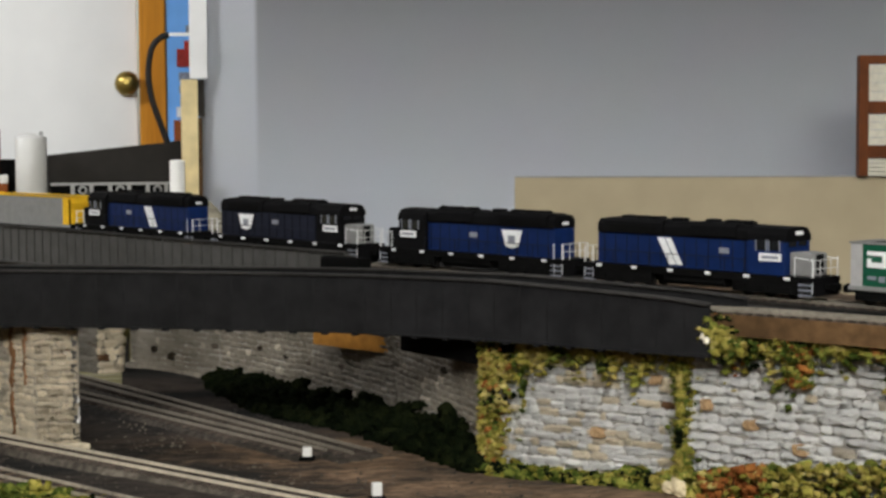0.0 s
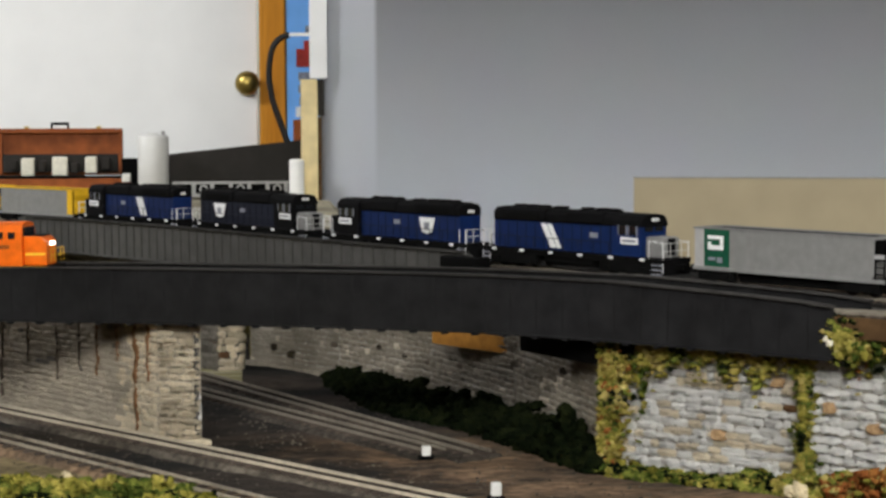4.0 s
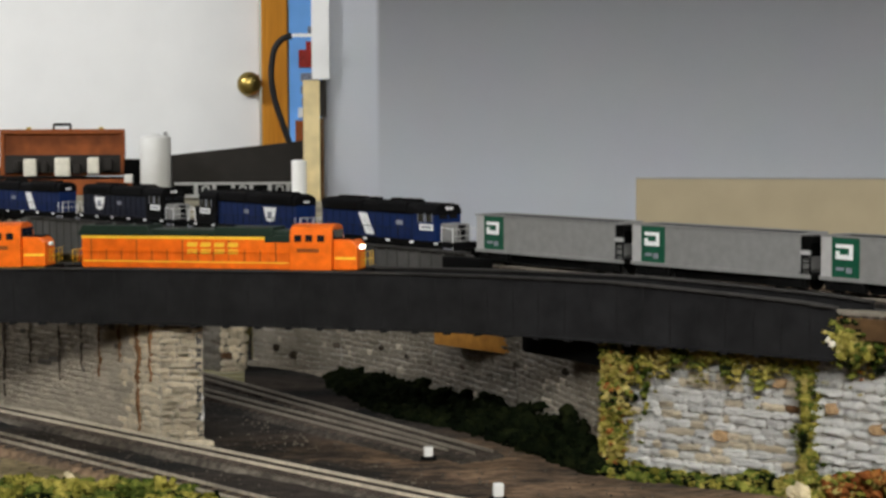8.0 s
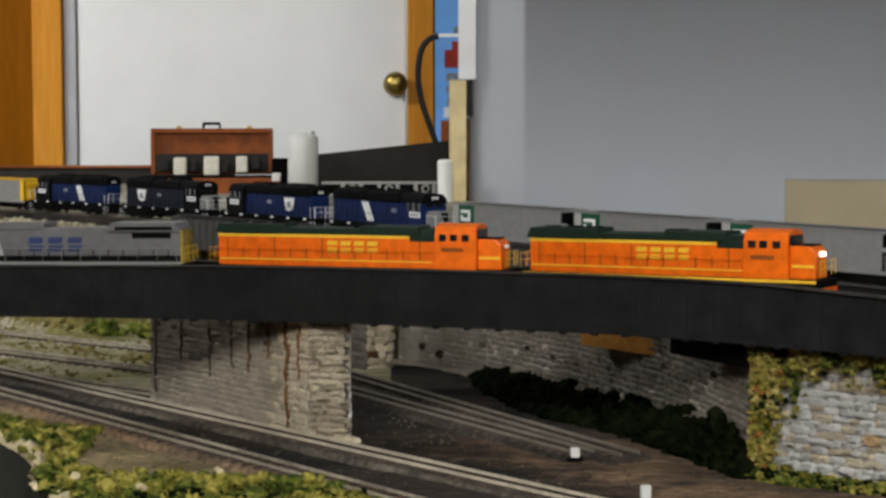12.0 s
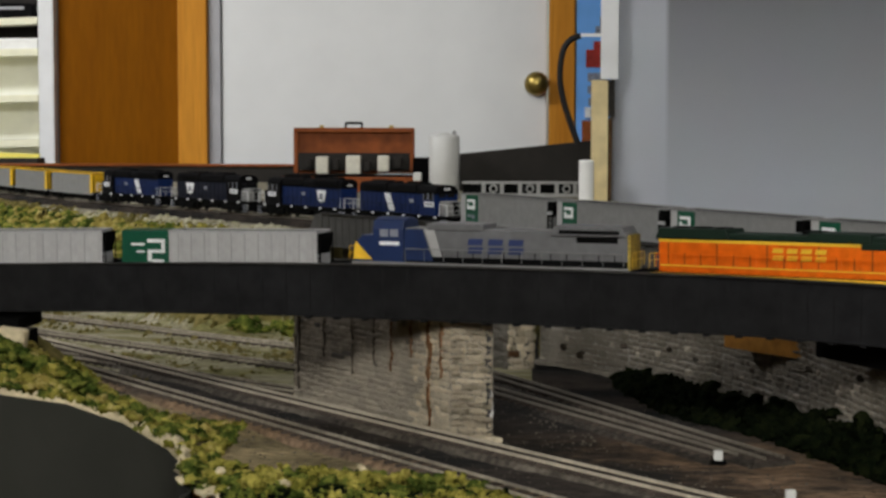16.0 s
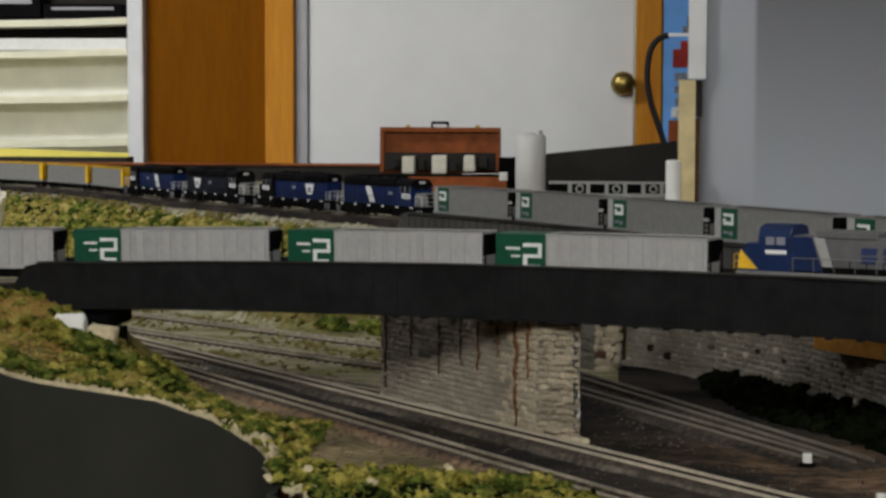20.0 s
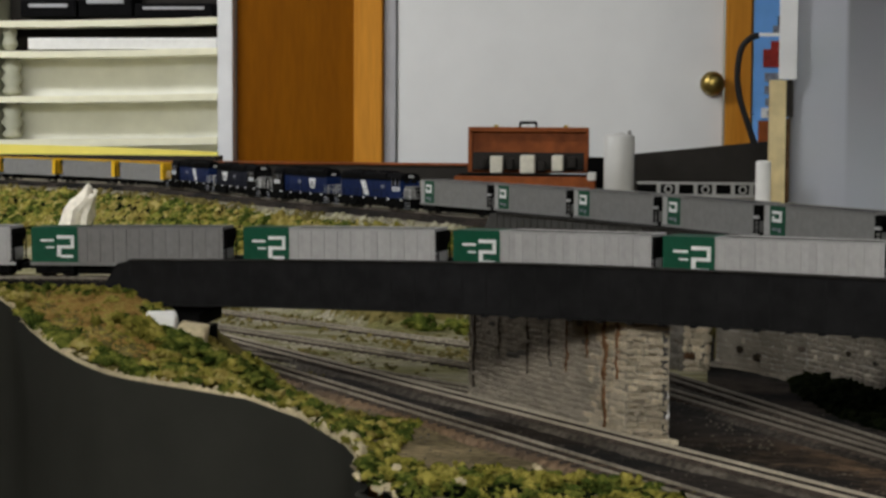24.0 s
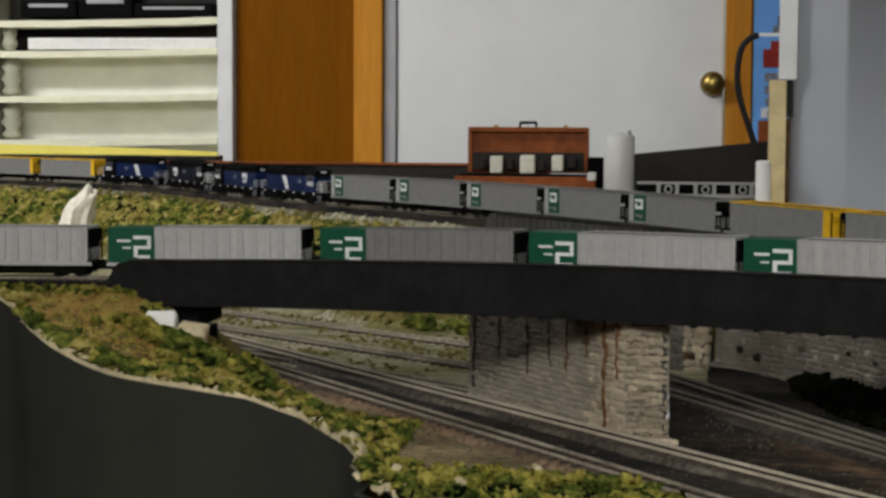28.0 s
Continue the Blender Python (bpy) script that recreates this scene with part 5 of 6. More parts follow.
def blue_engine(label, side_mat, mark, mx, slant=0.0, cab_mat="roof_black", nose_mat="roof_black", L=.218):
    """A six-axle road switcher; +x is the cab end."""
    e = thing("locomotive", label, "locomotive", "blue locomotives")
    h = L / 2
    part("frame", boxes((-h, h, -.0168, .0168, .0128, .0163), bev=.0006), M["roof_black"], e)
    for sd in (-1, 1):
        part("side_sill", boxes((-h + .012, h - .012, min(sd * .0162, sd * .0172), max(sd * .0162, sd * .0172), .0112, .0160)), M["running_gear"], e)
        part("air_tank", boxes((-.024, .028, min(sd * .0118, sd * .0158), max(sd * .0118, sd * .0158), .0086, .0110), bev=.0010), M["running_gear"], e)
    part("fuel_tank", extrude([(-.013, .0042), (.013, .0042), (.0158, .0070), (.0158, .0126), (-.0158, .0126), (-.0158, .0070)], "x", -.028, .030, .0008), M["running_gear"], e)
    truck(e, -h + .042, 3), truck(e, h - .042, 3)
    hw, seam = .0118, M["roof_black"] if side_mat == "navy" else M["navy"]
    part("hood", boxes((-h + .012, h - .0585, -hw, hw, .0163, .0404), bev=.0009), M[side_mat], e)
    part("hood_roof", extrude([(-hw - .0005, .0402), (hw + .0005, .0402), (hw + .0003, .0470), (hw - .0032, .0506), (-hw + .0032, .0506), (-hw - .0003, .0470)], "x", -h + .012, h - .0585, .0006), M["roof_black"], e, "black hood roof")
    part("radiator", extrude([(-.0138, .0405), (.0138, .0405), (.0132, .0492), (.0090, .0516), (-.0090, .0516), (-.0132, .0492)], "x", -h + .020, -h + .078, .0006), M["roof_black"], e)
    part("radiator_grille", boxes((-h + .026, -h + .072, -.01395, .01395, .0420, .0466)), M["running_gear"], e)
    part("dynamic_brake", extrude([(-.0136, .0415), (.0136, .0415), (.0130, .0490), (.0088, .0514), (-.0088, .0514), (-.0130, .0490)], "x", -.004, .038, .0006), M["roof_black"], e)
    for x in (-h + .034, -h + .049, -h + .064, .008, .026):
        part("fan", lathe(((.0062, 0), (.0062, .0018), (.0052, .0024), (.0012, .0026)), 16), M["roof_black"], e, m=pose(x, 0, .0510))
    part("exhaust", boxes((-.030, -.018, -.0036, .0036, .0505, .0532), bev=.0006), M["roof_black"], e)
    x0, x1 = h - .058, h - .0255
    cab = part("cab", extrude([(-.0152, .0163), (.0152, .0163), (.0152, .0408), (-.0152, .0408)], "x", x0, x1, .0006), M[cab_mat], e)
    part("cab_roof", extrude([(-.0156, .0404), (.0156, .0404), (.0150, .0452), (.0112, .0496), (.0045, .0508), (-.0045, .0508), (-.0112, .0496), (-.0150, .0452)], "x", x0 - .0004, x1 + .0012, .0006), M["roof_black"], e, "black cab roof")
    for sd in (-1, 1):
        for x in (x0 + .008, x0 + .0195):
            part("cab_window", boxes((x, x + .0085, sd * .0153 - .0003, sd * .0153 + .0003, .0338, .0408)), M["glass_dark"], cab)
            part("window_frame", boxes((x - .0008, x, sd * .0154 - .0003, sd * .0154 + .0003, .0332, .0414), (x + .0085, x + .0093, sd * .0154 - .0003, sd * .0154 + .0003, .0332, .0414)), M["decal_grey"], cab)
        part("number_board", boxes((x0 + .0105, x0 + .0300, sd * .0156 - .0003, sd * .0156 + .0003, .0262, .0318)), M["decal"], cab, "white number bar")
        part("number_shade", boxes((x0 + .0130, x0 + .0275, sd * .0160 - .0002, sd * .0160 + .0002, .0280, .0300)), M["decal_grey"], cab, "illegible grey number bar")
    for y in (-.0058, .0058):
        part("windshield", boxes((x1 - .0002, x1 + .0006, y - .0046, y + .0046, .0368, .0432)), M["glass_dark"], cab)
    part("nose", boxes((x1 + .0002, h - .0060, -.0098, .0098, .0163, .0332), bev=.0020), M[nose_mat], e)
    part("nose_door", boxes((h - .0061, h - .0053, -.0040, .0040, .0185, .0320)), M["roof_black"], e)
    bm = bmesh.new()
    for y in (-.0022, .0022):
        cyl(bm, .0016, .002, pose(x1 + .0016, y, .0462, 0, 90, 0), 10)
    part("headlight", bm, M["decal"], e)
    bm = bmesh.new()
    for y in (-.0018, .0018):
        cyl(bm, .0013, .002, pose(-h + .0115, y, .0440, 0, 90, 0), 10)
    part("rear_light", bm, M["decal"], e)
    for sd in (-1, 1):
        for k in range(13):
            x = -h + .019 + k * (L - .082) / 12
            part("door_seam", boxes((x, x + .0006, sd * hw - .0003, sd * hw + .0003, .0175, .0390)), seam, e)
        part("roof_seam", boxes((-h + .013, h - .059, sd * (hw + .0004) - .0003, sd * (hw + .0004) + .0003, .0398, .0403)), M["running_gear"], e)
    if mark == "stripe":
        bars(e, "stripe", ((mx - .0070, mx - .0006, .0185, .0385, slant), (mx + .0006, mx + .0058, .0185, .0385, slant)), hw + .0006, "decal", "white slanted stripe")
    else:
        for sd in (-1, 1):
            part("shield", extrude([(mx - .007, .0238), (mx, .0222), (mx + .007, .0238), (mx + .0115, .0372), (mx - .0115, .0372)], "y", sd * (hw + .0006), sd * (hw + .0011)), M["decal"], e, "white shield emblem")
            part("shield_mark", boxes((mx - .0036, mx + .0036, min(sd * (hw + .0012), sd * (hw + .0016)), max(sd * (hw + .0012), sd * (hw + .0016)), .0262, .0328)), M["decal_grey"], e)
    tx = (mx + .040) if mx + .04 < .04 else .030
    bars(e, "lettering", ((tx, tx + .009, .0295, .0335, 0),), hw + .0006, "decal_grey", "small pale lettering bar")
    bars(e, "step_light", [(x, x + .005, .0138, .0158, 0) for x in np.linspace(-h + .016, h - .024, 6)], .0174, "decal", "white sill marking")
    handrail(e, -h + .014, h - .060, .0166, .0163, .0268, 9, "navy")
    end_rail(e, h - .001, .0140, .0163, .0285, "silo"), end_rail(e, -h + .001, .0140, .0163, .0285, "silo")
    for sd in (-1, 1):
        bm = bmesh.new()
        for x in (h - .0012, h - .0165):
            rod(bm, (x, sd * .0150, .0050), (x, sd * .0150, .0300), .00032, 5)
        rod(bm, (h - .0165, sd * .0150, .0300), (h - .0012, sd * .0150, .0285), .00032, 5)
        part("stanchion", bm, M["decal"], e, "white corner handrail")
        bm = bmesh.new()
        for x in (-h + .0012, -h + .010):
            rod(bm, (x, sd * .0150, .0050), (x, sd * .0150, .0285), .00032, 5)
        part("stanchion", bm, M["decal"], e, "white corner handrail")
    for x in (h - .007, -h + .007):
        part("steps", boxes(*[(x - .005, x + .005, sd * .0160 - .0012, sd * .0160 + .0012, z, z + .0009) for sd in (-1, 1) for z in (.0030, .0068, .0105)]), M["decal_grey"], e)
    part("pilot", boxes((h - .0015, h + .0005, -.0150, .0150, .0030, .0140)), M["roof_black"], e)
    part("pilot", boxes((-h - .0005, -h + .0015, -.0150, .0150, .0030, .0140)), M["roof_black"], e)
    coupler(e, h, 1), coupler(e, -h, -1)
    bm = bmesh.new()
    bx(bm, h - .070, h - .063, -.003, .003, .0506, .0528), rod(bm, (h - .080, 0, .0522), (h - .064, 0, .0530), .0009, 6)
    part("horn", bm, M["roof_black"], e)
    return e


def lift_body(e, up=.0077):
    """Sets hood, cab and rails on their deck, which stands higher than the trucks and tank."""
    for c in e.children:
        if c.name.split(".")[0] not in ("frame", "sill", "sill_stripe", "fuel_tank", "truck", "steps", "pilot"):
            c.matrix_basis = Matrix.Translation((0, 0, up)) @ c.matrix_basis


def orange_engine(label, lead, L=.249):
    """A wide-cab six-axle engine; +x is the cab end."""
    e = thing("locomotive", label, "locomotive", "orange locomotives")
    h = L / 2
    part("frame", boxes((-h, h, -.0168, .0168, .0115, .0196), bev=.0006), M["running_gear"], e)
    part("sill_stripe", boxes((-h + .004, h - .004, -.0176, -.0168, .0174, .0195), (-h + .004, h - .004, .0168, .0176, .0174, .0195)), M["yellow"], e, "yellow sill stripe")
    part("fuel_tank", extrude([(-.013, .0048), (.013, .0048), (.016, .0075), (.016, .0114), (-.016, .0114), (-.016, .0075)], "x", -.03, .03, .0008), M["running_gear"], e)
    truck(e, -h + .050, 3), truck(e, h - .050, 3)
    hw = .0128
    part("hood", boxes((-h + .008, h - .060, -hw, hw, .0120, .0375), bev=.0009), M["orange"], e)
    part("upper_stripe", boxes((-h + .008, h - .060, -hw - .0005, hw + .0005, .0355, .0378)), M["yellow"], e, "yellow line below the roof")
    part("hood_roof", boxes((-h + .008, h - .062, -hw + .0004, hw - .0004, .0378, .0432), bev=.0014), M["green"], e, "dark green hood roof")
    part("radiator", extrude([(-h + .006, .0385), (-h + .070, .0385), (-h + .066, .0462), (-h + .010, .0462)], "y", -.0158, .0158, .0007), M["green"], e, "wide dark green radiator")
    part("blower_duct", boxes((h - .082, h - .0604, -hw - .0007, hw + .0007, .0335, .0390), bev=.0006), M["green"], e, "dark blower housing behind the cab")
    part("dynamic_brake", boxes((h - .124, h - .074, -.0145, .0145, .0380, .0452), bev=.001), M["green"], e)
    for x in (-h + .022, -h + .040, -h + .058):
        part("fan", lathe(((.0072, 0), (.0072, .001), (.001, .0014)), 16), M["roof_black"], e, m=pose(x, 0, .0460))
    part("exhaust", boxes((-.004, .012, -.005, .005, .0432, .0462), bev=.0006), M["roof_black"], e)
    cab = part("cab", extrude([(-.0165, .0120), (.0165, .0120), (.0165, .0392), (.0135, .0458), (.005, .0478), (-.005, .0478), (-.0135, .0458), (-.0165, .0392)], "x", h - .0600, h - .0255, .0008), M["orange"], e)
    for sd in (-1, 1):
        for x in (h - .0560, h - .0470, h - .0370):
            part("cab_window", boxes((x, x + .0058, sd * .0166 - .0003, sd * .0166 + .0003, .0345, .0398)), M["glass_dark"], cab)
        part("number_bar", boxes((h - .0540, h - .0360, sd * .0168 - .0003, sd * .0168 + .0003, .0262, .0292)), M["redwood"], cab, "dark number bar")
    part("windshield", boxes((h - .0256, h - .0249, -.0125, .0125, .0365, .0435)), M["glass_dark"], cab)
    part("nose", extrude([(h - .0255, .0120), (h - .006, .0120), (h - .006, .0320), (h - .0105, .0362), (h - .0255, .0362)], "y", -.0120, .0120, .0016), M["orange"], e)
    part("nose_top", boxes((h - .0248, h - .010, -.0105, .0105, .0360, .0368)), M["roof_black"], e)
    bars(e, "nose_stripe", ((h - .0240, h - .0070, .0205, .0225, 0),), .0121, "yellow", "yellow nose stripe")
    bm = bmesh.new()
    for y in (-.0022, .0022):
        cyl(bm, .0015, .0022, pose(h - .0052, y, .0300, 0, 90, 0), 12)
    part("headlight", bm, M["lamp"] if lead else M["decal"], e, "lit headlights" if lead else "")
    for sd in (-1, 1):
        for k in range(14):
            x = -h + .016 + k * (L - .076) / 13
            part("door_seam", boxes((x, x + .0009, sd * hw - .0004, sd * hw + .0004, .0178, .0270 if k % 3 else .0350)), M["redwood"], e)
    # the railway's name: four yellow blocks, one with an open middle
    bars(e, "name_block", [(x, x + .0084, z, z + .0036, .0008) for x in (-.024, -.0125, -.001, .0105) for z in (.0240, .0294)], hw + .0006, "yellow", "yellow lettering block")
    bars(e, "low_stripe", ((-h + .010, h - .062, .0168, .0178, 0),), hw + .0007, "yellow", "thin yellow line above the walkway")
    handrail(e, -h + .008, h - .062, .0170, .0166, .0262, 12, "orange")
    end_rail(e, h - .001, .0150, .0150, .0260, "yellow"), end_rail(e, -h + .001, .0150, .0150, .0260, "yellow")
    for x in (h - .006, -h + .006):
        part("steps", boxes(*[(x - .005, x + .005, sd * .0165 - .0012, sd * .0165 + .0012, z, z + .0009) for sd in (-1, 1) for z in (.0045, .0080, .0112)]), M["yellow"], e)
    part("pilot", boxes((h - .0015, h + .0005, -.0150, .0150, .0035, .0140)), M["orange"], e)
    part("pilot", boxes((-h - .0005, -h + .0015, -.0150, .0150, .0035, .0140)), M["orange"], e)
    lift_body(e)
    coupler(e, h, 1), coupler(e, -h, -1)
    return e


def grey_engine(L=.243):
    """The grey and blue engine, which runs cab last; +x is its cab end."""
    e = thing("locomotive", "grey locomotive with a blue and yellow cab, running backwards", "locomotive")
    h = L / 2
    part("frame", boxes((-h, h, -.0168, .0168, .0115, .0196), bev=.0006), M["running_gear"], e)
    part("sill", boxes((-h + .004, h - .004, -.0176, -.0168, .0190, .0216), (-h + .004, h - .004, .0168, .0176, .0190, .0216)), M["hopper_mid"], e, "pale grey sill")
    part("fuel_tank", extrude([(-.013, .0048), (.013, .0048), (.016, .0075), (.016, .0114), (-.016, .0114), (-.016, .0075)], "x", -.03, .03, .0008), M["running_gear"], e)
    truck(e, -h + .050, 3), truck(e, h - .050, 3)
    hw = .0128
    part("hood", boxes((-h + .006, h - .050, -hw, hw, .0185, .0420), bev=.0012), M["engine_grey"], e)
    part("hood_base", boxes((-h + .006, h - .022, -hw, hw, .0120, .0184)), M["roof_black"], e)
    part("radiator", extrude([(-h + .006, .0385), (-h + .070, .0385), (-h + .066, .0462), (-h + .010, .0462)], "y", -.0158, .0158, .0007), M["engine_grey"], e)
    part("radiator_grille", boxes((-h + .012, -h + .062, -.0160, .0160, .0400, .0430)), M["roof_black"], e)
    part("engine_grille", boxes((-h + .014, -h + .048, -hw - .0004, hw + .0004, .0330, .0378)), M["running_gear"], e)
    part("rear_panel", boxes((-h + .0035, -h + .0058, -hw, hw, .0120, .0400)), M["dirty_yellow"], e, "grimy yellow end panel")
    part("dynamic_brake", boxes((h - .120, h - .070, -.0145, .0145, .0405, .0460), bev=.001), M["engine_grey"], e)
    cab = part("cab", extrude([(-.0165, .0120), (.0165, .0120), (.0165, .0405), (.0135, .0478), (.005, .0500), (-.005, .0500), (-.0135, .0478), (-.0165, .0405)], "x", h - .0500, h - .0225, .0008), M["engine_blue"], e, "royal blue cab")
    for sd in (-1, 1):
        for x in (h - .0455, h - .0365):
            part("cab_window", boxes((x, x + .0072, sd * .0166 - .0003, sd * .0166 + .0003, .0345, .0405)), M["decal_grey"], cab)
        part("number_bar", boxes((h - .0465, h - .0290, sd * .0168 - .0003, sd * .0168 + .0003, .0275, .0305)), M["decal"], cab, "white number bar")
        part("blue_flank", extrude([(h - .0502, .0152), (h - .075, .0152), (h - .066, .0410), (h - .0502, .0410)], "y", sd * (hw + .0003), sd * (hw + .0012)), M["engine_blue"], e)
        part("grey_flash", extrude([(h - .0755, .0188), (h - .083, .0188), (h - .076, .0410), (h - .0675, .0410)], "y", sd * (hw + .0003), sd * (hw + .0008)), M["hopper"], e, "pale slanted flash")
    part("windshield", boxes((h - .0226, h - .0219, -.0125, .0125, .0365, .0435)), M["glass_dark"], cab)
    part("nose", extrude([(h - .0225, .0120), (h - .004, .0120), (h - .006, .0300), (h - .0105, .0352), (h - .0225, .0352)], "y", -.0122, .0122, .0014), M["engine_blue"], e)
    for sd in (-1, 1):
        part("yellow_chevron", extrude([(h - .0200, .0152), (h - .0030, .0152), (h - .0055, .0300)], "y", sd * .0123, sd * .0130), M["yellow"], e, "yellow nose chevron")
    # the railway's initials: three slanted dark blue blocks, each split by a grey slit
    bars(e, "name_block", [(x, x + .0125, z, z + .0052, -.0012) for x in (-.030, -.0125, .005) for z in (.0222, .0290)], hw + .0006, "decal_blue", "dark blue lettering block")
    for sd in (-1, 1):
        for k in range(12):
            x = -h + .016 + k * (L - .1) / 11
            part("door_seam", boxes((x, x + .0008, sd * hw - .0003, sd * hw + .0003, .0186, .0235)), M["running_gear"], e)
    handrail(e, -h + .008, h - .052, .0170, .0150, .0250, 12, "hopper_mid")
    end_rail(e, h - .001, .0150, .0150, .0260, "yellow"), end_rail(e, -h + .001, .0150, .0150, .0260, "yellow")
    part("pilot", boxes((h - .0015, h + .0005, -.0150, .0150, .0035, .0140)), M["engine_blue"], e)
    part("pilot", boxes((-h - .0005, -h + .0015, -.0150, .0150, .0035, .0140)), M["yellow"], e)
    lift_body(e)
    coupler(e, h, 1), coupler(e, -h, -1)
    return e


def hopper(label, group, body, panel, ribs, L=.192, H=.0445, ends=None, logo=True, chord=None, plen=.040, gap=.010, es=1.0, strip_end=None, tail=.012):
    """A bathtub coal hopper; the painted panel stands at its -x end."""
    e = thing("hopper_car", label, "hopper car", group)
    h = L / 2
    w = .0172
    part("underframe", boxes((-h, h, -.003, .003, .0100, .0145), (-h, -h + .006, -.0150, .0150, .0110, .0145), (h - .006, h, -.0150, .0150, .0110, .0145)), M["running_gear"], e)
    truck(e, -h + .026, 2, .027), truck(e, h - .026, 2, .027)
    x0, x1 = -h + .004, h - tail
    pa = [(x0 + plen, .0135), (x1 - .002, .0135), (x1, .0165), (x1, H), (x0 + plen, H)]
    part("tub", extrude(pa, "y", -w + .0008, w - .0008, .0005), M[body], e)
    part("tub_bottom", extrude([(-h + .047, .0030), (h - .047, .0030), (h - .042, .0134), (-h + .042, .0134)], "y", -.011, .011, .0006), M["running_gear"], e)
    part("painted_panel", boxes((x0 + gap, x0 + plen - .0002, -w + .0006, w - .0006, .0139, H + (0 if strip_end or chord else .0010)), bev=.0004), M[panel], e, "painted end panel")
    if strip_end:
        part("end_strip", boxes((x0 + .001, x0 + gap - .0002, -w + .0006, w - .0006, .0135, H), bev=.0004), M[strip_end], e, "pale grey end strip")
        part("end_rail", boxes((x1 + .0002, h - .003, -w + .0012, -w + .003, .0285, .0315), (x1 + .0002, h - .003, w - .003, w - .0012, .0285, .0315)), M[strip_end], e)
    part("slope_end", extrude([(x0 + gap, .0300), (x0 + gap, H - .001), (x0, H - .001), (x0, H - .006)], "y", -w + .003, w - .003), M[ends or "running_gear"], e)
    part("slope_end", extrude([(x1, .0260), (h - .003, H - .006), (h - .003, H - .001), (x1, H - .001)], "y", -w + .003, w - .003), M["running_gear"], e)
    xc = x0 if strip_end or chord else x0 + plen
    part("top_chord", boxes((xc, x1, -w, -w + .0018, H, H + .0013), (xc, x1, w - .0018, w, H, H + .0013), (xc, xc + .0018, -w + .002, w - .002, H, H + .0013), (x1 - .0018, x1, -w + .002, w - .002, H, H + .0013)), M[chord or body], e)
    part("side_sill", boxes((x0, h - .002, -w - .0002, -w + .0016, .0110, .0138), (x0, h - .002, w - .0016, w + .0002, .0110, .0138)), M[body], e)
    part("load", boxes((x0 + .006, x1 - .004, -w + .003, w - .003, H - .004, H + .0004), bev=.001), M["coal"], e, "black coal load")
    if ribs:
        base = None
        for k in range(ribs):
            x = x0 + plen + (x1 - x0 - plen) * (k + .5) / ribs
            for sd in (-1, 1):
                m = pose(x, sd * (w - .0004), 0)
                if base is None:
                    base = part("side_rib", boxes((-.0034, .0034, -.0013, .0010, .0142, H - .0005), bev=.0009), M[body], e, m=m)
                else:
                    share("side_rib", base, e, m)
    bm = bmesh.new()
    for xx in (0, .0078):
        bx(bm, xx - .0005, xx + .0005, -.0005, .0005, .0130, H - .002)
    for k in range(5):
        bx(bm, 0, .0078, -.0004, .0004, .017 + .005 * k, .0178 + .005 * k)
    base = part("ladder", bm, M["running_gear"], e, m=pose(x0 + .001, -.0150, 0))
    for xx, yy in ((x0 + .001, .0150), (h - .0113, -.0150), (h - .0113, .0150)):
        share("ladder", base, e, pose(xx, yy, 0))
    if logo and strip_end:
        c = (gap + plen) / 2 + x0
        bars(e, "emblem", [(c + a, c + b, z0, z1, 0) for a, b, z0, z1 in ((-.0085, .0072, .0352, .0380), (.0040, .0072, .0305, .0352), (-.0085, .0072, .0270, .0305), (-.0085, -.0052, .0305, .0330))], w - .0004, "decal", "white emblem")
        bars(e, "emblem", ((c - .0080, c - .0010, .0188, .0212, 0), (c + .0012, c + .0062, .0172, .0212, 0)), w - .0004, "decal_grey", "small pale marking")
    elif logo:
        c = x0 + plen - .013 * es
        # an angular double-stroke emblem
        bars(e, "emblem", [(c + a * es, c + b * es, z0, z1, 0) for a, b, z0, z1 in ((-.0085, .0060, .0350, .0380), (.0060, .0095, .0290, .0380), (-.0045, .0095, .0262, .0290), (-.0085, -.0045, .0190, .0290), (-.0045, .0080, .0180, .0205))], w - .0004, "decal", "white emblem")
        if es >= .9:
            bars(e, "emblem", ((c - .023, c - .0105, .0325, .0345, 0), (c - .018, c - .0105, .0265, .0280, 0)), w - .0004, "decal")
    coupler(e, h, 1), coupler(e, -h, -1)
    return e


FAR = pose(0, 0, 0)
V_BACK, V_FRONT = [], []     # (vehicle, place of its middle along the train, wheel base, turned round)
LC = .1912
stripe_label = "blue locomotive with black roof and white slanted stripes"
b1 = blue_engine(stripe_label, "blue", "stripe", -.035, .010)
# b2 and b4: noses coloured grey for the light their fronts reflect
b2 = blue_engine("dark slate locomotive with black roof, white shield and nose greyed for reflected light", "navy", "shield", -.0565, nose_mat="hopper_mid")
b3 = blue_engine("blue locomotive with black roof and white shield emblem", "blue", "shield", -.050)
b4 = blue_engine("clean blue locomotive with a doubled white slanted stripe", "blue", "stripe", -.017, -.012, "blue", "hopper_mid")
for e, off, turned in ((b1, -.1152, False), (b2, -.3642, True), (b3, -.6102, False), (b4, -.8492, True)):
    V_BACK.append((e, off, .134, turned))
hb = hopper("smooth grey coal hopper with green end panel", "grey hoppers of the back train", "hopper_mid", "panel_green", 0, LC - .003, .0428, plen=.0365, gap=.0110, es=.74, strip_end="hopper")
hy = hopper("smooth grey coal hopper with a yellow end", "yellow-ended hoppers", "hopper_mid", "car_yellow", 0, LC - .005, .0425, ends="car_yellow", logo=False, chord="car_yellow", plen=.013, gap=.003)
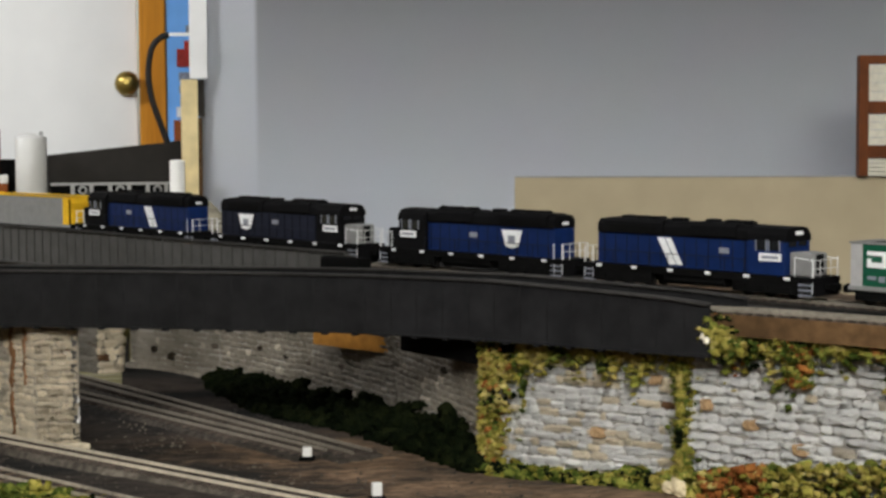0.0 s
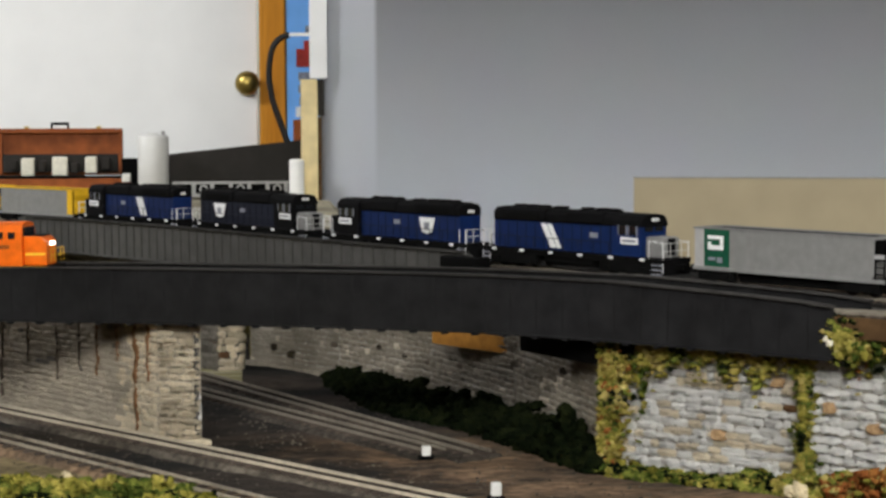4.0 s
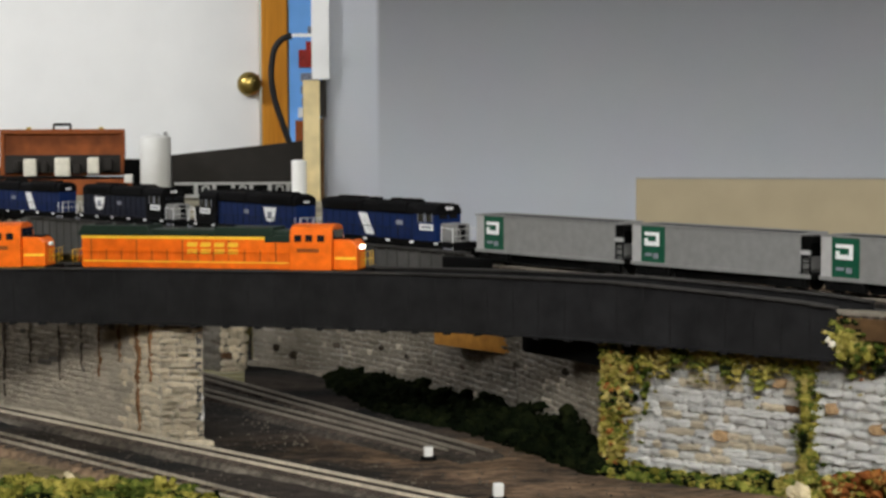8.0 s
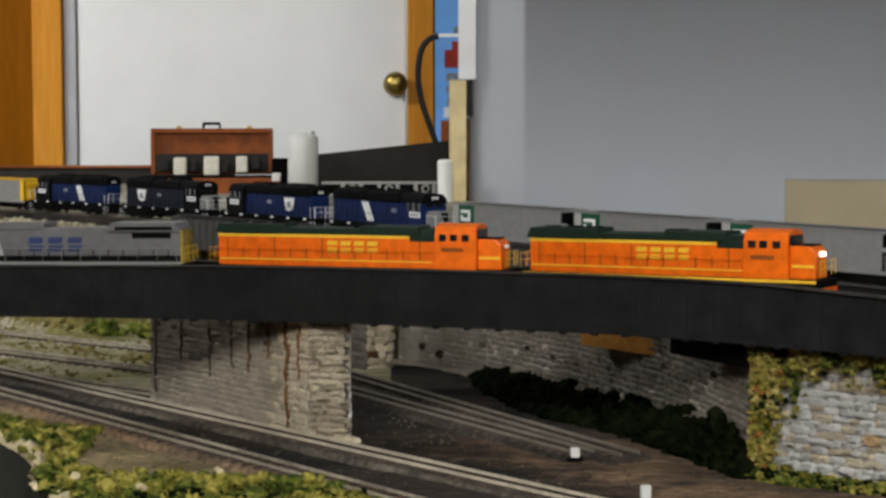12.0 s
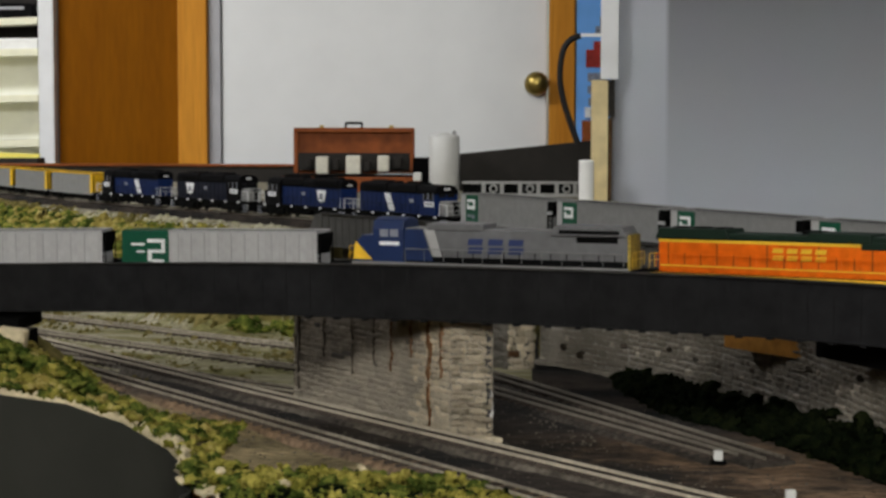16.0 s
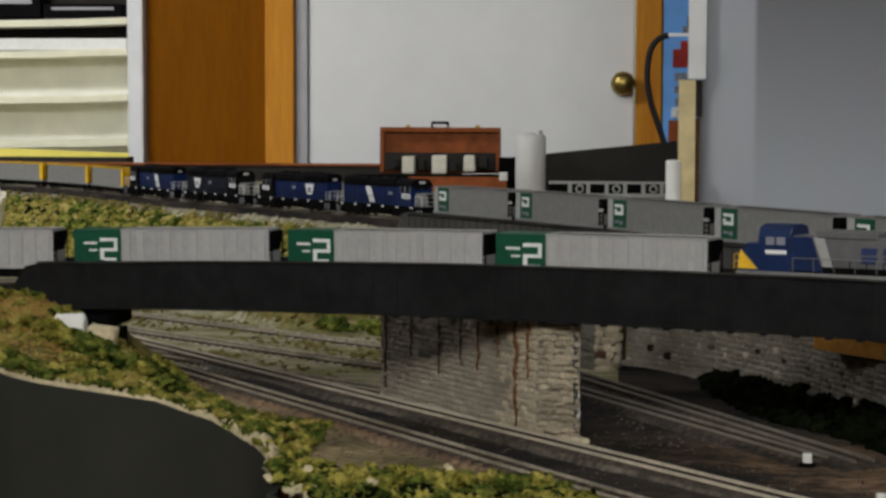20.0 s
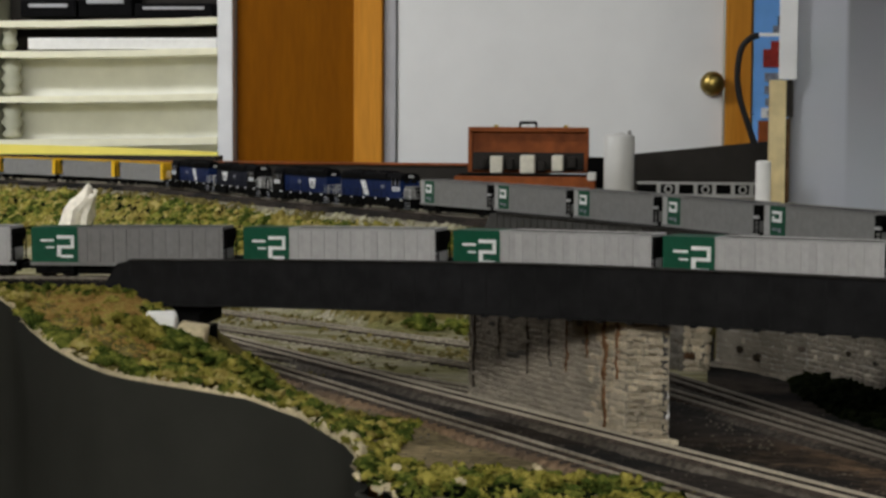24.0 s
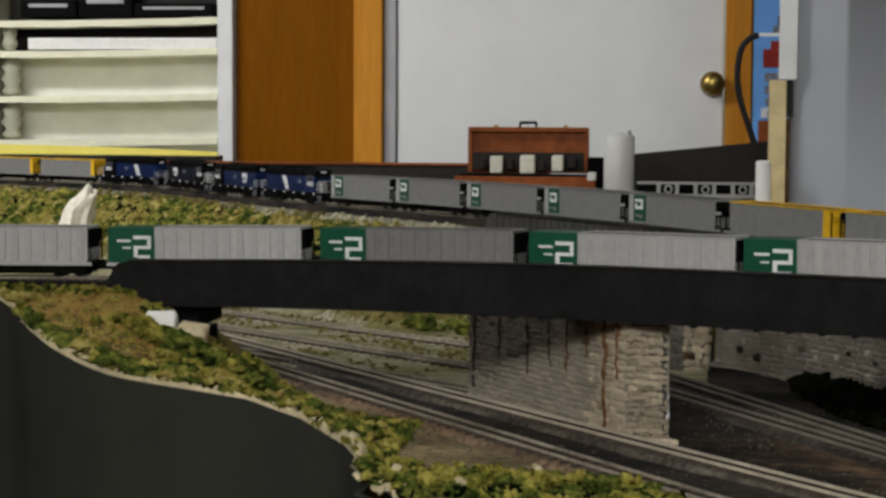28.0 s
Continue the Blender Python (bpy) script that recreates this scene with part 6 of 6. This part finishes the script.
for k in range(9):
    e = (hb if k == 0 else copy_thing(hb, FAR)) if k < 5 else copy_thing(hy, FAR)
    V_BACK.append((e, -.9850 - LC * (k + .5), .13, k < 5))
for k in range(6):
    V_BACK.append((hy if k == 0 else copy_thing(hy, FAR), -.002 + LC * (k + .5), .13, False))

o1 = orange_engine("leading orange locomotive with green roof and lit headlights", True, .2474)
o2 = orange_engine("second orange locomotive with green roof and yellow lettering", False, .257)
g1 = grey_engine(.2465)
V_FRONT += [(o1, 1.878, .148, False), (o2, 1.606, .152, False), (g1, 1.333, .146, True)]
hf = hopper("ribbed light grey coal hopper with green emblem panel", "light grey hoppers of the front train", "hopper", "panel_green", 11, .1905, gap=.001, es=.9, plen=.0450, tail=.0060)
hd = hopper("ribbed dirty dark grey coal hopper with green panel", "light grey hoppers of the front train", "hopper_dark", "panel_green", 11, .1905, gap=.001, es=.9, plen=.0450, tail=.0060)
for k in range(10):
    V_FRONT.append((hd if k == 4 else (hf if k == 0 else copy_thing(hf, FAR)), 1.0915 - .19355 * k, .136, False))

# ---- planting ----
CLUMPS = []
rnd = random.Random(77)
for k in range(12):
    bm = bmesh.new()
    bmesh.ops.create_icosphere(bm, subdivisions=2 if k < 5 else 1, radius=1)
    o = Vector((k * 7.1, k * 3.3, k * 1.7))
    for v in bm.verts:
        u = v.co.normalized()
        v.co = u * max(.25, 1 + .9 * noise.noise(u * 1.9 + o) + 1.1 * noise.noise(u * 6 + o))
    bm.faces.ensure_lookup_table()
    CLUMPS.append((np.array([v.co for v in bm.verts]), np.array([[q.index for q in f.verts] for f in bm.faces])))
    bm.free()


def grains(spots, n, seed, lo=.22, hi=.45):
    """Fine crumbs of foam stuck all over larger lumps."""
    r_ = np.random.RandomState(seed)
    out = []
    for x, y, z, r in spots:
        d = r_.normal(size=(n, 3))
        d /= np.linalg.norm(d, axis=1)[:, None]
        d[:, 2] = np.abs(d[:, 2]) * .9 - .1
        for q in d * r * r_.uniform(.75, 1.25, (n, 1)):
            out.append((x + q[0], y + q[1], z + q[2] * .8, r * r_.uniform(lo, hi)))
    return out


def scatter(name, label, material, spots, seed, category="foliage", flat=.8, crumbs=0):
    """Many torn clumps of foam joined into one stuff object; spots: (x, y, z, radius)."""
    r_ = np.random.RandomState(seed)
    small = grains(spots, crumbs, seed) if crumbs else []
    vs_, fs_, o = [], [], 0
    for i, (x, y, z, r) in enumerate([*spots, *small]):
        cv, cf = CLUMPS[r_.randint(5) if i < len(spots) and r > .0016 else 5 + r_.randint(7)]
        a, b = r_.uniform(0, 6.28, 2)
        ca, sa, cb, sb = math.cos(a), math.sin(a), math.cos(b), math.sin(b)
        R = np.array(((ca, -sa * cb, sa * sb), (sa, ca * cb, -ca * sb), (0, sb, cb)))
        q = ((cv * r_.uniform(.5, 1.35, 3)) @ R.T) * r
        q[:, 2] *= flat
        vs_.append(q + (x, y, z))
        fs_.append(cf + o)
        o += len(cv)
    me_ = bpy.data.meshes.new(name)
    if vs_:
        v, f = np.concatenate(vs_), np.concatenate(fs_)
        me_.vertices.add(len(v)), me_.loops.add(f.size), me_.polygons.add(len(f))
        me_.vertices.foreach_set("co", v.ravel())
        me_.loops.foreach_set("vertex_index", f.ravel())
        me_.polygons.foreach_set("loop_start", np.arange(len(f)) * 3)
        me_.update(calc_edges=True)
        me_.validate()
    me_.materials.append(M[material])
    return tagged(new(name, me_), label, category, kind="stuff")


def along(line, t):
    k = t * (len(line) - 1)
    i = min(int(k), len(line) - 2)
    return tuple(a + (b - a) * (k - i) for a, b in zip(line[i], line[i + 1]))


# bushes below the retaining wall, coloured near black to deepen the shade there
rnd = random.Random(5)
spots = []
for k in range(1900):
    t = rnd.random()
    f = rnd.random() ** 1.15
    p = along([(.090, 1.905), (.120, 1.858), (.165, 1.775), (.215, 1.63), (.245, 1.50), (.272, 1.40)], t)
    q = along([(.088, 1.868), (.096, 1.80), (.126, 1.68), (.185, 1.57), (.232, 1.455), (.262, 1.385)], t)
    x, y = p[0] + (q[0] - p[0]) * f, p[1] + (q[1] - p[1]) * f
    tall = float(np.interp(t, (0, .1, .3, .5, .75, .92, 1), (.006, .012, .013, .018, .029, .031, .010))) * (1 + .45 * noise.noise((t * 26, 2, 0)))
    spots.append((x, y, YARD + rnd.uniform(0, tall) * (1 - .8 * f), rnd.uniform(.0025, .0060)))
scatter("dark_hedge", "dense green foam bushes below the stone wall, shade put into their colour", "bush_dark", spots, 1, "bush", crumbs=4)

# ivy on the abutment: along its top, down its corner and in one strand
WA, WB, WC, WD = Vector((.274, 1.405, 0)), Vector((.395, 1.293, 0)), Vector((.394, 1.289, 0)), Vector((.520, 1.154, 0))
OUT = Vector((-.70, -.71, 0))
ivy = {"bush_green": [], "bush_olive": [], "bush_yellow": [], "bush_red": [], "bush_dark": []}


def tone(p, q):
    """The creeper's colour changes in patches."""
    v = noise.noise((p, q, 6)) + rnd.uniform(-.22, .22)
    return "bush_dark" if v < -.36 else "bush_green" if v < -.06 else "bush_olive" if v < .30 else "bush_yellow"


def hang(a, b, u, z, r, kind):
    p = a + (b - a) * u + OUT * (.004 + rnd.uniform(0, .008) + (.006 if z > CAM_Z - .168 else 0))
    ivy[kind].append((p.x, p.y, z, r))


for k in range(1500):
    u = rnd.random()
    drop = abs(rnd.gauss(0, .011)) * (1.6 if u < .35 else 1.0) * (.5 + .9 * abs(noise.noise((u * 7, 3, 0))) * 2)
    hang(WA, WB, u, CAM_Z - .167 - drop, rnd.uniform(.0008, .0024), tone(u * 9, drop * 60))
for k in range(1200):
    z = rnd.uniform(YARD, CAM_Z - .17)
    f = .5 + .5 * (z - YARD) / .1
    hang(WA, WB, abs(rnd.gauss(.05, .075)) * f, z, rnd.uniform(.0008, .0026), "bush_yellow" if rnd.random() < .30 else "bush_red" if rnd.random() < .16 else tone(3, z * 45))
for k in range(420):
    z = rnd.uniform(YARD, CAM_Z - .165)
    hang(WB, WB, 0, z, rnd.uniform(.0008, .0024), tone(8, z * 50))
    q = ivy[rnd.choice(("bush_olive", "bush_green"))]
    sway = .006 * noise.noise((z * 60, 1, 0)) + rnd.gauss(0, .0028)
    q.append((.390 + sway, 1.287 - sway, z, rnd.uniform(.0008, .0024)))
for k in range(5200):
    u = rnd.uniform(-.03, 1.4)
    lobe = .32 + 1.5 * max(0, noise.noise((u * 6, 9, 0)) + .25)
    full = max(math.exp(-((u - .10) / .14) ** 2), .8 * math.exp(-((u - .52) / .07) ** 2), .9 * math.exp(-((u - .92) / .13) ** 2), math.exp(-((u - 1.3) / .15) ** 2), .26)
    if rnd.random() > full:
        continue
    drop = abs(rnd.gauss(0, .016)) * lobe + .016 * (1 - full)
    hang(WC, WD, u, CAM_Z - .139 - drop, rnd.uniform(.0008, .0026), "bush_red" if (u > .8 and rnd.random() < .35) or (.14 < u < .34 and rnd.random() < .22) else tone(u * 11, drop * 50))
for k in range(260):
    hang(WC, WD, .50 + rnd.gauss(0, .03), CAM_Z - .155 - rnd.uniform(0, .032), rnd.uniform(.0008, .0025), rnd.choice(("bush_olive", "bush_red", "bush_green")))
# low growth at the wall's foot
for k in range(2600):
    u = rnd.uniform(0, 1.3)
    p = (WA + (WB - WA) * u * 1.5 if u < .66 else WC + (WD - WC) * (u - .66) * 1.6) + OUT * rnd.uniform(.001, .024)
    tall = .005 + .045 * max(0, (u - .42)) + .008 * noise.noise((u * 9, 4, 2))
    kind = "bush_red" if .74 < u < .90 and rnd.random() < .6 else rnd.choice(("bush_olive", "bush_green", "bush_green", "bush_dark") if u < .6 else ("bush_olive", "bush_yellow", "bush_green", "bush_olive"))
    ivy[kind].append((p.x, p.y, YARD + rnd.uniform(-.001, max(.004, tall)), rnd.uniform(.0010, .0032)))
for k in range(420):
    # the clump that hides the girder's end
    a = rnd.uniform(0, 6.28)
    r = min(1.6, abs(rnd.gauss(0, 1)))
    p = Vector((.408, 1.258, CAM_Z - .157)) + Vector((.7, -.71, 0)) * (r * math.cos(a) * .011 + .006) + OUT * rnd.uniform(.003, .012)
    ivy["bush_yellow" if rnd.random() < .12 else tone(p.x * 60, r)].append((p.x, p.y, p.z + r * math.sin(a) * .010, rnd.uniform(.0009, .003)))
for kind, lab in (("bush_green", "green creeper on the stone abutment"), ("bush_olive", "olive creeper on the stone abutment"), ("bush_yellow", "yellow autumn creeper on the stone abutment"),
                  ("bush_red", "rust-red shrub and creeper at the stone wall"), ("bush_dark", "dark green creeper on the stone abutment")):
    scatter("creeper", lab, kind, ivy[kind], 11, "creeper", crumbs=5)
chip = thing("plaster_chip", "small white plaster chip caught in the creeper", "rock")
bm = bmesh.new()
bush(bm, (0, 0, 0), .0062, random.Random(4), 1.25, 4, 2)
part("chip", bm, M["plaster_white"], chip, m=pose(.3985, 1.2545, .8415))
stonew = thing("white_rock", "rounded white plaster rock at the foot of the abutment", "rock")
bm = bmesh.new()
bush(bm, (0, 0, 0), .010, random.Random(3), 1, 3, 2)
part("rock", bm, M["plaster"], stonew, m=pose(.378, 1.268, YARD + .006))

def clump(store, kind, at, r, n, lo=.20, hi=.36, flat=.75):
    """One rounded foam bush out of torn lumps, mostly of one tone; some near-black ones paint shade into it."""
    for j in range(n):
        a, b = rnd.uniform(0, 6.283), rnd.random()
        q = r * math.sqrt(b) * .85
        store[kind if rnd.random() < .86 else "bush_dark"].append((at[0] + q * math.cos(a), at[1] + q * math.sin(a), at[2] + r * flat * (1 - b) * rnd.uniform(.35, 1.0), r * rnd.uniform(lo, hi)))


# the hill at the river end: brush along the slope and along its edge
hill = {"bush_dark": [], "meadow": [], "bush_olive": [], "bush_yellow": [], "bush_green": [], "heath": [], "plaster": []}
for k in range(5200):
    x = rnd.uniform(-.75, -.24)
    ye = np.interp(x, EDGE[:, 0], EDGE[:, 1])
    yt = np.interp(x, FRONT.q[:900, 0], FRONT.q[:900, 1]) - .02
    v = rnd.random()
    y = ye + (yt - ye) * v
    if 1.581 < y < 1.60 and -.476 < x < -.422:
        continue
    z = ground_z(x, y)
    n_, n2 = noise.noise((x * 16, y * 16, 4)), noise.noise((x * 34, y * 34, 9))
    if x > -.455 or v < .13 + .1 * n_ or n_ > .36 or (v > .9 and n_ > 0):
        if n2 < -.06:
            hill["bush_green"].append((x, y, z + .001 + .006 * max(0, -n2 - .1), rnd.uniform(.0014, .0040)))
        else:
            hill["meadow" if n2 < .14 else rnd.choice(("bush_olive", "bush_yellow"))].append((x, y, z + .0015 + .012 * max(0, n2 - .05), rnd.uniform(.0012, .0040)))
    else:
        hill[rnd.choice(("heath", "heath", "heath", "bush_olive"))].append((x, y, z, rnd.uniform(.0008, .0024)))
for k in range(330):
    # round bushes, dense along the rim and on the steep side
    x = rnd.uniform(-.74, -.262)
    ye = np.interp(x, EDGE[:, 0], EDGE[:, 1])
    yt = np.interp(x, FRONT.q[:900, 0], FRONT.q[:900, 1]) - .03
    v = rnd.random()
    n_ = noise.noise((x * 13, v * 3, 8))
    if x < -.45 and .20 + .15 * n_ < v < .90 and rnd.random() < .93:
        continue
    y = ye + .006 + (yt - ye - .006) * v
    if 1.572 < y < 1.61 and -.486 < x < -.412:
        continue
    r = rnd.uniform(.0045, .0085) * (1.15 if x > -.5 else .85)
    w_ = noise.noise((x * 21, y * 21, 3)) + rnd.uniform(-.35, .35)
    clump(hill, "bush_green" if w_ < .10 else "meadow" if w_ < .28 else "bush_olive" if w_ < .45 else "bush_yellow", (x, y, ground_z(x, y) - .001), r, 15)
for k in range(950):
    # tufts round the blocks and along the slope's foot
    t = rnd.random()
    x, y, lo, hi = along([(-.50, 1.585, -.002, .006), (-.462, 1.575, 0, .016), (-.434, 1.575, 0, .016), (-.385, 1.570, 0, .022), (-.335, 1.555, 0, .016), (-.30, 1.52, 0, .008), (-.275, 1.47, 0, .006)], t)
    x, y = x + rnd.gauss(0, .010), y + rnd.gauss(0, .004)
    if y > 1.581 and x < -.422:
        continue
    n2 = noise.noise((x * 34, y * 34, 9))
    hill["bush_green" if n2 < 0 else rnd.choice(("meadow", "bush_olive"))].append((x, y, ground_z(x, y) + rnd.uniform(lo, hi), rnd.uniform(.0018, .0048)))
for k in range(420):
    # grass shoulder beside the front track
    x = rnd.uniform(-.78, -.50)
    y = np.interp(x, FRONT.q[:900, 0], FRONT.q[:900, 1]) - rnd.uniform(.020, .034)
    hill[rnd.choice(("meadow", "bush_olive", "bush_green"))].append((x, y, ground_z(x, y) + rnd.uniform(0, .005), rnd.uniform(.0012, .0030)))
for k in range(200):
    t = rnd.random()
    x, y = along([tuple(q) for q in EDGE[4:14]], t)
    big = -.305 < x
    hill["plaster"].append((x + rnd.uniform(-.002, .004), y + rnd.uniform(.0, .004) + (rnd.uniform(0, .012) if big else 0), ground_z(x, y + .003) - .0005, rnd.uniform(.0014, .0050 if big else .0026)))
rim = [(x, y, ground_z(x, y + .003) - .001 + .0012 * noise.noise((x * 90, 0, 0))) for x, y in eq if -.9 < x < -.248]
tagged(part("rim", strip(rim, ((-.0008, -.004), (-.0009, -.0004), (-.0002, .0003), (.0007, .0000), (.0014, -.004)), True), M["plaster"], None, "thin cream plaster rim along the layout's edge"), category="rim", kind="structure")
# brush on the back of the hill, down to the yard
for k in range(900):
    x = rnd.uniform(-.43, -.262)
    y = np.interp(x, FRONT.q[:900, 0], FRONT.q[:900, 1]) + rnd.uniform(-.05, .085)
    z = ground_z(x, y)
    if z > YARD + .006 and not (-.47 < x < -.415):
        hill["bush_green" if noise.noise((x * 34, y * 34, 9)) < 0 else rnd.choice(("bush_olive", "meadow"))].append((x, y, z, rnd.uniform(.0016, .0042)))
# low bushes along the front edge
for k in range(120):
    x = rnd.uniform(-.248, .0)
    ye = np.interp(x, EDGE[:, 0], EDGE[:, 1])
    y = ye + .008 + rnd.random() ** 1.3 * (.020 + .055 * max(0, 1 - abs(x + .08) / .17))
    w_ = noise.noise((x * 25, y * 25, 5)) + rnd.uniform(-.3, .3)
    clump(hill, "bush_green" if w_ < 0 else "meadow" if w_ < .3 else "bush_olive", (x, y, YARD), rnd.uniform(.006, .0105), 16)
for k in range(900):
    x = rnd.uniform(-.25, -.03)
    y = np.interp(x, EDGE[:, 0], EDGE[:, 1]) + abs(rnd.gauss(.02, .025)) + .055 * max(0, 1 - abs(x + .05) / .2)
    if y > np.interp(x, (-.25, .02, .26), (1.42, 1.315, 1.29)):
        continue
    n2 = noise.noise((x * 34, y * 34, 9))
    hill["bush_green" if n2 < -.05 else rnd.choice(("meadow", "bush_olive", "meadow"))].append((x, y, YARD + rnd.uniform(0, .010 + .006 * n2), rnd.uniform(.0014, .0046)))
for kind, lab, cat in (("bush_dark", "near-black foam lumps painting the shade inside the bushes", "brush"), ("meadow", "yellow-green foam brush on the layout's slope, in a brightened colour", "brush"), ("bush_olive", "olive foam brush on the layout's slope", "brush"), ("bush_yellow", "yellow foam brush on the layout's slope", "brush"),
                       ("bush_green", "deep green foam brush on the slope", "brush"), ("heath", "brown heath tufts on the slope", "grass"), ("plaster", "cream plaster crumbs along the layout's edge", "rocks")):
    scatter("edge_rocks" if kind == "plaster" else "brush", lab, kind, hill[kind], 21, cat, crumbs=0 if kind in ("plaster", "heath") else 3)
for x, y, r in ((-.222, 1.352, .006), (-.245, 1.322, .005), (-.12, 1.372, .006), (-.17, 1.318, .005)):
    st = thing("edge_stone", "pale plaster stone among the bushes", "rock", "edge stones")
    bm = bmesh.new()
    bush(bm, (0, 0, 0), r, random.Random(int(r * 1e4 + x * 100)), 1, 3, 2)
    part("stone", bm, M["plaster"], st, m=pose(x, y, YARD + .008))

# the grassy bank below the back track
bank = {"bush_dark": [], "pale_grass": [], "bush_green": [], "bush_olive": [], "bush_yellow": [], "grass": []}
for k in range(420):
    s = S0 + rnd.uniform(.45, 2.3)
    off = .056 + rnd.random() * .095
    p = BACK.points(s, s, .01, off)[0]
    if p[0] > -2.0:
        w_ = noise.noise((p[0] * 5, p[1] * 5, 11)) + rnd.uniform(-.3, .3)
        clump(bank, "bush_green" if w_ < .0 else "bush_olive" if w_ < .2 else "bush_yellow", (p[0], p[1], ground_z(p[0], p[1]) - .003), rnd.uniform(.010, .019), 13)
for k in range(4200):
    s = S0 + rnd.uniform(.40, 2.5)
    off = .030 + rnd.random() ** .8 * .125
    p = BACK.points(s, s, .01, off)[0]
    if p[2] and p[0] > -2.1:
        z = ground_z(p[0], p[1])
        n_ = noise.noise((p[0] * 7, p[1] * 7, 11))
        top_ = off < .05
        kind = ("pale_grass" if p[0] > -.62 + .3 * n_ else "grass") if top_ else rnd.choice(("bush_green", "bush_olive", "bush_green", "bush_yellow") if n_ < 0 else ("bush_yellow", "bush_olive", "bush_yellow", "bush_green"))
        bank[kind].append((p[0], p[1], z, rnd.uniform(.002, .005) if top_ else rnd.uniform(.004, .010)))
for kind, lab in (("bush_dark", "near-black foam lumps painting the shade in the bank's brush"), ("bush_green", "green foam brush on the railway bank"), ("bush_olive", "olive foam brush on the railway bank"), ("bush_yellow", "golden foam brush on the railway bank"), ("grass", "dry grass beside the back track"), ("pale_grass", "pale bleached grass on the track shoulder")):
    scatter("bank_brush", lab, kind, bank[kind], 31, "brush", crumbs=3)
# weeds between the storage tracks, and a few bushes far under the bridge
weeds = []
for k in range(1500):
    x, y = rnd.uniform(-.9, -.14), rnd.uniform(1.78, 2.75)
    if noise.noise(((x * .62 + y * .78) * 16, (x - y) * 2, 2)) > .08 and scarp_off(x, y)[0] < -.02 and y > 1.93 - .85 * (x + .3):
        weeds.append((x, y, ground_z(x, y) + .0005, rnd.uniform(.0015, .0045)))
rows_ = (((-.95, 2.84), (-.12, 2.14)), ((-.95, 2.70), (-.12, 2.02)), ((-.95, 2.58), (-.18, 1.91)), ((-.95, 2.42), (-.20, 1.78)), ((-.93, 2.30), (-.26, 1.74)))
for (a, b), (c, d) in zip(rows_, rows_[1:]):
    for k in range(330):
        t, f = rnd.random(), rnd.gauss(.5, .09)
        if noise.noise((t * 7, a[1] * 9, 3)) < -.12:
            continue
        p, q = (a[0] + (b[0] - a[0]) * t, a[1] + (b[1] - a[1]) * t), (c[0] + (d[0] - c[0]) * t, c[1] + (d[1] - c[1]) * t)
        x, y = p[0] + (q[0] - p[0]) * f, p[1] + (q[1] - p[1]) * f
        if scarp_off(x, y)[0] < -.02 and not (x > -.24 and y < 1.84):
            weeds.append((x, y, ground_z(x, y) + .0003, rnd.uniform(.0008, .0026)))
scatter("weeds", "dry olive weeds between the storage tracks", "grass", weeds, 41, "weeds")
spots = [(-.30 + rnd.uniform(-.05, .06), 2.30 + rnd.uniform(-.05, .05), YARD + rnd.uniform(.002, .016), rnd.uniform(.006, .012)) for k in range(60)]
scatter("yard_bushes", "green foam bushes at the back of the yard", "bush_green", spots, 42, "bush", crumbs=6)
# loose stones and cinders
spots = []
for k in range(2600):
    x, y = rnd.uniform(-.5, .36), rnd.uniform(1.26, 1.75)
    if y > np.interp(x, EDGE[:, 0], EDGE[:, 1]) + .01 and scarp_off(x, y)[0] < -.01:
        spots.append((x, y, YARD + .001, rnd.uniform(.0004, .0011)))
scatter("cinders", "loose grey and brown cinders on the yard ground", "ballast", spots, 43, "gravel")


# how far the front train has run where it passes each place of its track
RUN = ((0, .0745), (1.65, 1.670), (1.85, 1.8634), (2.05, 2.0568), (2.15, 2.1531), (2.25, 2.2503), (2.35, 2.35), (2.45, 2.4532), (2.55, 2.5574), (2.65, 2.6602), (2.85, 2.8632), (4.0, 4.03))


def motions():
    for e, off, base, turned in V_BACK:
        rows = []
        for t in range(29):
            m = BACK.ride(S0 + .004 + .06515 * t + off, base)
            rows.append((t, m @ pose(0, 0, 0, 0, 0, 180) if turned else m))
        walk(e, rows)
    for e, off, base, turned in V_FRONT:
        rows = []
        for t in range(29):
            s = float(np.interp(off + .066 * t, [q[1] for q in RUN], [q[0] for q in RUN]))
            m = FRONT.ride(max(s, .08), base)
            rows.append((t, m @ pose(0, 0, 0, 0, 0, 180) if turned else m))
        walk(e, rows)


motions()
